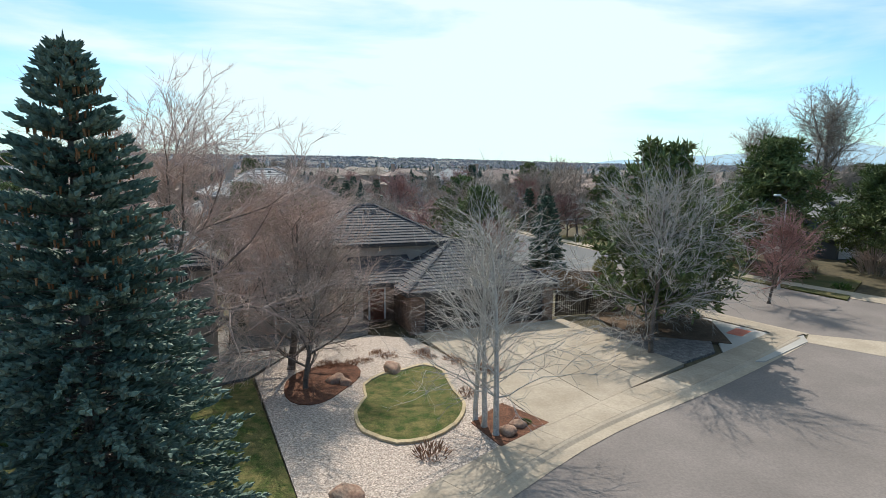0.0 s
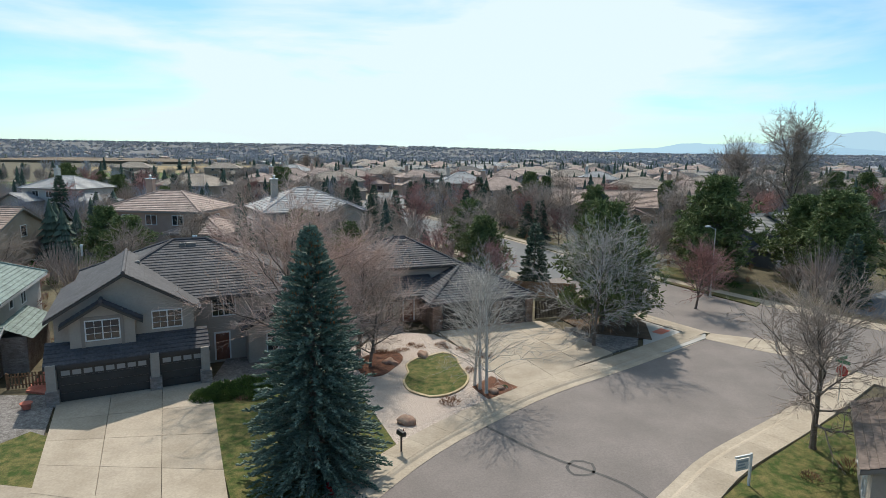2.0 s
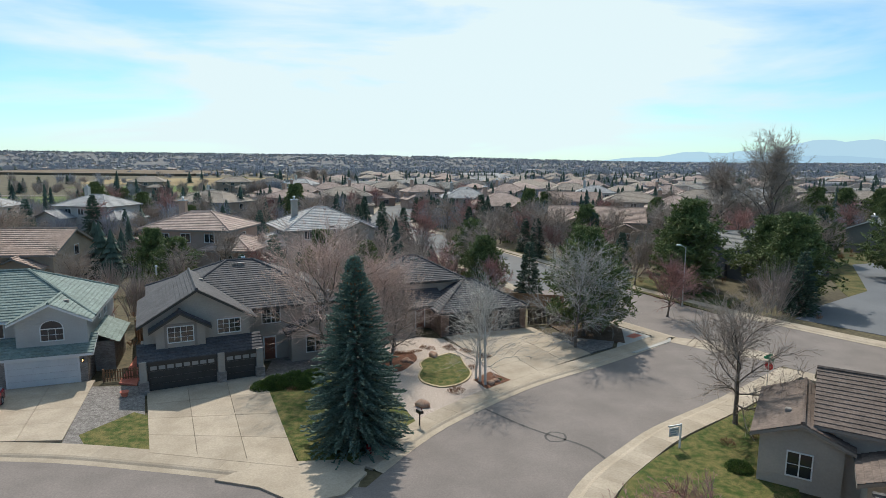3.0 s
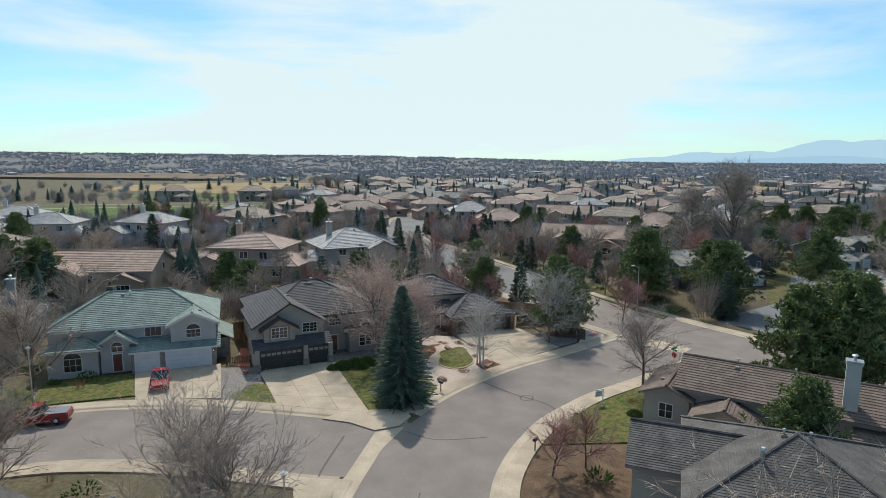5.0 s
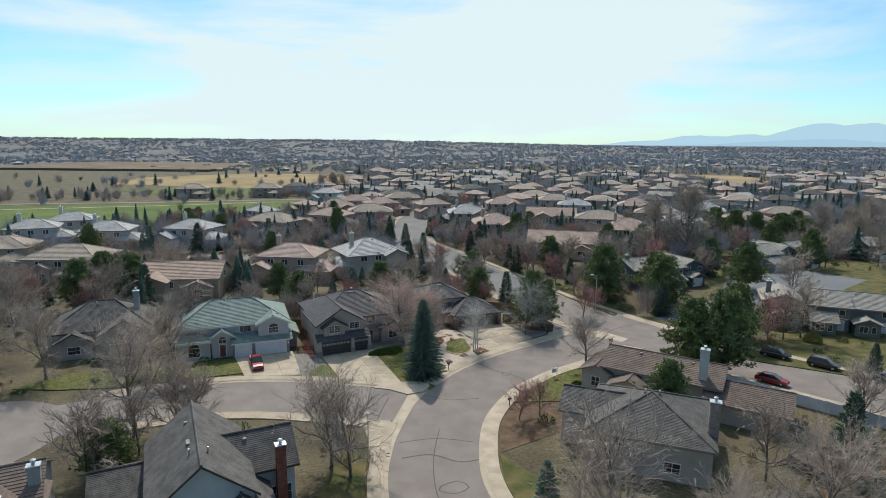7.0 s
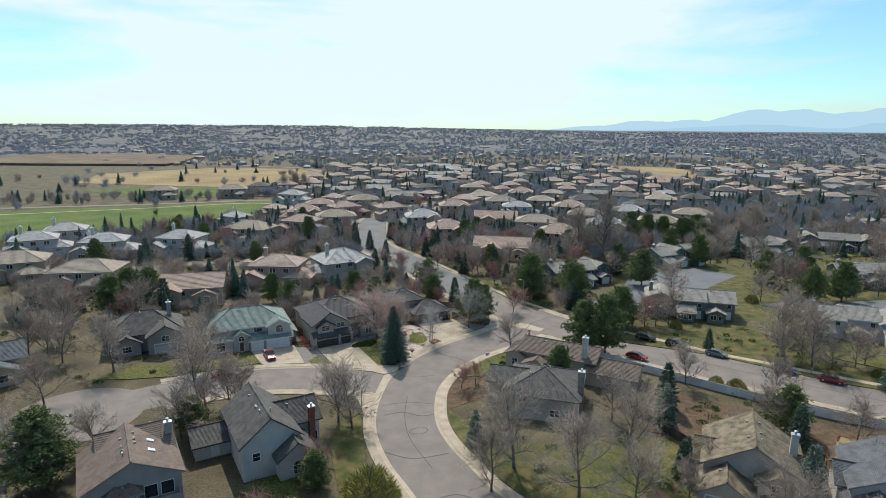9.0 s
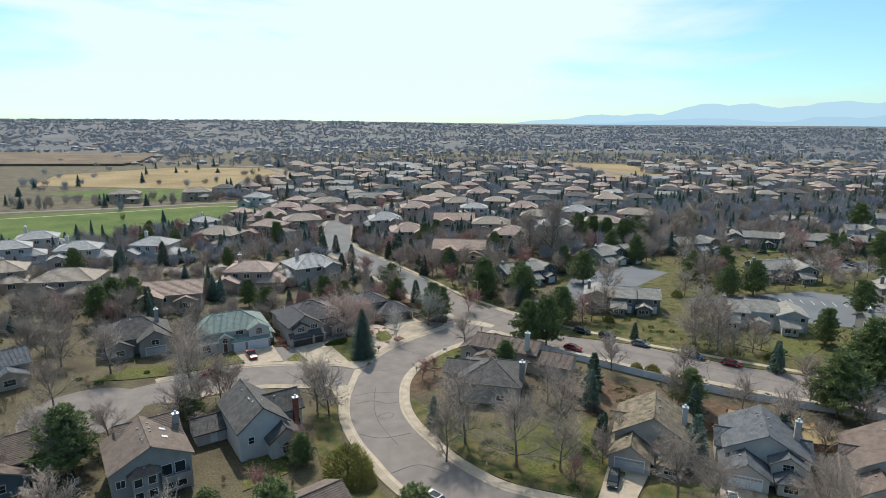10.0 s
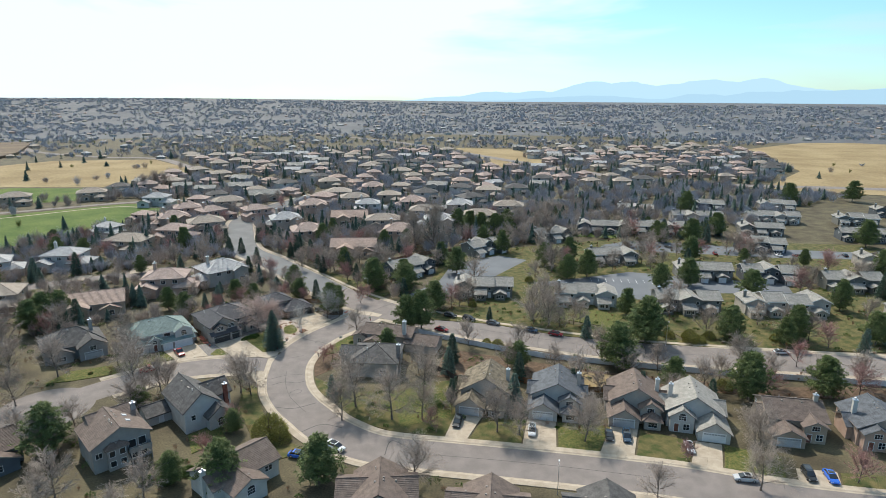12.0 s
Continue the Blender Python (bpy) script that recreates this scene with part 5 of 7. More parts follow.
def wall_lamp(parent, m):
    ob = place_part(part("wall_lamp", Geo().box(-0.08, 0.08, -0.2, 0, 0, 0.35, 0.02), M_BLACK, parent), m)
    part("bulb", Geo().tube((0, -0.22, 0.1), (0, -0.22, 0.25), 0.05, 0.05, 6), M_BULB, ob)


M_BULB = plain("amber_bulb", (1.0, 0.55, 0.2), 0.5, glow=3.0)

h1 = house(-25.9, 20.2, 26.5, "taupe two-storey house with a charcoal tile roof and dark garage doors", [
    ("hip", 1.0, 17.5, 4.0, 18.0, 0, 5.5, 0.46), ("gy", 0.3, 8.7, 1.5, 11.0, 0, 5.5, 0.6), ("gy", 1.2, 5.0, 0.9, 4.0, 2.7, 5.2, 0.6), ("none", 0, 9.3, 0, 6, 0, 2.75, 0),
    ("shed", 0.0, 9.3, 0.0, 1.6, 0, 2.75, 0.5), ("gy", 12.5, 17.0, 2.4, 6, 0, 3.2, 0.46)], W_TAN, R_CHAR, vents=7, seed=1)
b1 = (0, 9.3, 0, 6)
garage_door(h1, on_wall("f", b1, 3.1, 0.16), 5.0, mat=M_GDOOR_DK)
garage_door(h1, on_wall("f", b1, 7.75, 0.16), 2.6, mat=M_GDOOR_DK)
for px in (0.15, 6.05, 9.2):
    pillar(h1, px, -0.12, 2.7, W_TAN)
window(h1, on_wall("f", (1.2, 5, 0.9, 4), 3.1, 3.75), 1.9, 1.25, 4, 3)
part("window_surround", Geo().box(1.85, 2.05, 0.84, 0.9, 3.0, 5.7).box(4.15, 4.35, 0.84, 0.9, 3.0, 5.7).box(2.05, 4.15, 0.84, 0.9, 5.12, 5.3), M_TRIM_T, h1)
window(h1, on_wall("f", (0.3, 8.7, 1.5, 9), 7.0, 3.95), 1.8, 1.15, 4, 3)
window(h1, on_wall("f", (12.5, 17, 2.4, 6), 14.7, 0.9), 1.6, 1.6, 2, 3)
window(h1, on_wall("f", (1.0, 17.5, 4, 18), 11.0, 3.7), 1.6, 1.3, 4, 3)
window(h1, on_wall("f", (1.0, 17.5, 4, 18), 15.5, 4.0), 1.6, 1.2, 4, 3)
front_door(h1, on_wall("f", (1.0, 17.5, 4, 18), 10.8, 0.2), M_DOOR_RED)
for u, z in ((3.0, 1.2), (7.0, 3.8)):
    window(h1, on_wall("l", (0.3, 8.7, 1.5, 9), u, z), 1.0, 1.2, 2, 2)
wall_lamp(h1, on_wall("f", b1, 0.15, 1.75))
wall_lamp(h1, on_wall("f", b1, 6.05, 1.75))
vent(h1, 1.6, 9.0, 8.4, 1)

hb = house(-1.9, 36.9, 21.0, "brown-brick house with a low charcoal tile roof and triple garage", [
    ("hip", -5.2, 4.4, 5.2, 13.6, 0, 5.4, 0.5), ("hip", 0, 10.0, 0, 9.0, 0, 2.95, 0.5, W_BRICK), ("hip", -9.5, -2.4, 2.6, 10, 0, 3.0, 0.5), ("none", -2.6, 0.1, 3.6, 9, 0, 3.0, 0, W_BRICK),
    ("shed", -2.6, 1.2, 2.4, 6.8, 0, 3.0, 0.42)], W_GREIGE, R_CHAR, vents=5, seed=2)
bg = (0, 10, 0, 9)
garage_door(hb, on_wall("f", bg, 3.5, 0.16), 4.9, mat=M_GDOOR_DK, lights=False)
garage_door(hb, on_wall("f", bg, 8.1, 0.16), 2.7, mat=M_GDOOR_DK, lights=False)
part("lintel", Geo().box(0.7, 9.7, -0.06, 0, 2.45, 2.85), W_GREIGE, hb)
for px in (0.2, 6.35, 9.8):
    place_part(part("pillar", Geo().box(-0.35, 0.35, -0.3, 0.1, 0, 2.85, 0.02), W_BRICK, hb), pose(px, 0, 0))
wall_lamp(hb, on_wall("f", bg, 0.2, 1.9))
window(hb, on_wall("f", (-9.5, -2.4, 2.6, 10), -6.6, 0.75), 2.6, 1.6, 3, 2)
window(hb, on_wall("f", (-9.5, -2.4, 2.6, 10), -3.4, 0.75), 0.8, 1.6, 1, 2)
front_door(hb, on_wall("f", (-2.6, 0.1, 3.6, 9), -1.2, 0.2), M_DOOR_RED)
window(hb, on_wall("r", (0, 10, 0, 9), 5, 0.9), 1.4, 1.2, 2, 2)

ht = house(-40.6, 19.2, 20.5, "pale grey two-storey house with green tile roof, white garages", [
    ("hip", -9.0, 9.6, 2.4, 14.0, 0, 5.6, 0.52), ("gy", 4.4, 9.6, 1.0, 7, 0, 5.6, 0.5), ("none", 0, 9.6, 0, 6, 0, 2.75, 0, W_GREYBRICK), ("shed", 0, 9.9, 0, 2.3, 0, 2.8, 0.4),
    ("hip", -8.8, -3.6, 0.6, 6, 0, 3.6, 0.5), ("gy", -3.4, 0.2, 1.2, 6, 0, 3.9, 0.6)], W_LIGHT, R_TEAL, M_TRIM_W, vents=6, seed=3)
bt = (0, 9.6, 0, 6)
garage_door(ht, on_wall("f", bt, 1.75, 0.16), 2.5, lights=False)
garage_door(ht, on_wall("f", bt, 6.4, 0.16), 5.0, lights=False)
window(ht, on_wall("f", (4.4, 9.6, 1.0, 7), 7.0, 3.7), 1.6, 0.95, 3, 2, arch=True)
window(ht, on_wall("f", (-9, 9.6, 2.4, 14), 2.3, 3.9), 1.8, 1.1, 3, 1, M_TRIM_W)
window(ht, on_wall("f", (-8.8, -3.6, 0.6, 6), -6.2, 0.8), 1.8, 1.5, 3, 2, arch=True)
window(ht, on_wall("r", (-9, 9.6, 2.4, 14), 6.0, 4.2), 0.8, 0.9, 1, 1)
window(ht, on_wall("r", (-9, 9.6, 2.4, 14), 9.0, 3.9), 1.2, 1.2, 2, 1)
front_door(ht, on_wall("f", (-3.4, 0.2, 1.2, 6), -1.6, 0.2), M_DOOR_RED)
window(ht, on_wall("f", (-3.4, 0.2, 1.2, 6), -1.6, 2.6), 1.2, 0.6, 2, 1, arch=True)
part("side_roof", Geo().box(9.6, 11.2, 3.0, 9.0, 0, 2.7), W_GREYBRICK, ht)
roofs = Geo()
roof_plane(roofs, (11.7, 2.6, 2.6), (11.7, 9.4, 2.6), (9.6, 2.6, 3.6), (9.6, 9.4, 3.6))
part("lean_to_roof", roofs, R_TEAL, ht)
wall_lamp(ht, on_wall("f", bt, 9.3, 1.9))

hd = house(-63.5, 18.5, 22.0, "grey house with a weathered charcoal hip roof", [
    ("hip", -8, 8, 3, 15, 0, 4.6, 0.6), ("gy", 0.5, 8, 0, 7, 0, 4.4, 0.6), ("gy", -6.5, -1, 1.2, 7, 0, 3.2, 0.55)], W_GREY, R_GREY, vents=4, seed=4, step=0.22)
window(hd, on_wall("f", (0.5, 8, 0, 7), 4.2, 2.9), 1.6, 1.2, 2, 2)
garage_door(hd, on_wall("f", (0.5, 8, 0, 7), 4.2, 0.16), 4.6, mat=M_GDOOR_G)
window(hd, on_wall("f", (-6.5, -1, 1.2, 7), -3.8, 0.9), 1.8, 1.3, 3, 2)
chimney(hd, 5.5, 9.5, 4, 9.4, W_GREY)

he = house(-88, 3.0, 35.0, "house with a blue-grey tile roof by the cul-de-sac", [
    ("gx", -7, 7, 2, 11, 0, 4.8, 0.45), ("gy", -1, 6, -1.5, 6, 0, 3.0, 0.45), ("gx", -9, -2, -1, 5, 0, 2.9, 0.4)], W_BEIGE, R_BLUE, M_TRIM_W, vents=3, seed=5)
window(he, on_wall("f", (-1, 6, -1.5, 6), 2.5, 0.9), 2.2, 1.4, 3, 2)
window(he, on_wall("f", (-7, 7, 2, 11), -4, 3.6), 1.5, 1.0, 2, 2)

hf = house(-40.5, -41.5, 27.0, "tall grey house with tan tile roof and a rear balcony", [
    ("gy", -5.8, 5.8, 0, 11, 0, 6.2, 0.5), ("gx", -3.5, 5.6, 6, 16, 0, 6.0, 0.5), ("hip", -3.2, 0.6, -1.1, 2, 0, 5.4, 0.5)], W_GREY, R_BROWN, M_TRIM_T, vents=8, seed=6)
for u in (-2.3, -0.3):
    for z in (0.9, 3.2):
        window(hf, on_wall("f", (-3.2, 0.6, -1.1, 2), u, z), 1.1, 1.3, 1, 1)
for u in (2.0, 4.0):
    for z in (0.6, 3.2):
        window(hf, on_wall("f", (-5.8, 5.8, 0, 11), u, z), 1.5, 1.8, 1, 1)
window(hf, on_wall("f", (-5.8, 5.8, 0, 11), -4.6, 3.3), 1.2, 1.2, 2, 1)
part("balcony", Geo().box(1.0, 5.4, -1.9, 0, 2.75, 2.95).box(1.0, 5.4, -1.9, -1.84, 2.95, 3.85).box(1.0, 1.06, -1.84, 0, 2.95, 3.85).box(5.34, 5.4, -1.84, 0, 2.95, 3.85).box(1.1, 1.3, -1.8, -1.6, 0, 2.75).box(5.1, 5.3, -1.8, -1.6, 0, 2.75), W_GREY, hf)
chimney(hf, 5.4, 9.0, 3, 9.0, W_GREY)
for k, (sx, sy) in enumerate(((1.5, 4.0), (1.6, 7.0))):
    place_part(part("skylight", Geo().box(-0.5, 0.5, -0.4, 0.4, -0.02, 0.12, 0.03), M_HEADL, hf, "white-framed skylight"), pose(sx + 1.2, sy, 6.2 + 0.5 * (5.8 - sx - 1.2) + 0.06, 0, 26.5, 0))

hl = house(-67.5, -37.5, 34.0, "dark brown house with a brown tile roof by the cul-de-sac", [
    ("gx", -7, 7, 0, 10, 0, 4.2, 0.5), ("gy", -2.5, 5.5, -3, 5, 0, 3.0, 0.5)], W_DKGREY, R_BROWN, M_TRIM_T, vents=4, seed=31)
window(hl, on_wall("f", (-2.5, 5.5, -3, 5), 1.5, 1.0), 1.8, 1.3, 2, 2)
window(hl, on_wall("r", (-7, 7, 0, 10), 5.0, 1.2), 1.4, 1.2, 2, 1)

hg = house(-24.2, -30.9, 26.0, "pale grey house with steep grey shingle gables and a brick chimney", [
    ("gy", -5.2, 3.4, 0, 13.5, 0, 6.0, 0.8), ("gx", 0, 8.0, 5.0, 12, 0, 5.2, 0.66), ("gy", -0.5, 5.0, -2.5, 5, 0, 3.8, 0.75), ("gx", -10.5, -5.0, 9.5, 16, 0, 2.7, 0.45)], W_LIGHT, R_GREY, M_TRIM_DK, vents=6, seed=7, step=0.22)
window(hg, on_wall("f", (-0.5, 5, -2.5, 5), 2.3, 0.8), 1.5, 1.3, 3, 2, M_TRIM_W, arch=True)
window(hg, on_wall("f", (0, 8, 5, 12), 6.5, 1.0), 2.2, 1.7, 3, 2)
window(hg, on_wall("f", (-5.2, 3.4, 0, 13.5), -3.2, 3.0), 1.0, 1.2, 1, 2)
chimney(hg, 6.6, 4.4, 0, 7.4, W_REDBRICK)
front_door(hg, on_wall("f", (-10.5, -5, 9.5, 16), -7.5, 0.2), M_GDOOR_W)

hh = house(-13.5, -60.5, 32.0, "white house with a ribbed brown tile roof", [
    ("gx", -7.5, 7, 2, 11.5, 0, 4.3, 0.5), ("gy", -5.5, 1.5, -2, 6, 0, 4.0, 0.5)], W_CREAM, R_BROWN, M_TRIM_T, vents=5, seed=8)
window(hh, on_wall("f", (-5.5, 1.5, -2, 6), -2.0, 2.2), 1.7, 1.1, 3, 2, M_TRIM_W, arch=True)
window(hh, on_wall("f", (-7.5, 7, 2, 11.5), 4.5, 2.2), 1.6, 1.2, 2, 2)
chimney(hh, -7.7, 5.5, 0, 6.8, W_CREAM)
for k, (hx, hy, hyaw) in enumerate(((9.0, -74.0, -14), (27.0, -85.0, -24), (47.0, -93.0, -26))):
    hi = house(hx, hy, hyaw, "house under dark brown tiles south of the street", [
        ("gy", -5, 5, -3, 8, 0, 4.4, 0.55), ("gx", -8, 7, 0, 7, 0, 4.2, 0.5)], (W_GREY, W_GREIGE, W_LIGHT)[k], (R_BROWN, R_BROWN, R_GREY)[k], vents=4, seed=9 + k, group="south side houses")
    window(hi, on_wall("f", (-5, 5, -3, 8), 0, 2.4), 1.6, 1.2, 2, 2)

hj = house(19.0, -16.0, -21.0, "greige house with a broad grey shingle roof and a stone chimney", [
    ("hip", -6.5, 6.8, -1.0, 12.5, 0, 4.7, 0.42), ("gx", -10.2, 2, 3.6, 10.5, 0, 4.6, 0.45)], W_GREIGE, R_GREY, M_TRIM_T, vents=6, seed=12, step=0.22)
window(hj, on_wall("f", (-6.5, 6.8, -1, 12.5), 2.8, 1.0), 1.6, 1.2, 2, 2)
window(hj, on_wall("f", (-6.5, 6.8, -1, 12.5), -3.0, 3.2), 1.2, 1.1, 2, 1)
window(hj, on_wall("r", (-6.5, 6.8, -1, 12.5), 4.0, 1.0), 1.8, 1.4, 2, 1)
window(hj, on_wall("l", (-10.2, 2, 3.6, 10.5), 7.5, 1.0), 1.4, 1.3, 2, 2)
chimney(hj, 6.9, 2.6, 0, 8.6, W_GREYBRICK, 1.1, 0.9)
place_part(part("vent_pipe", Geo().tube((0, 0, 0), (0, 0, 1.1), 0.13, 0.13, 8).tube((0, 0, 1.1), (0, 0, 1.25), 0.2, 0.14, 8), M_METAL, hj, "tall galvanised flue"), pose(-2.2, 3.0, 6.1))

hk = house(27.0, 5.5, -32.0, "long house with a ribbed brown tile roof and white chimney", [
    ("gx", -6.5, 9.5, -3.0, 5.5, 0, 4.4, 0.42), ("gx", 8.0, 18.0, -4.5, 3.5, 0, 3.0, 0.42), ("gy", -9.6, -5.4, -3.4, 4.0, 0, 3.4, 0.42), ("gy", -4.5, 0.5, -6.2, -1, 0, 3.0, 0.42)], W_GREIGE, R_BROWN, M_TRIM_T, vents=7, seed=13)
window(hk, on_wall("l", (-9.6, -5.4, -3.4, 4), 2.6, 0.8), 0.8, 1.6, 1, 2)
window(hk, on_wall("l", (-9.6, -5.4, -3.4, 4), -1.2, 0.8), 1.2, 1.6, 2, 2)
window(hk, on_wall("f", (-9.6, -5.4, -3.4, 4), -7.5, 0.9), 1.2, 1.4, 2, 2)
window(hk, on_wall("f", (-6.5, 9.5, -3, 5.5), 3.0, 2.9), 1.2, 0.9, 2, 1)
chimney(hk, 7.2, -1.9, 3, 9.0, W_CREAM, 1.1, 0.9)


# ---------------- south-east row ----------------
def row_house(x, y, yaw, wall, roof, label, v, gd):
    s = (0.62, 0.7, 0.58, 0.66, 0.5, 0.55)[v]
    side = 1 if v in (1, 5) else -1
    g0, g1 = (-6.5, -0.2) if side < 0 else (0.4, 6.8)
    e0, e1 = (0.2, 6.0) if side < 0 else (-6.2, 0.2)
    blocks = [("gx" if v in (0, 4) else "gy", -6.3, 6.3, 3.0, 14.0, 0, 4.7, s * 0.9), ("gy", g0 - 0.3, g1 + 0.3, -2.0, 7, 0, 2.8, s), ("gy", e0 + 0.4, e1 - 0.6, 0.8, 7, 0, 4.4, s), ("gx", -7.4, 7.2, 5.5, 11.5, 0, 3.6, s)]
    if v in (2, 3):
        blocks.append(("hip", e0 + 1.2, e1 - 0.8, -1.6, 3, 0, 2.6, 0.55))
    ob = house(x, y, yaw, label, blocks, wall, roof, M_TRIM_T, "row of street houses", 0.24, vents=5, seed=20 + v)
    gb = (g0, g1, -2.0, 7)
    garage_door(ob, on_wall("f", gb, (g0 + g1) / 2, 0.16), 4.8, mat=gd)
    eb = (e0 + 0.4, e1 - 0.6, 0.8, 7)
    window(ob, on_wall("f", eb, (eb[0] + eb[1]) / 2, 3.2), 1.6, 1.1, 3, 2, arch=v in (0, 1))
    if v in (2, 3):
        window(ob, on_wall("f", (e0 + 1.2, e1 - 0.8, -1.6, 3), (e0 + e1) / 2 + 0.2, 0.7), 2.0, 1.4, 3, 2)
    else:
        window(ob, on_wall("f", eb, (eb[0] + eb[1]) / 2 + 1.0, 0.8), 1.3, 1.5, 2, 2)
    front_door(ob, on_wall("f", eb, (eb[0] + eb[1]) / 2 - 1.2, 0.2), M_DOOR_RED)
    window(ob, on_wall("f", (-6.3, 6.3, 3.0, 14), -5.2 * side, 3.4), 1.1, 1.2, 2, 2)
    window(ob, on_wall("l", (-6.3, 6.3, 3, 14), 12.5, 3.0), 1.1, 1.2, 2, 2)
    chimney(ob, -5.2 * side, 8.5, 3, 8.6, W_CREAM if v % 2 else W_GREIGE)
    return ob


row_house(41.5, -44.6, -29, W_GREIGE, R_MOSS, "taupe house with a moss-stained brown shingle roof", 3, M_GDOOR_G)
row_house(58.1, -52.0, -29, W_LIGHT, R_BLUE, "pale blue-grey house with a slate-grey shingle roof", 2, M_GDOOR_W)
row_house(75.3, -60.8, -29, W_TAN, R_BROWN, "taupe house with a brown shingle roof", 3, M_GDOOR_G)
row_house(85.6, -69.0, -31, W_LIGHT, R_CONDO, "pale grey house with white bay window", 1, M_GDOOR_W)
row_house(106.5, -79.0, -28, W_BEIGE, R_BROWN, "tan house with a long brown shingle roof", 4, M_GDOOR_G)
row_house(122.5, -88.5, -28, W_PINK, R_BLUE, "rosy stucco house with a blue-grey roof", 5, M_GDOOR_G)
row_house(140.0, -97.0, -28, W_GREIGE, R_BROWN, "greige house with a brown roof", 2, M_GDOOR_G)


# ---------------- townhouses ----------------
def townhouse(x, y, yaw, units, wall, label, v=0, garages=False):
    w = 7.6
    blocks = []
    L = units * w
    for k in range(units):
        a = -L / 2 + k * w
        sh = (k % 2) * 1.4 * (1 if v % 2 else -1)
        blocks.append(("gx" if (k + v) % 3 else "gy", a, a + w, sh + 1.0, sh + 11.0, 0, 5.0 + 0.25 * (k % 2), 0.42))
        blocks.append(("gx" if (k + v) % 2 else "gy", a + 0.6, a + 4.8, sh - 2.6, sh + 3, 0, 2.8, 0.42))
    ob = house(x, y, yaw, label, blocks, wall, R_CONDO, M_TRIM_W if v % 2 else M_TRIM_T, "townhouses", 0.42, vents=3, seed=40 + v)
    for k in range(units):
        a = -L / 2 + k * w
        sh = (k % 2) * 1.4 * (1 if v % 2 else -1)
        blk, low = (a, a + w, sh + 1.0, sh + 11.0), (a + 0.6, a + 4.8, sh - 2.6, sh + 3)
        window(ob, on_wall("f", blk, a + 6.2, 3.4), 1.0, 1.1, 1, 1)
        if garages:
            garage_door(ob, on_wall("f", low, a + 2.5, 0.1), 2.7, lights=False)
            window(ob, on_wall("f", blk, a + 2.4, 4.1), 1.3, 0.8, 2, 1)
        else:
            window(ob, on_wall("f", low, a + 2.0, 0.9), 1.4, 1.2, 2, 1)
            window(ob, on_wall("f", low, a + 3.7, 0.9), 0.7, 1.2, 1, 1)
            front_door(ob, on_wall("f", blk, a + 6.2, 0.2), M_TRIM_W)
        window(ob, on_wall("l", blk, sh + 5, 3.3), 1.0, 1.1, 1, 1)
    chimney(ob, -L / 2 + 1.2, 6.0, 3, 8.0, W_OLIVE)
    return ob


TL = "olive-grey townhouses with warm grey shingle roofs"
townhouse(73.5, 38.0, -22, 3, W_OLIVE, TL, 0)
townhouse(107.0, 17.0, -26, 3, W_LIGHT, "pale grey townhouses with stepped shingle roofs", 1)
townhouse(140.5, 0.0, -22, 3, W_OLIVE, TL, 2)
townhouse(172.0, -14.5, -22, 4, W_GREIGE, "greige townhouses along the through road", 3)
townhouse(56.0, 75.0, 21, 3, W_DKGREY, "dark grey townhouse with white garage doors", 4, True)
townhouse(102.0, 99.5, 22, 3, W_OLIVE, "olive-grey townhouses with white garage doors", 5, True)
townhouse(146.0, 114.0, 8, 3, W_OLIVE, "olive-grey townhouses with white garage doors", 4, True)
townhouse(150.5, 64.0, -14, 3, W_OLIVE, TL, 1)
townhouse(174.0, 31.0, -26, 3, W_OLIVE, "olive-grey townhouses with white garage doors", 6, True)
townhouse(198.5, 19.0, -26, 3, W_DKGREY, "dark grey townhouses with white garage doors", 5, True)
townhouse(223.0, 0.5, -22, 3, W_OLIVE, TL, 2)
townhouse(212.0, -38.0, -24, 3, W_GREIGE, "greige townhouses along the through road", 0)
for k, (tx, ty, tyaw, tu) in enumerate(((182, 123, -26, 4), (212, 110, -26, 4), (255, 132, -22, 4), (236, 62, -30, 3), (266, 92, -30, 3), (300, 116, -28, 4), (312, 62, -30, 4), (345, 96, -30, 3), (268, 20, -28, 3), (300, -10, -28, 3), (362, 40, -30, 3), (338, 150, -28, 3), (395, 110, -28, 3), (255, -45, -26, 3), (232, 165, -30, 3), (290, 165, -30, 3))):
    townhouse(tx, ty, tyaw, tu, (W_DKGREY, W_OLIVE, W_TAN)[k % 3], "grey townhouse block among bare trees", k % 4)

# ---------------- northern houses ----------------
PROTOS = []


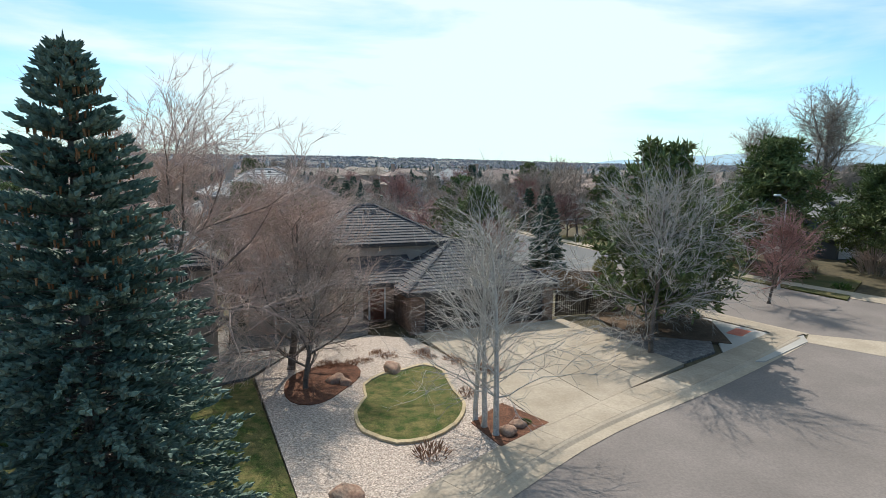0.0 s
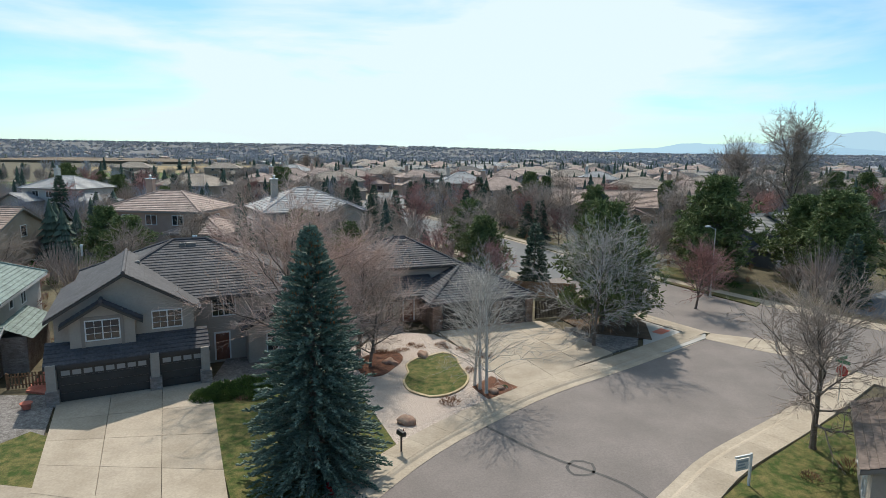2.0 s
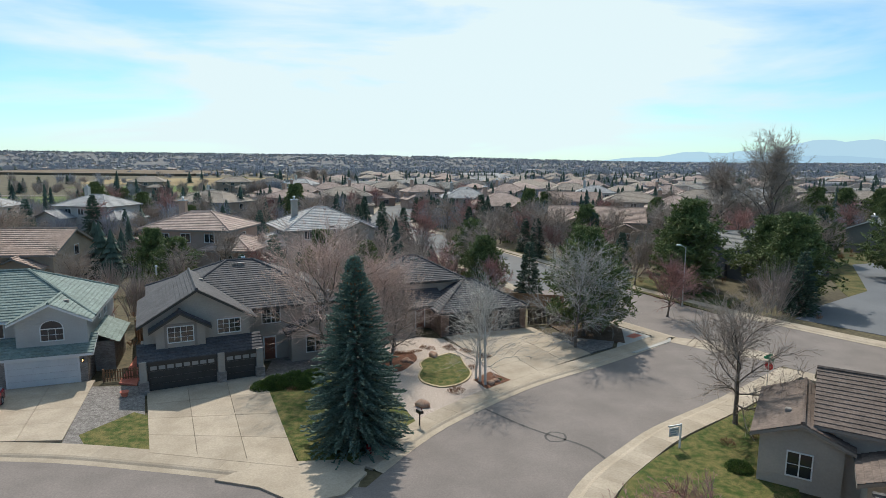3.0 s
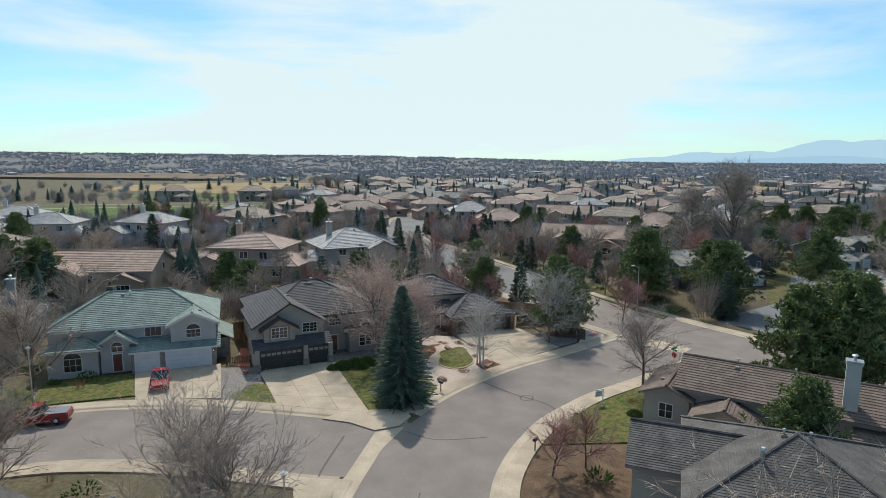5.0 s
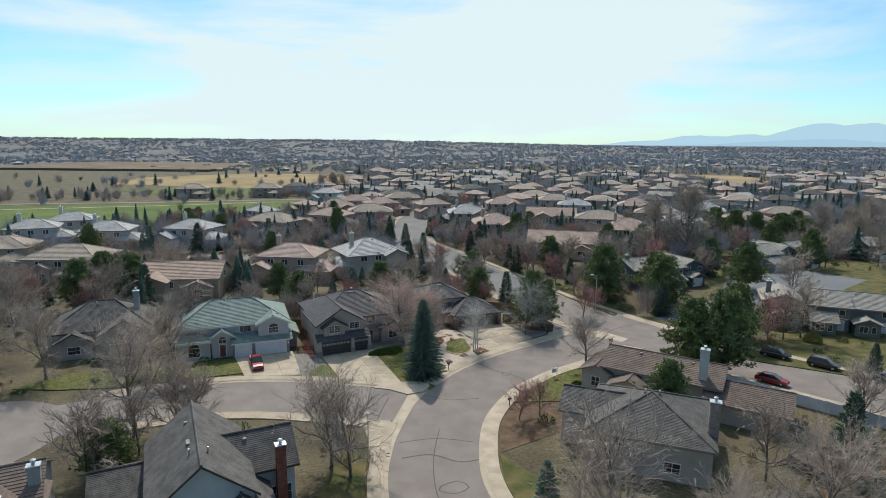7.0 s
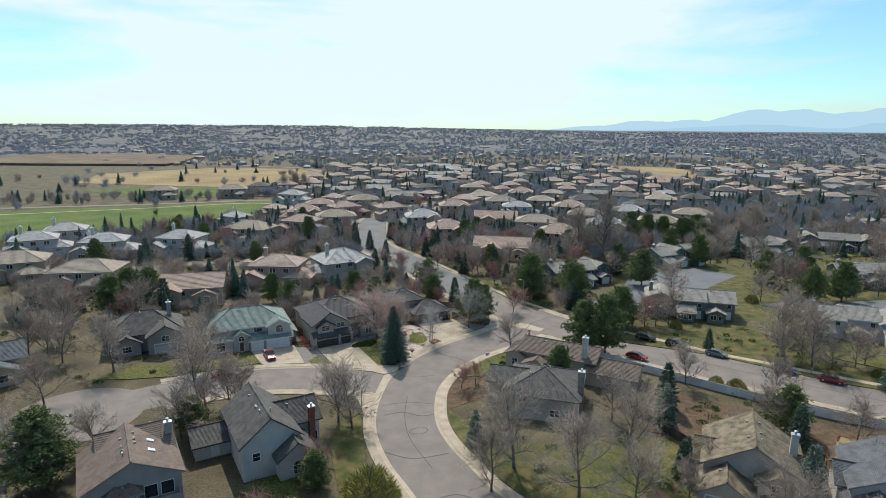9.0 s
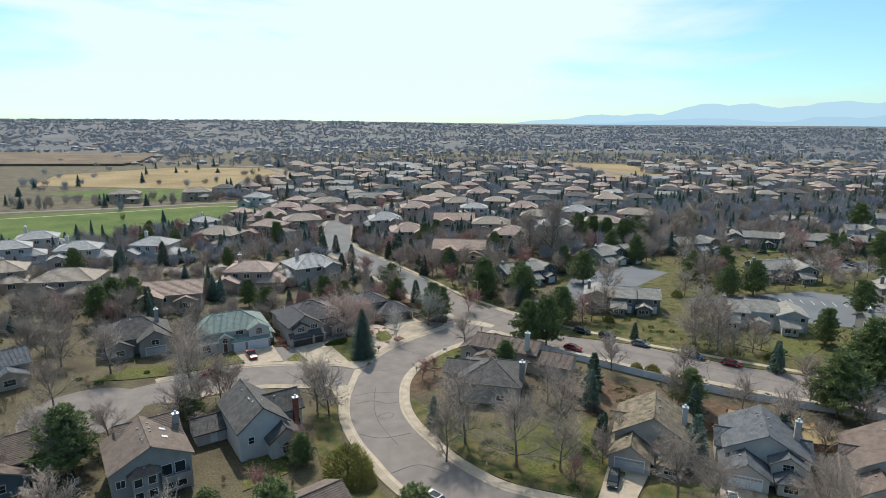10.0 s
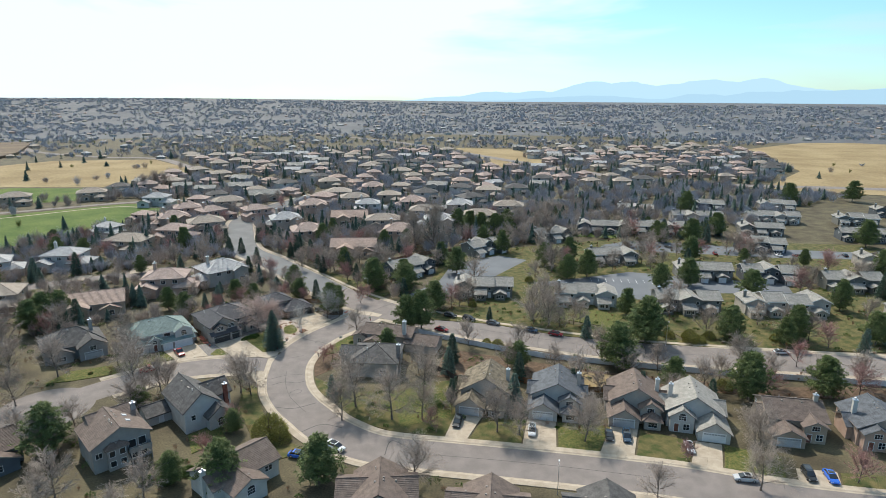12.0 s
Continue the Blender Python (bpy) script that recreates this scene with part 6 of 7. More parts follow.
def suburban(v):
    """A two-storey tile-roofed house kept as a pattern for copies."""
    wall = (W_BEIGE, W_PINK, W_GREIGE, W_BEIGE, W_TAN, W_LIGHT, W_PINK, W_GREY)[v]
    roof = (R_TAN, R_PINK, R_LGREY, R_RED, R_TAN, R_LGREY, R_PINK, R_CONDO)[v]
    k = v % 4
    if k == 0:
        bl = [("hip", -8, 8, 0, 11, 0, 5.4, 0.42), ("hip", 1.5, 8.5, -4, 4, 0, 2.9, 0.42), ("gy", -5, -1, -1.5, 4, 0, 3.6, 0.42)]
    elif k == 1:
        bl = [("hip", -7, 6, 1, 11, 0, 5.6, 0.42), ("gy", -8.5, -2, -3, 5, 0, 3.2, 0.42), ("hip", 3, 10, -1, 8, 0, 3.0, 0.42)]
    elif k == 2:
        bl = [("hip", -6.5, 7.5, 0, 12, 0, 5.2, 0.46), ("gy", 2, 7, -1.5, 5, 0, 5.0, 0.46), ("hip", -10, -4, 1, 9, 0, 2.9, 0.42)]
    else:
        bl = [("gx", -9, 9, 0, 11, 0, 4.4, 0.42), ("gy", -6, 0, -2.5, 5, 0, 4.2, 0.42), ("gy", 3, 8, -1.5, 5, 0, 3.0, 0.42)]
    ob = house(0, 0, 0, ("beige stucco house with a tan tile roof", "rosy stucco house with a pink tile roof", "greige house with a pale grey tile roof", "beige house with a red-brown tile roof",
                         "taupe house with a tan tile roof", "pale house with a grey tile roof", "rosy house with a pink tile roof", "grey house with a warm grey roof")[v], bl, wall, roof, M_TRIM_T, "northern houses", 0.5, vents=1, seed=60 + v)
    m = bl[0]
    for u in (0.25, 0.5, 0.78):
        window(ob, on_wall("f", m[1:5], m[1] + (m[2] - m[1]) * u, 3.6 if k != 3 else 2.4), 1.4, 1.2, 2, 1, arch=(u == 0.5 and k == 2))
    for b in bl[1:]:
        window(ob, on_wall("f", b[1:5], (b[1] + b[2]) / 2, 0.9), 1.8, 1.4, 3, 1)
    window(ob, on_wall("r", m[1:5], 6, 3.4), 1.1, 1.2, 1, 1)
    window(ob, on_wall("l", m[1:5], 6, 3.4), 1.1, 1.2, 1, 1)
    if k in (1, 2):
        chimney(ob, m[1] + 3, 7, 4, 9.2, wall)
    return ob


def suburban_far(v):
    """A plainer pattern for houses far off: walls, roof, a few windows."""
    wall = (W_BEIGE, W_PINK, W_GREIGE, W_LIGHT, W_TAN, W_GREY)[v]
    roof = (R_TAN, R_PINK, R_LGREY, R_GREY, R_RED, R_CONDO)[v]
    k = v % 3
    bl = ([("hip", -8, 8, 0, 11, 0, 5.4, 0.42), ("hip", 1.5, 8.5, -4, 4, 0, 2.9, 0.42)], [("hip", -7, 6, 1, 11, 0, 5.6, 0.42), ("gy", -8.5, -2, -3, 5, 0, 3.2, 0.42), ("hip", 3, 10, -1, 8, 0, 3.0, 0.42)],
          [("gx", -8, 8, 0, 10, 0, 4.8, 0.42), ("gy", -5, 1, -2.5, 5, 0, 4.6, 0.42)])[k]
    ob = thing("house", pose(0, 0, 0), ("distant beige house under a tan roof", "distant rosy house under a pink roof", "distant greige house under a pale roof", "distant pale house under a grey roof", "distant taupe house under a red-brown roof", "distant grey house under a grey roof")[v], "house", "northern houses")
    w, r = Geo(), Geo()
    for kind, x0, x1, y0, y1, z0, h, sl in bl:
        g = wall_block(kind, x0, x1, y0, y1, z0, h, sl)
        w.add(g.v, g.f)
        for g in make_roof(kind, x0, x1, y0, y1, h, sl, 0.55, 1.2)[:2]:
            r.add(g.v, g.f)
    part("wall", w, wall, ob)
    part("roof", r, roof, ob)
    m = bl[0]
    for u in (0.3,):
        place_part(part("window", Geo().box(-0.9, 0.9, -0.06, 0.02, 0, 1.3), M_PANE, ob), on_wall("f", m[1:5], m[1] + (m[2] - m[1]) * u, 3.5 if k != 2 else 2.8))
    place_part(part("window", Geo().box(-1.1, 1.1, -0.06, 0.02, 0, 1.3), M_PANE, ob), on_wall("f", bl[1][1:5], (bl[1][1] + bl[1][2]) / 2, 1.0))
    return ob


PROTO_FAR = {}


def far_house(v, x, y, yaw, scale, z):
    USED.append((x, y))
    if v not in PROTO_FAR:
        PROTO_FAR[v] = suburban_far(v)
        PROTO_FAR[v].matrix_basis = pose(x, y, z, 0, 0, yaw) @ Matrix.Scale(scale, 4)
        return
    ob = copy_thing(PROTO_FAR[v], pose(x, y, z, 0, 0, yaw))
    ob.scale = (scale,) * 3


USED = []


def northern(v, x, y, yaw, scale=1.0, z=0.0):
    USED.append((x, y))
    if v not in PROTO:
        PROTO[v] = suburban(v)
        PROTO[v].matrix_basis = pose(x, y, z, 0, 0, yaw) @ Matrix.Scale(scale, 4)
        PROTO[v].scale = (scale,) * 3
        return PROTO[v]
    ob = copy_thing(PROTO[v], pose(x, y, z, 0, 0, yaw))
    ob.scale = (scale,) * 3
    return ob


PROTO = {}
for v, x, y, yaw in ((3, -69, 57.5, 8), (0, -106, 74, 3), (1, -47, 77.5, -6), (2, -23.5, 86, 28), (5, -97, 129, -12), (5, -122, 123, 12), (0, -76, 154, -22), (1, -56, 172, -22),
                     (3, 34, 114, -15), (6, 62, 138, -20), (2, 6, 188, 5), (3, 44, 190, -10), (7, -4, 292, 0), (5, -80, 290, -15), (0, -176, 322, 10), (6, 93, 226, -15), (4, -28, 262, 10), (6, 80, 303, -10), (4, 121, 166, -20), (2, 92, 160, -15),
                     (0, -128, 330, 10), (5, -150, 128, 25), (0, -135, 88, 20), (5, -150, 150, 20), (6, 16, 152, 5), (4, 60, 168, -15), (1, -8, 222, 20), (6, 26, 232, 0), (0, 92, 190, -20), (5, 62, 222, -10), (4, -38, 190, 10), (6, -58, 212, 15), (1, -34, 226, 30), (2, 120, 205, -20), (4, 150, 190, -25), (0, 58, 252, 0), (1, -52, 240, 10)):
    northern(v, x, y, yaw, 1.22)

# ---------------- rest of the suburb ----------------
def in_ring(x, y, ring):
    c = False
    for (x0, y0), (x1, y1) in zip(ring, ring[1:] + ring[:1]):
        if (y0 > y) != (y1 > y) and x < (x1 - x0) * (y - y0) / (y1 - y0) + x0:
            c = not c
    return c


OPEN_LAND = [[(-138, 184), (-104, 206), (-72, 258), (-40, 300), (-60, 320), (-104, 330), (-120, 372), (-122, 400), (-70, 510), (-130, 660), (-300, 690), (-310, 760), (-360, 960), (-700, 1000), (-700, 100), (-220, 130)],
             [(235, 430), (285, 700), (365, 660), (325, 470)], [(400, 235), (550, 335), (700, 570), (900, 680), (1600, 600), (1200, 150), (700, 20), (440, 175)]]


def free(x, y, gap):
    if any(in_ring(x, y, r) for r in OPEN_LAND):
        return False
    if any(math.hypot(x - a, y - b) < gap for a, b in USED):
        return False
    return min(near_line(x, y, ROAD_C[::2]) - 16, near_line(x, y, ROAD_D) - 20, near_line(x, y, ROAD_E) - 14) > 0


rng = random.Random(11)
count = 0
for j in range(30):
    y0 = 205 + j * 27
    for i in range(60):
        x0 = -340 + i * 25 + (j % 2) * 12
        x, y = x0 + rng.uniform(-6, 6), y0 + rng.uniform(-8, 8)
        if abs(math.degrees(math.atan2(x + 8, y + 169)) - 14) > 45 or math.hypot(x, y) > 900 or (x > 150 and y < 260) or not free(x, y, 23):
            continue
        if count >= 215:
            break
        if math.hypot(x, y) < 225:
            northern(rng.choice((0, 0, 1, 1, 2, 3, 4, 4, 5, 6, 6, 7)), x, y, rng.uniform(-40, 30), rng.uniform(1.0, 1.15), terrain(x, y))
        else:
            far_house(rng.choice((0, 0, 1, 1, 2, 3, 4, 5)), x, y, rng.uniform(-40, 30), rng.uniform(0.9, 1.2), terrain(x, y))
        count += 1


def far_town():
    """Small houses out to the ridge, joined by roof colour."""
    r = random.Random(5)
    for c, (roof, wall) in enumerate(((R_TAN, W_BEIGE), (R_GREY, W_LIGHT), (R_PINK, W_PINK), (R_LGREY, W_GREY))):
        g, w = Geo(), Geo()
        for _ in range(190):
            a = math.radians(r.uniform(-52, 66))
            d = 620 + 2600 * r.random() ** 1.15
            x, y = d * math.sin(a), d * math.cos(a)
            if any(in_ring(x, y, q) for q in OPEN_LAND) or near_line(x, y, ROAD_D) < 18 or min(math.hypot(x - p, y - q) for p, q in USED) < 22:
                continue
            z = terrain(x, y)
            s = r.uniform(0.6, 0.85)
            W, D, h, rise = 7 * s, 5.5 * s, 4.4 * s, 2.4 * s
            yw = r.uniform(0, 3.14)
            co, si = math.cos(yw), math.sin(yw)
            P = lambda u, v, q: (x + u * co - v * si, y + u * si + v * co, z + q)
            w.add([P(-W, -D, -1), P(W, -D, -1), P(W, D, -1), P(-W, D, -1), P(-W, -D, h), P(W, -D, h), P(W, D, h), P(-W, D, h)], [(0, 1, 5, 4), (1, 2, 6, 5), (2, 3, 7, 6), (3, 0, 4, 7)])
            o = 0.6
            g.add([P(-W - o, -D - o, h - 0.2), P(W + o, -D - o, h - 0.2), P(W + o, D + o, h - 0.2), P(-W - o, D + o, h - 0.2), P(-W + D, 0, h + rise), P(W - D, 0, h + rise)],
                  [(0, 1, 5, 4), (2, 3, 4, 5), (3, 0, 4), (1, 2, 5), (3, 2, 1, 0)])
        ob = tagged(part("distant_houses", g, roof), "distant suburban houses with tile roofs", "houses", kind="stuff")
        part("walls", w, wall, ob)


far_town()

# grey crowns: twig colour pushed towards blue in place of distance haze
M_FARTWIG_HAZE = surface("far_bare_crowns_hazed", (0.29, 0.295, 0.33), (0.42, 0.415, 0.44), big=0.02, small=0.4, grain=0.3, island=0.25)
M_FARTWIG_W = surface("far_warm_crowns", (0.34, 0.28, 0.245), (0.48, 0.405, 0.36), big=0.03, small=0.5, grain=0.3, island=0.25)
M_FARPINE = surface("far_conifers", (0.05, 0.078, 0.058), (0.1, 0.132, 0.095), big=0.05, small=0.6, grain=0.3, island=0.3)
M_FARGREEN = surface("far_budding", (0.14, 0.15, 0.04), (0.2, 0.2, 0.06), big=0.05, small=0.6, grain=0.3, island=0.3)


def brush_tree(g, r, x, y, z, h, w, n, thick):
    """A bare crown as many thin upward rods."""
    for _ in range(n):
        a, q = r.uniform(0, 6.28), math.sqrt(r.random())
        b = Vector((x + w * 0.35 * q * math.cos(a), y + w * 0.35 * q * math.sin(a), z + h * r.uniform(0.02, 0.45)))
        e = Vector((x + w * q * math.cos(a) * r.uniform(0.6, 1.1), y + w * q * math.sin(a) * r.uniform(0.6, 1.1), z + h * (1 - 0.35 * q * q) * r.uniform(0.65, 1.0)))
        d = (e - b).normalized()
        u = d.orthogonal().normalized() * thick
        v = d.cross(u)
        g.add([tuple(b + u), tuple(b - u * 0.5 + v * 0.87), tuple(b - u * 0.5 - v * 0.87), tuple(e)], [(0, 1, 3), (1, 2, 3), (2, 0, 3)])


def cone_tree(g, r, x, y, z, h, w, rows=6, n=7):
    """A conifer as rows of ragged drooping boughs."""
    for k in range(rows):
        t = k / rows
        zz = z + h * (0.08 + 0.9 * t)
        for i in range(n):
            a = 6.28 * (i + r.random()) / n
            L = w * (1 - t) ** 0.8 * r.uniform(0.7, 1.15) + 0.1
            c, s = math.cos(a), math.sin(a)
            hw = L * 0.42
            tip = (x + c * L, y + s * L, zz - h * 0.03)
            top = (x, y, zz + h * 0.17)
            g.add([top, (x + c * L * 0.6 - s * hw, y + s * L * 0.6 + c * hw, zz), tip, (x + c * L * 0.6 + s * hw, y + s * L * 0.6 - c * hw, zz)], [(0, 1, 2), (0, 2, 3)])


def woods():
    r = random.Random(8)
    sets = {k: Geo() for k in ("grey", "warm", "pine", "bud")}
    made = 0
    while made < 29000:
        a = math.radians(r.uniform(-54, 68))
        u = r.random()
        d = 130 + 560 * u ** 0.8 if made < 8000 else 520 + 3100 * u ** 1.1
        x, y = d * math.sin(a) - 5, d * math.cos(a)
        made += 1
        if any(in_ring(x, y, q) for q in OPEN_LAND) and r.random() > 0.02:
            continue
        if near_line(x, y, ROAD_C[::3]) < 11 or near_line(x, y, ROAD_D) < 13 or near_line(x, y, ROAD_E) < 10 or near_line(x, y, ROAD_F) < 8 or math.hypot(x, y) < 100:
            continue
        if d < 900 and min(math.hypot(x - p, y - q) for p, q in USED) < 11.0:
            continue
        if 40 < x < 215 and -60 < y < 112 or (x < 40 and y < 100):
            continue
        if d > 750 and noise.noise(Vector((x / 150, y / 210, 2.0))) < r.uniform(-0.45, 0.05):
            continue
        z = terrain(x, y)
        k = r.random()
        big = 1 + d / 2200
        if k < (0.2 if d < 700 else 0.11):
            cone_tree(sets["pine"], r, x, y, z, r.uniform(5, 11) * (0.8 + 0.2 * big), r.uniform(1.7, 3.0) * big, 7 if d < 700 else 4, 8 if d < 700 else 5)
        elif k < 0.25 and d < 1200:
            brush_tree(sets["bud"], r, x, y, z, r.uniform(4, 7), r.uniform(2, 3.4), 60 if d < 600 else 26, 0.08 if d < 600 else 0.22)
        else:
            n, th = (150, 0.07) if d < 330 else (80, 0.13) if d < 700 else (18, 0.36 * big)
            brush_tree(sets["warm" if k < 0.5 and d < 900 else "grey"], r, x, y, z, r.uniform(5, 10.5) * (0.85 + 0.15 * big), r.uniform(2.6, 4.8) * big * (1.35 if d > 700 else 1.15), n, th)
    for key, mat, name, lab in (("grey", M_FARTWIG_HAZE, "distant_trees", "bare grey winter trees filling the suburb"), ("warm", M_FARTWIG_W, "distant_bare_trees", "bare brown trees between the houses"),
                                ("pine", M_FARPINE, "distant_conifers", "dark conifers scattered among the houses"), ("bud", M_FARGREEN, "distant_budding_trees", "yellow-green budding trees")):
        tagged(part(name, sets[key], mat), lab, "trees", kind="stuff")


woods()


def gardens():
    """Low shrubs and leaf litter scattered over the yards."""
    r = random.Random(14)
    g = {k: Geo() for k in ("dry", "green")}
    spots = USED + [(-20, 26), (0, 44), (-38, 24), (-62, 27), (-88, 8), (-40, -34), (-25, -20), (-13, -54), (9, -70), (27, -80), (47, -88), (20, -15), (30, 3), (44, -39), (61, -47), (77, -55), (92, -63), (108, -73), (124, -83), (141, -91), (80, 37), (107, 17), (142, -5), (173, -20), (54, 72), (94, 94), (142, 105)]
    made = 0
    while made < 3800:
        made += 1
        x, y = r.uniform(-130, 230), r.uniform(-75, 230)
        if on_roads(x, y) or near_line(x, y, ROAD_A) < 8.5 or near_line(x, y, ROAD_B) < 8.5 or near_line(x, y, ROAD_C[::2]) < 9.5 or min(math.hypot(x - p, y - q) for p, q in spots) < 8.5:
            continue
        if (-28 < x < 21 and 5 < y < 40) or (-42 < x < -26 and 5 < y < 24) or (28 < x < 106 and -97 < y < -0.5 * x - 28) or in_ring(x, y, [(41, 38), (47, 51), (76, 90), (104, 97), (120, 84), (100, 50), (150, 54), (205, 20), (196, 4), (120, 20), (70, 45)]) or any(in_ring(x, y, q) for q in OPEN_LAND):
            continue
        k = "green" if r.random() < 0.3 else "dry"
        w, h = r.uniform(0.5, 1.3), r.uniform(0.5, 1.5)
        if k == "dry":
            brush_tree(g[k], r, x, y, 0, h * 1.5, w, 40, 0.02)
        else:
            for _ in range(60):
                a, q = r.uniform(0, 6.28), math.sqrt(r.random())
                p = Vector((x + w * q * math.cos(a), y + w * q * math.sin(a), h * 0.7 * math.sqrt(1 - q * q * 0.9) * r.random()))
                spindle(g[k], p, Vector((math.cos(a) * q, math.sin(a) * q, 0.7)).normalized(), 0.4, 0.09)
    made, extra = 0, {"warm": Geo(), "pine": Geo(), "bud": Geo()}
    while made < 620:
        made += 1
        x, y = r.uniform(-160, 44), r.uniform(40, 235)
        if near_line(x, y, ROAD_C[::2]) < 11 or near_line(x, y, ROAD_F) < 8 or min(math.hypot(x - p, y - q - 6) for p, q in spots) < 11 or any(in_ring(x, y, q) for q in OPEN_LAND) or (y < 62 and -30 < x < 12):
            continue
        k = r.random()
        if k < 0.17:
            cone_tree(extra["pine"], r, x, y, 0, r.uniform(4, 9), r.uniform(1.4, 2.6), 9, 10)
        elif k < 0.24:
            brush_tree(extra["bud"], r, x, y, 0, r.uniform(3.5, 6), r.uniform(1.6, 2.8), 90, 0.05)
        else:
            brush_tree(extra["warm"], r, x, y, 0, r.uniform(4, 9), r.uniform(2, 4), 190, 0.04)
    for i in range(150):
        p = r.choice(ROAD_G)
        x, y = p[0] + r.uniform(-8, 8), p[1] + r.uniform(8, 46)
        if min(math.hypot(x - a, y - b) for a, b in USED) < 13 or near_line(x, y, ROAD_G) < 6:
            continue
        if r.random() < 0.2:
            cone_tree(extra["pine"], r, x, y, 0, r.uniform(6, 10), r.uniform(2, 3), 7, 8)
        else:
            brush_tree(extra["warm"], r, x, y, 0, r.uniform(6, 11), r.uniform(2.5, 4.5), 90, 0.09)
    for key, mat, name, lab in (("warm", M_FARTWIG_W, "garden_bare_trees", "bare brown trees in the northern gardens and by the park"), ("pine", M_FARPINE, "garden_conifers", "dark conifers in the northern gardens"), ("bud", M_FARGREEN, "garden_budding_trees", "yellow-green budding trees in the northern gardens")):
        tagged(part(name, extra[key], mat), lab, "trees", kind="stuff")
    tagged(part("garden_shrubs", g["dry"], M_SHRUB), "dry leafless shrubs in the back gardens", "shrubs", kind="stuff")
    tagged(part("garden_evergreens", g["green"], M_JUNIPER), "low evergreen shrubs in the gardens", "shrubs", kind="stuff")
    for side in (-1, 1):
        line = offset(ROAD_C, side * 11.0)
        for i in range(0, len(line), 4):
            x, y = line[i][0] + r.uniform(-1.5, 1.5), line[i][1] + r.uniform(-1.5, 1.5)
            if 44 < y < 330 and not (side > 0 and y < 66 and x > 30) and near_line(x, y, ROAD_F) > 8 and min(math.hypot(x - p, y - q) for p, q in USED) > 9:
                plant(r.choice(("barelow0", "barelow1", "barelow2", "redlow0", "barelow0", "spruce0", "willow")), x, y, r.uniform(0.65, 0.95), r.uniform(0, 360), group="street trees")
    made = 0
    while made < 290:
        x, y = r.uniform(-130, 240), r.uniform(-70, 200)
        if near_line(x, y, ROAD_A) < 10 or near_line(x, y, ROAD_B) < 10 or near_line(x, y, ROAD_C[::2]) < 10.5 or min(math.hypot(x - p, y - q) for p, q in spots) < 9.5:
            continue
        if (-42 < x < 21 and 5 < y < 42) or (28 < x < 106 and -97 < y < -0.5 * x - 24) or in_ring(x, y, [(41, 38), (47, 51), (76, 90), (104, 97), (120, 84), (100, 50), (150, 54), (205, 20), (196, 4), (120, 20), (70, 45)]) or any(in_ring(x, y, q) for q in OPEN_LAND):
            continue
        if (-30 < x < 12 and y < -5) or (4 < x < 46 and -26 < y < 32):
            continue
        made += 1
        if (-75 < x < 8 and 40 < y < 112 and r.random() < 0.75) or min(math.hypot(x - p, y - q - 5) for p, q in USED) < 12:
            continue
        k = r.random()
        if x < 30 and y < 30:
            k = max(k, 0.35)
        kind = "pine%d" % r.randrange(3) if k < 0.1 else "spruce%d" % r.randrange(2) if k < 0.17 else "redlow%d" % r.randrange(3) if k < 0.3 else "willow" if k < 0.34 else "barelow%d" % r.randrange(3)
        plant(kind, x, y, r.uniform(0.7, 1.1), r.uniform(0, 360), group="garden trees")


gardens()


def mountains():
    """Blue ranges at the edge of sight, flat and self-lit, with the haze put into their colour."""
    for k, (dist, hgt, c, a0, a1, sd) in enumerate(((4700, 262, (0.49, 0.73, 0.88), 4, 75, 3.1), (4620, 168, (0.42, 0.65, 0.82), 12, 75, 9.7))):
        g = Geo()
        n = 160
        for i in range(n + 1):
            a = math.radians(a0 + (a1 - a0) * i / n)
            grow = smooth((math.degrees(a) - a0) / 34)
            e = hgt * grow * (0.55 + 0.38 * noise.noise(Vector((a * 6.0, sd, 0))) + 0.16 * noise.noise(Vector((a * 19, sd, 4))) + 0.05 * noise.noise(Vector((a * 60, sd, 7))))
            x, y = dist * math.sin(a), dist * math.cos(a)
            g.v += [(x, y, -60), (x, y, max(5, e) + 20)]
        g.f = [(2 * i, 2 * i + 2, 2 * i + 3, 2 * i + 1) for i in range(n)]
        m = bpy.data.materials.new("mountain_haze_glow")
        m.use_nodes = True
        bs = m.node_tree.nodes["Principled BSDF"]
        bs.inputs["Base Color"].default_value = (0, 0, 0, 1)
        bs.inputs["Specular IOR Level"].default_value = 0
        # emission alone gives the range its hazy daylight colour
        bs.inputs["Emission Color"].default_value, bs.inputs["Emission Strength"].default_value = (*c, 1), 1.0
        tagged(part("backdrop_%d" % (k + 1), g, m), "blue mountain range on the horizon, haze in its glowing colour", "mountains", kind="structure")


mountains()

# ---------------- plants near the street ----------------
plant("blue_spruce", -7.4, 12.0, 1.07, 40, tall=0.95)
plant("bigbare", -11.6, 27.6, 1.12, 75, "big leafless spreading tree before the taupe house", tall=0.86)
plant("bigbare", -7.8, 30.0, 0.8, 200, "leafless spreading tree with pale tan twigs", tall=0.9)
plant("bare2", -6.5, 27.3, 0.8, 10, "leafless ornamental tree in a mulch bed")
for x, y, s, r in ((-12.2, 34.2, 1.0, 20), (-5.5, 49.5, 0.8, 60)):
    plant("bare%d" % (int(r) % 3), x, y, s, r, "tall leafless tree between two houses")
for x, y, s, r in ((1.5, 23.2, 1.0, 0), (1.9, 22.5, 1.05, 120), (1.2, 23.9, 0.95, 240)):
    plant("aspen", x, y, s, r, group="aspen clump")
plant("greybare", 11.8, 32.9, 1.1, 20)
plant("pine0", 13.6, 37.2, 1.05, 0)
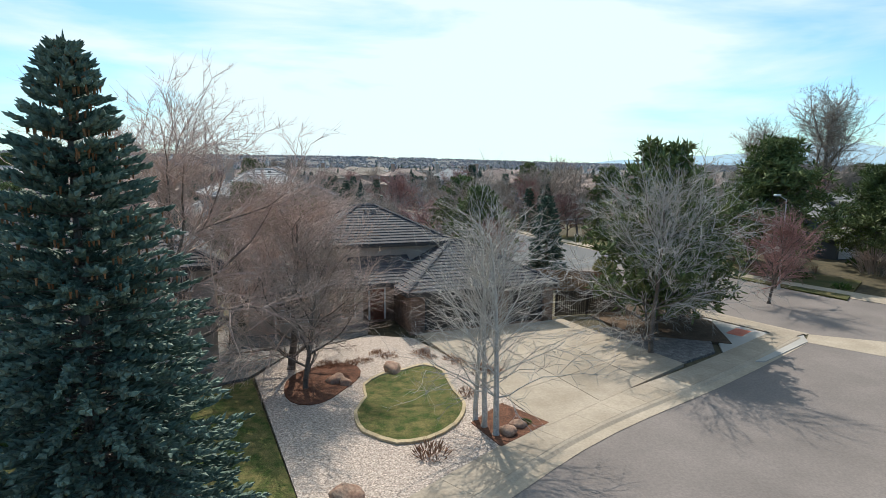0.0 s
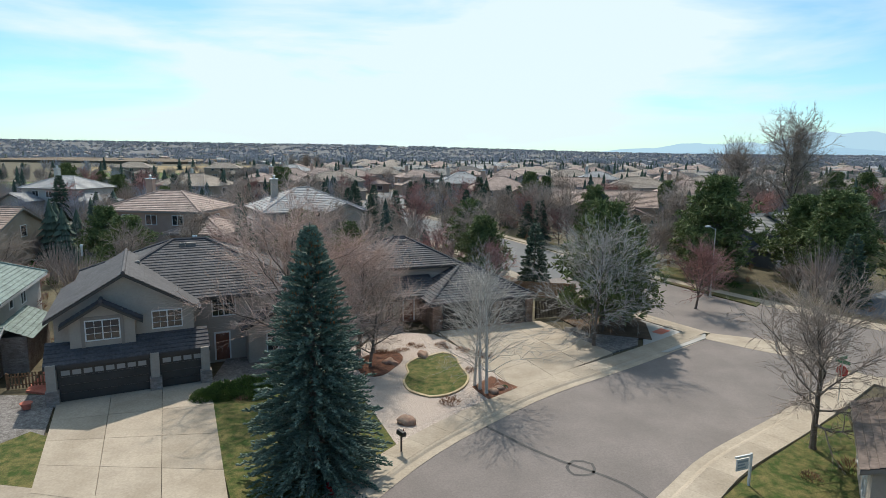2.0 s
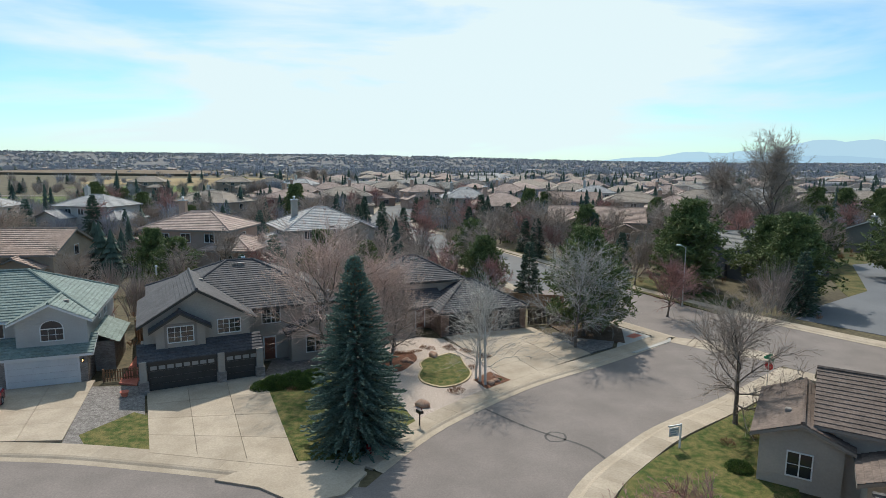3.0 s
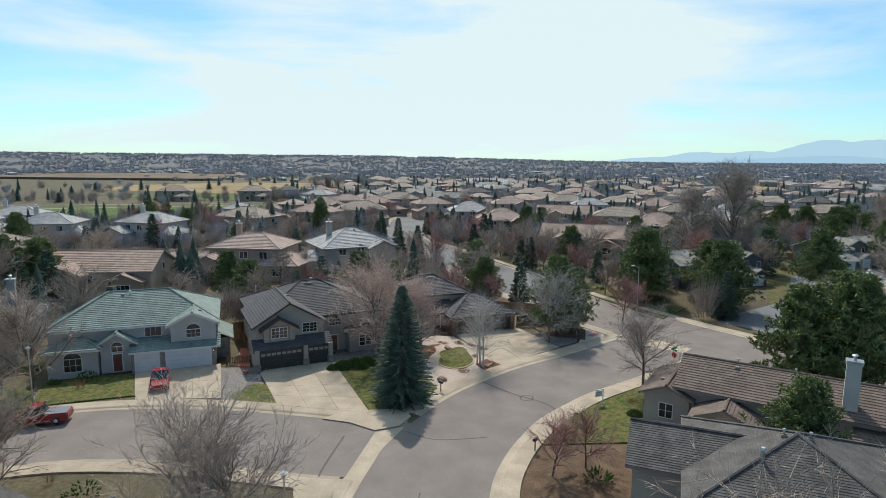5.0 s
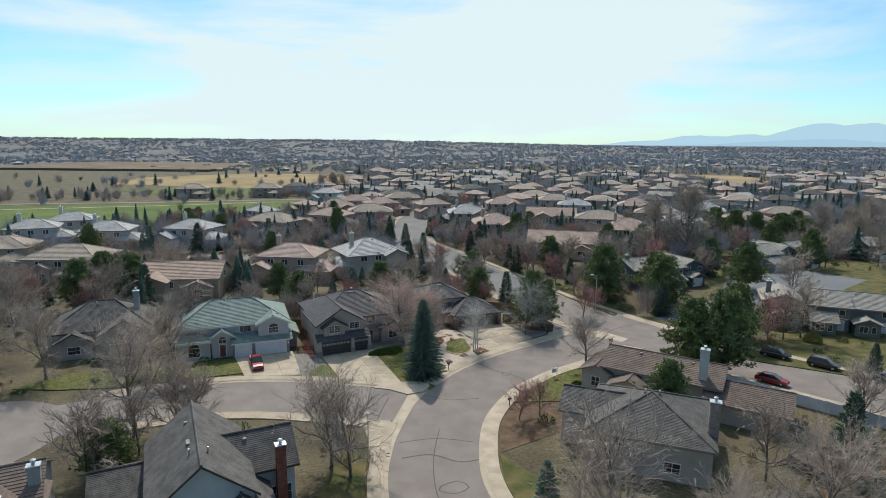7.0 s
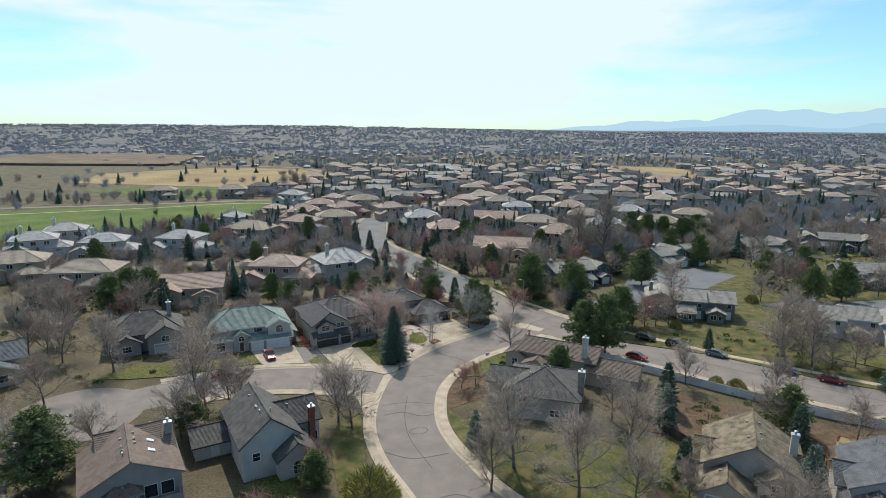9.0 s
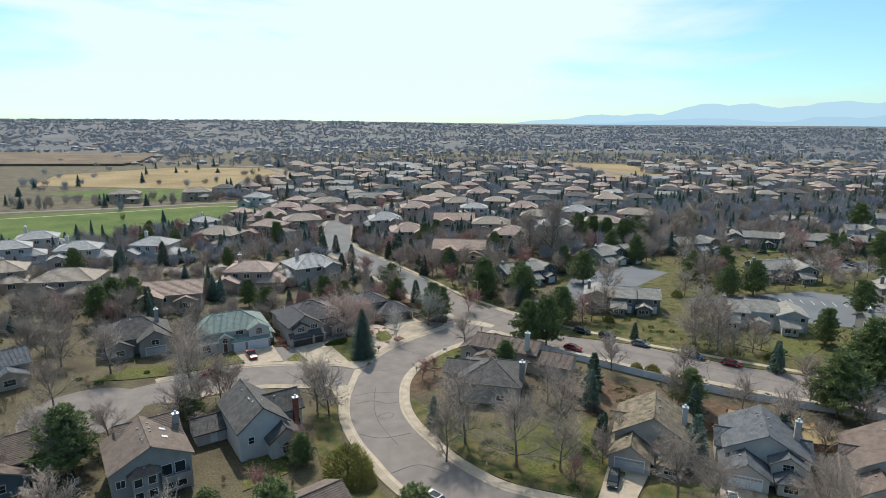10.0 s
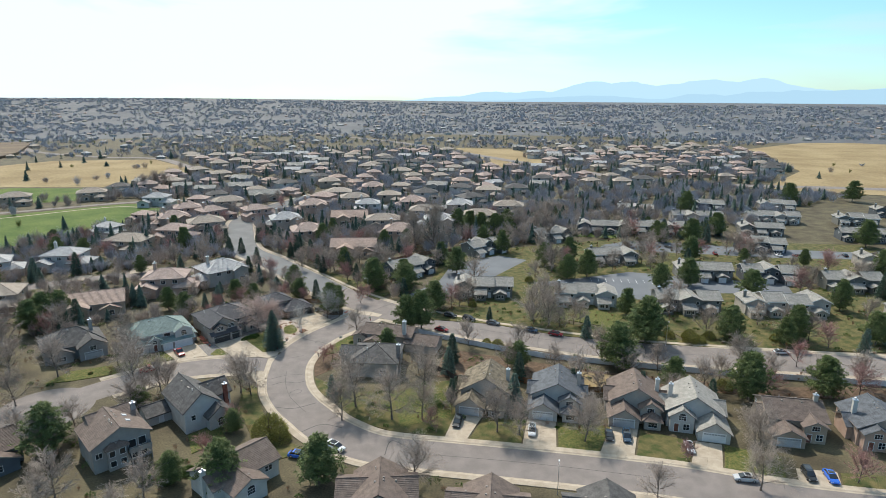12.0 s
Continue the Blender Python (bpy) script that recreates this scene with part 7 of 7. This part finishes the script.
plant("pine1", 16.6, 40.2, 0.85, 70)
plant("bare1", 19.5, 15.3, 1.06, 200, "leafless street tree with a bird nest")
K = {"b": ("bare0", "bare1", "bare2"), "l": ("barelow0", "barelow1", "barelow2"), "r": ("redlow0", "redlow1", "redlow2"), "p": ("pine0", "pine1", "pine2"), "s": ("spruce0",), "u": ("spruce1",), "w": ("willow",), "c": ("cottonwood",), "g": ("greybare",)}
prng = random.Random(4)


def grove(code, *spots):
    for x, y, s in spots:
        plant(prng.choice(K[code]), x, y, (1.28 if code == "p" else 1.0) * s * {"l": 1.15, "b": 1.12, "s": 1.15}.get(code, 1.0), prng.uniform(0, 360), tall=0.84 if code == "p" else 1.0)


grove("b", (-16.9, -15.6, 1.15), (-14.4, -17.6, 1.05), (-43.2, -8.6, 1.45), (-57.3, -30.5, 0.9), (-68.4, -34.0, 0.95), (-66.6, 9.5, 1.2), (11.3, -32.0, 1.45), (29.8, -31.0, 1.25), (18.8, -40.8, 1.3), (26.0, -43.0, 1.0))
grove("b", (17.2, -67.5, 1.1), (41.5, -53.8, 1.2), (46.0, -56.5, 1.0), (59.5, -63.4, 1.05), (61.5, -61.0, 1.0), (93.5, -80.5, 1.15), (95.5, -76.5, 1.0), (84.5, -89.5, 1.0), (62, -86.4, 0.8))
grove("p", (-57.2, -32.6, 1.0), (-41.0, -18.0, 0.55), (60.5, -24.0, 0.7), (-30.0, -52.0, 0.6))
grove("b", (7.0, -37.5, 1.0), (-54.0, -24.0, 0.85), (-72.0, -6.0, 1.0))
grove("l", (86.2, -27.0, 1.0), (122, -45, 1.0), (81.2, 9.1, 1.2), (84.0, 2.9, 1.1), (31.7, -18.0, 0.8), (88, 12, 1.0), (92, 22, 1.1), (76, 55, 1.1), (116, 62, 1.2), (120, 78, 1.1), (-34, 46, 0.7), (-46, 44, 0.7), (-36, 66, 0.7), (-75, 40, 1.1), (-82, 62, 1.0),
      (-6, 64, 0.6), (-12, 76, 0.6), (8, 98, 0.8), (22, 92, 0.9), (16, 104, 0.9), (44, 100, 0.9), (60, 110, 1.0), (28, 130, 1.0), (-36, 120, 0.9), (-60, 118, 0.9), (66, -12, 0.8), (52, -4, 0.8), (58, -22, 0.7), (70, -28, 0.7), (98, -38, 0.8), (104, -50, 0.8), (112, -47, 0.7), (134, -60, 0.8), (146, -62, 0.9), (-52, 28, 1.0), (-48, 13, 1.05), (-86, 30, 1.1), (-95, 40, 1.1), (-90, 20, 1.0))
grove("r", (6.2, -3.2, 0.55), (9.2, -1.8, 0.52), (105.6, -93.7, 0.85), (160.8, -39.7, 0.9), (-18.5, -33.0, 0.6), (27, -47.5, 0.55), (26, 46, 0.75), (5, 54, 0.6), (-2, 56, 0.7), (-26, 52, 0.7), (-29, 45, 0.55), (-24, -44, 0.6), (77, -77, 0.5), (118, -58, 0.8), (140, -47, 0.8), (30, 52, 0.5), (-38, 36, 0.6))
grove("p", (45.8, 53.9, 1.0), (34.3, 60.3, 1.1), (74.0, 72.1, 1.0), (107.1, -19.7, 1.3), (109, -17.0, 1.1), (136, -24.6, 0.95), (138, -22, 0.8), (88.3, -32.1, 1.15), (173.2, 5.1, 1.0), (161.2, 26.2, 1.0), (147.5, 26.6, 0.9), (127.3, 50.4, 1.0), (117.8, 50.8, 0.9), (50.9, 29.5, 0.95),
      (131.2, -63.7, 0.95), (110.9, -58.7, 1.1), (-1.0, -61.0, 0.9), (-18.2, -35.4, 0.5), (-19.8, -57.0, 0.9), (-19.8, 62.8, 0.7), (35.1, 67.7, 0.75), (47.6, 63.6, 0.9), (-84, 47.8, 0.95), (-82, 54, 1.0), (-78, 58, 0.9), (118.2, 73, 0.9), (104.5, 160, 1.0), (109, 152, 1.0), (114, 146, 1.0), (120, 140, 1.0), (126, 134, 0.9), (132, 150, 1.0), (-37, 52, 0.7), (4, 57, 0.7), (-13, 60, 0.6))
for x, y, sc, tl in ((36.4, 14.6, 1.1, 1.0), (41.2, 13.2, 1.2, 1.02), (25.6, -4.6, 0.85, 0.95)):
    plant("pine%d" % (int(x) % 3), x, y, sc, x * 40, tall=tl)
grove("p", (298, 55, 1.2), (272, 165, 1.2), (368, 170, 1.3), (425, 165, 1.3), (215, 90, 1.1), (240, 100, 1.1), (190, 60, 1.0), (250, 10, 1.1), (178, -42, 0.9), (230, -25, 1.0))
grove("u", (6.3, -24.5, 0.62), (39.8, -21.4, 0.85), (50.1, -44.0, 0.95), (-25.8, 57.9, 0.85), (91.5, -9.6, 0.8), (182, -44, 0.9))
grove("u", (-27.5, 60.5, 0.55), (-30.8, 58.9, 0.55), (-44.5, 111.8, 0.75), (-98.7, 107.6, 0.75), (-103.4, 113.3, 0.75))
grove("p", (-18.8, 60.4, 0.5), (-92.7, 153.6, 0.75), (3.2, 74.1, 0.75))
grove("s", (-8.9, 161.1, 0.70), (-5.1, 159.8, 0.70), (0.7, 157.9, 0.70), (4.5, 121.5, 0.70), (7.6, 120.4, 0.70), (-11.4, 115.9, 0.70), (-24.3, 140.3, 0.70), (-18.8, 138.5, 0.70), (-26.9, 162.9, 0.70), (19.5, 158.7, 0.70), (25.5, 156.7, 0.70))
grove("s", (68, -42, 0.65), (71.5, -39, 0.5), (84, -50, 0.7), (99.5, -58, 0.65), (53, -34, 0.5), (36, -36, 0.55), (38, -33, 0.45))
grove("l", (47, -31, 0.6), (63, -39, 0.6), (75, -45, 0.6), (91, -53, 0.65), (34, -42, 0.6), (40, -37, 0.55))
grove("s", (43.3, -14.0, 0.8), (57.4, -30.9, 0.75), (66.8, 14.8, 0.45), (16.7, 91.6, 0.7), (29.7, 78.1, 0.6), (-10.4, 160, 0.7), (-3.5, 153, 0.7), (0.5, 150, 0.7), (4.5, 147, 0.7), (7.6, 124, 0.95), (9.5, 128, 0.8), (-15, 100, 0.7), (14, 120, 0.8), (-71, 50, 0.9), (-74, 47, 0.85), (-88, 120, 0.9), (-68, 134, 0.9), (22, 150, 0.7), (28, 148, 0.7))
grove("w", (112, -14, 1.1), (118, -17, 0.9), (124, -20, 1.1), (130, -22, 0.9), (58, -5, 0.7), (95, -3, 0.7), (150, -30, 0.9), (100, 52, 0.8), (66, 30, 0.7), (185, 44, 0.9), (-10.2, -39.2, 1.75), (-8.0, -42.5, 1.1), (109.1, -52.0, 1.0), (60.5, -8.0, 0.9), (121.7, -23.0, 1.0), (124.5, -24.0, 0.9), (52, 183, 1.2), (-52, 142, 0.9), (-30, 160, 1.0), (190, -48, 1.0), (17, 60, 0.5))
grove("c", (76, 116, 1.3), (68, 122, 1.0), (132, 136, 0.9), (157, 148, 0.9), (-100, 375, 0.7), (-92, 382, 0.75), (-84, 388, 0.7), (-95, 395, 0.7), (150, 140, 0.8), (140, 128, 0.75))

for x, y, s in ((-15.6, 21.9, 1.2), (-14.2, 22.6, 1.3), (-12.8, 23.4, 1.2), (-16.6, 21.3, 0.9), (-13.4, 21.9, 1.0), (16.6, 8.8, 0.8), (3.2, 23.6, 0.35), (-31.5, -13, 1.6), (-30, -12, 1.4), (-27, -49, 1.6), (-31, -51, 1.8), (-35, -50, 1.6), (-24, -52, 1.5), (86, -47, 1.3), (87.5, -49, 1.2), (56, -56.3, 0.6)):
    plant("juniper", x, y, s, x * 31, group="junipers")
for k in range(26):
    a = prng.uniform(0.3, 2.9)
    x, y = -2.0 + 4.6 * math.cos(a) + prng.uniform(-0.5, 0.5), 28.2 + 4.4 * math.sin(a) * 0.9 + prng.uniform(-0.5, 0.5)
    if -0.4 < x < 10 and y > 31.8:
        continue
    plant("shrub", x, y, prng.uniform(0.5, 0.9), prng.uniform(0, 360), group="garden clumps")
for x, y, s in ((-0.6, 20.9, 1.2), (1.0, 26.6, 0.9), (20.2, 13.0, 1.3), (21.4, 12.0, 1.3), (-14.0, 21.0, 0.8), (17.5, 12.2, 0.9)):
    plant("shrub", x, y, s, x * 57, group="garden clumps")

# ---------------- things by the street ----------------
boulder(-2.6, 29.8, 0.6, 1, "rounded rusty sandstone boulder")
boulder(-5.2, 28.2, 0.5, 2, "reddish boulder in red mulch")
boulder(-4.7, 27.9, 0.35, 3, "small reddish boulder in mulch")
boulder(-3.2, 18.0, 0.62, 4, "pinkish boulder at the lawn corner")
boulder(2.4, 22.7, 0.42, 5, "grey boulder under the aspens")
boulder(2.9, 23.3, 0.35, 6, "grey boulder under the aspens")
boulder(-1.0, 32.9, 0.35, 7, "rusty sandstone boulder on gravel")
mailbox(-3.3, 14.5, 40)
mailbox(5.3, 0.9, -35)
hydrant(-6.4, 10.4)
post_lamp(-12.9, -13.7, 5.6)
post_lamp(-46.0, 9.8, 6.0)
street_lamp(44.3, -78.5, 60, 6.5)
street_lamp(112.5, -22.9, -120, 8.5)
street_lamp(30.0, 51.5, -150, 8.0)

sign = thing("yard_sign", pose(13.5, 11.3, 0.1, 0, 0, 20), "white post sign hung with a pale panel", "sign")
part("post", Geo().box(0.45, 0.55, -0.05, 0.05, 0, 1.75), M_TRIM_W, sign)
part("arm", Geo().box(-0.5, 0.55, -0.04, 0.04, 1.62, 1.72), M_TRIM_W, sign)
panel = part("panel", Geo().box(-0.42, 0.36, -0.02, 0.02, 0.95, 1.55), M_TRIM_W, sign)
M_SIGN = plain("sign_grey", (0.35, 0.42, 0.48), 0.5)
part("text_bar", Geo().box(-0.34, 0.28, -0.026, -0.021, 1.36, 1.46).box(-0.34, 0.1, -0.026, -0.021, 1.2, 1.28).box(-0.34, 0.2, -0.026, -0.021, 1.04, 1.12), M_SIGN, panel)

stop = thing("stop_sign", pose(25.3, 21.9, 0.0, 0, 0, 118), "red octagonal stop sign under green street name blades", "sign")
part("post", Geo().tube((0, 0, 0), (0, 0, 3.0), 0.035, 0.035, 8), M_METAL, stop)
octo = [(0.38 * math.cos(math.pi * (2 * i + 1) / 8), 0.38 * math.sin(math.pi * (2 * i + 1) / 8)) for i in range(8)]
g = Geo().add([(x, -0.05, 2.2 + z) for x, z in octo] + [(x, -0.035, 2.2 + z) for x, z in octo], [tuple(range(8)), tuple(range(15, 7, -1))] + [(i, 8 + i, 8 + (i + 1) % 8, (i + 1) % 8) for i in range(8)])
part("plate", g, plain("stop_red", (0.5, 0.03, 0.03), 0.4), stop)
M_GREENSIGN = plain("street_name_green", (0.02, 0.25, 0.12), 0.4)
part("name_blade", Geo().box(-0.45, 0.45, -0.01, 0.01, 2.72, 2.95), M_GREENSIGN, stop)
part("name_blade", Geo().box(-0.01, 0.01, -0.45, 0.45, 2.97, 3.2), M_GREENSIGN, stop)

play = thing("playset", pose(-13.2, 42.5, 0.0, 0, 0, 20), "wooden playset with red and yellow panels", "playset")
for px in (-1.1, 1.1):
    for py in (-0.9, 0.9):
        part("post", Geo().box(px - 0.06, px + 0.06, py - 0.06, py + 0.06, 0, 2.9), M_WOODFENCE, play)
part("platform", Geo().box(-1.2, 1.2, -1.0, 1.0, 1.3, 1.4), M_WOODFENCE, play)
part("side_panel", Geo().box(-1.1, 0.3, -0.98, -0.92, 1.5, 2.5), P_RED, play, "red panel")
part("side_panel", Geo().box(0.35, 1.1, -0.98, -0.92, 1.5, 2.3), plain("yellow_plastic", (0.6, 0.4, 0.03), 0.4), play, "yellow panel")
part("slide", Geo().add([(1.2, -0.4, 1.4), (1.2, 0.4, 1.4), (3.4, 0.4, 0.1), (3.4, -0.4, 0.1), (1.2, -0.4, 1.3), (1.2, 0.4, 1.3), (3.4, 0.4, 0.0), (3.4, -0.4, 0.0)], [(0, 3, 2, 1), (4, 5, 6, 7), (0, 4, 7, 3), (1, 2, 6, 5)]), plain("yellow_slide", (0.6, 0.42, 0.04), 0.4), play)

# cars
car(-35.4, 15.6, -66, P_RED, "red pickup backed into a driveway", "pickup", "parked cars")
car(-42.3, 5.4, 197, P_RED, "dark red pickup parked at the kerb", "pickup", "parked cars")
car(33.6, -47.6, -120, P_BLACK, "black car on a driveway", "suv", "parked cars")
car(49.3, -56.4, -117, P_WHITE, "white car on a driveway", "suv", "parked cars")
car(65.7, -63.6, -118, P_BLACK, "black car on a driveway", "sedan", "parked cars")
car(69.3, -65.3, -118, P_NAVY, "dark blue car on a driveway", "suv", "parked cars")
car(80.4, -73.2, -118, P_SILVER, "silver car on a driveway", "sedan", "parked cars")
car(83.9, -86.0, 155, P_SILVER, "silver car parked at the kerb", "sedan", "parked cars")
car(97.6, -89.0, -118, P_BLACK, "black car on a driveway", "suv", "parked cars")
car(101.4, -91.0, -118, P_BLUE, "bright blue car on a driveway", "sedan", "parked cars")
car(3.9, -49.6, -50, P_WHITE, "white estate car at the kerb", "suv", "parked cars")
car(-4.3, -50.2, -30, P_BLUE, "blue car beside the house", "sedan", "parked cars")
for x, y, p, kd, lb in ((54.4, 21.6, P_BLACK, "suv", "black car"), (59.8, 16.8, P_BLACK, "suv", "black car"), (76.3, 0.6, P_NAVY, "sedan", "dark teal car"), (82.8, -4.9, P_RED, "sedan", "red car"), (47.5, 10.0, P_RED, "sedan", "dark red car"), (143, -38.6, P_SILVER, "sedan", "silver car"), (66.5, 10.5, P_GREYC, "sedan", "grey car")):
    car(x, y, -43 if x < 100 else -22, p, lb + " parked along the through road", kd, "parked cars")
for k, (x, y) in enumerate(((178, 92), (186, 86), (196, 84), (232, 58), (238, 54), (246, 50), (270, 44), (283, 38), (206, 73), (210, 66))):
    car(x, y, 60 + 20 * (k % 3), (P_WHITE, P_RED, P_BLACK, P_SILVER)[k % 4], "car parked in a townhouse court", "sedan", "parked cars")

# fences
panel_wall([(39.5, 10.2), (44.4, 4.6), (58.1, -8.6), (71.3, -19.9), (91.1, -31.8), (112.4, -43.8), (129.2, -52.2), (190, -82)], 1.7, M_FENCE_W, "long pale panelled fence along the through road")
picket_fence([(8.2, 41.6), (12.6, 42.6), (13.6, 42.8)], 1.8, M_FENCE_DK, "dark wooden gate fence beside the garage")
picket_fence([(-30.4, 22.6), (-27.4, 23.6)], 1.1, M_WOODFENCE, "low cedar picket gate between two houses", 0.2, 0.1)
picket_fence([(-27.2, 24.2), (-30.5, 30.0), (-34.5, 36.0)], 1.8, M_WOODFENCE, "cedar fence between two houses")
picket_fence([(-34.5, 36), (-22, 44.5), (-6, 54), (14, 49.5)], 1.8, M_WOODFENCE, "cedar back fence behind the houses", 0.3, 0.28)
picket_fence([(52, -28), (60, -34), (56, -45)], 1.7, M_WOODFENCE, "cedar fence round a back garden", 0.3, 0.28)
picket_fence([(66, -40.5), (88, -48), (92, -38)], 1.7, M_WOODFENCE, "cedar fence round a straw-coloured plot", 0.3, 0.28)
picket_fence([(36, -15), (41, -27), (37.5, -42)], 1.7, M_FENCE_DK, "dark garden fence beside the bend", 0.3, 0.28)
picket_fence([(50, 100), (70, 108), (100, 112), (130, 118)], 1.8, M_WOODFENCE, "long cedar fence behind the townhouses", 0.3, 0.28)

acu = thing("air_conditioner", pose(-28.4, 27.0, 0.0, 0, 0, 30), "grey outdoor air-conditioning unit", "air conditioner")
part("casing", Geo().box(-0.4, 0.4, -0.4, 0.4, 0.05, 0.9, 0.06), M_SIGN, acu)
part("grille", Geo().tube((0, 0, 0.9), (0, 0, 0.93), 0.33, 0.33, 14), M_BLACK, acu)
pot = thing("flower_pot", pose(-26.9, 19.4, 0.13), "empty terracotta flower pot", "flower pot")
part("pot", Geo().tube((0, 0, 0), (0, 0, 0.4), 0.2, 0.32, 12).tube((0, 0, 0.36), (0, 0, 0.42), 0.35, 0.35, 12), M_REDPAD, pot)
patch("brick_path", [(-28.9, 22.2), (-27.2, 21.8), (-29.9, 29.5), (-31.0, 29.0)], 0.15, M_REDPAD, "red brick side path", "path")

# tar lines on the streets
def tar(pts, w=0.24, z=0.041):
    g = Geo()
    strip(g, spline(pts, 0.8), w / 2, -w / 2, z)
    tagged(part("tar_seal", g, M_TAR), "dark tar-sealed crack in the asphalt", "road marking", "tar seals", "structure")


tar([(1.2, 18.2), (4.5, 14.5), (8.0, 11.6), (9.2, 8.6)], 0.2)
tar([(5.4, 13.2), (5.9, 13.9), (6.8, 13.6), (6.6, 12.6), (5.6, 12.5), (5.4, 13.2)], 0.16)
tar([(-9.0, -13.5), (-5.5, -12.6), (-2.0, -14.2), (1.6, -13.0)])
tar([(-4.2, -19.2), (-2.4, -18.2), (-1.2, -19.4), (-2.6, -20.6), (-4.4, -20.2), (-4.2, -19.2)], 0.16)
tar([(-8.6, -26), (-4, -28.2), (1.8, -27)])
tar([(-3, -40), (2, -38), (6.5, -41)])
tar([(-12.5, -8), (-13, -3.5), (-12.2, 3.5)], 0.2)
tar([(26, 30), (30, 37), (38, 42)], 0.16)
tar([(-20, 4), (-24, -2.4), (-23, -5)])
tar([(40, 22), (48, 28), (47, 30)])
tar([(-9.6, -9.8), (-5.0, -8.6), (-0.3, -9.4)], 0.16)
tar([(-6.4, 4.6), (-3.5, 3.0), (1.2, 3.6)], 0.14)
tar([(-4.6, -6), (-5.2, -14), (-4.4, -22), (-1.2, -31)], 0.12)
tar([(20, -56.2), (34, -62.6), (50, -70.6), (66, -79.4)], 0.14)
tar([(60, 8), (80, -8.4), (97, -20.6), (127, -36.4)], 0.18)
tar([(72, -14), (76, -5.6), (81, 0)], 0.16)
tar([(99, -30), (104, -24.4), (107, -18)], 0.16)
tar([(14, -55), (17, -50), (22, -58)])

# ---------------- pavements ----------------
NEAR = (2, 5, 34)
pavement("pavement_1", ROAD_A, HALF_A, 1, "a", "concrete walk with rolled kerb along the west side", NEAR, dz=0.000)
pavement("pavement_2", ROAD_A, HALF_A, -1, "a", "concrete walk with rolled kerb along the east side", NEAR, dz=0.004)
LANE_B = [p for p in ROAD_B if math.hypot(p[0] + 64.5, p[1] + 10) > 13.5]
pavement("pavement_3", LANE_B, HALF_B, -1, "b", "concrete walk with rolled kerb along the cul-de-sac", (-14, 4, 18), dz=-0.004)
pavement("pavement_4", LANE_B, HALF_B, 1, "b", "concrete walk with rolled kerb along the cul-de-sac", (-14, -8, 14), dz=-0.006)
pavement("pavement_5", ROAD_C, HALF_C, 1, "c", "concrete walk along the through road", dz=0.008)
pavement("pavement_6", ROAD_C, HALF_C, -1, "c", "concrete walk along the through road", dz=0.006)
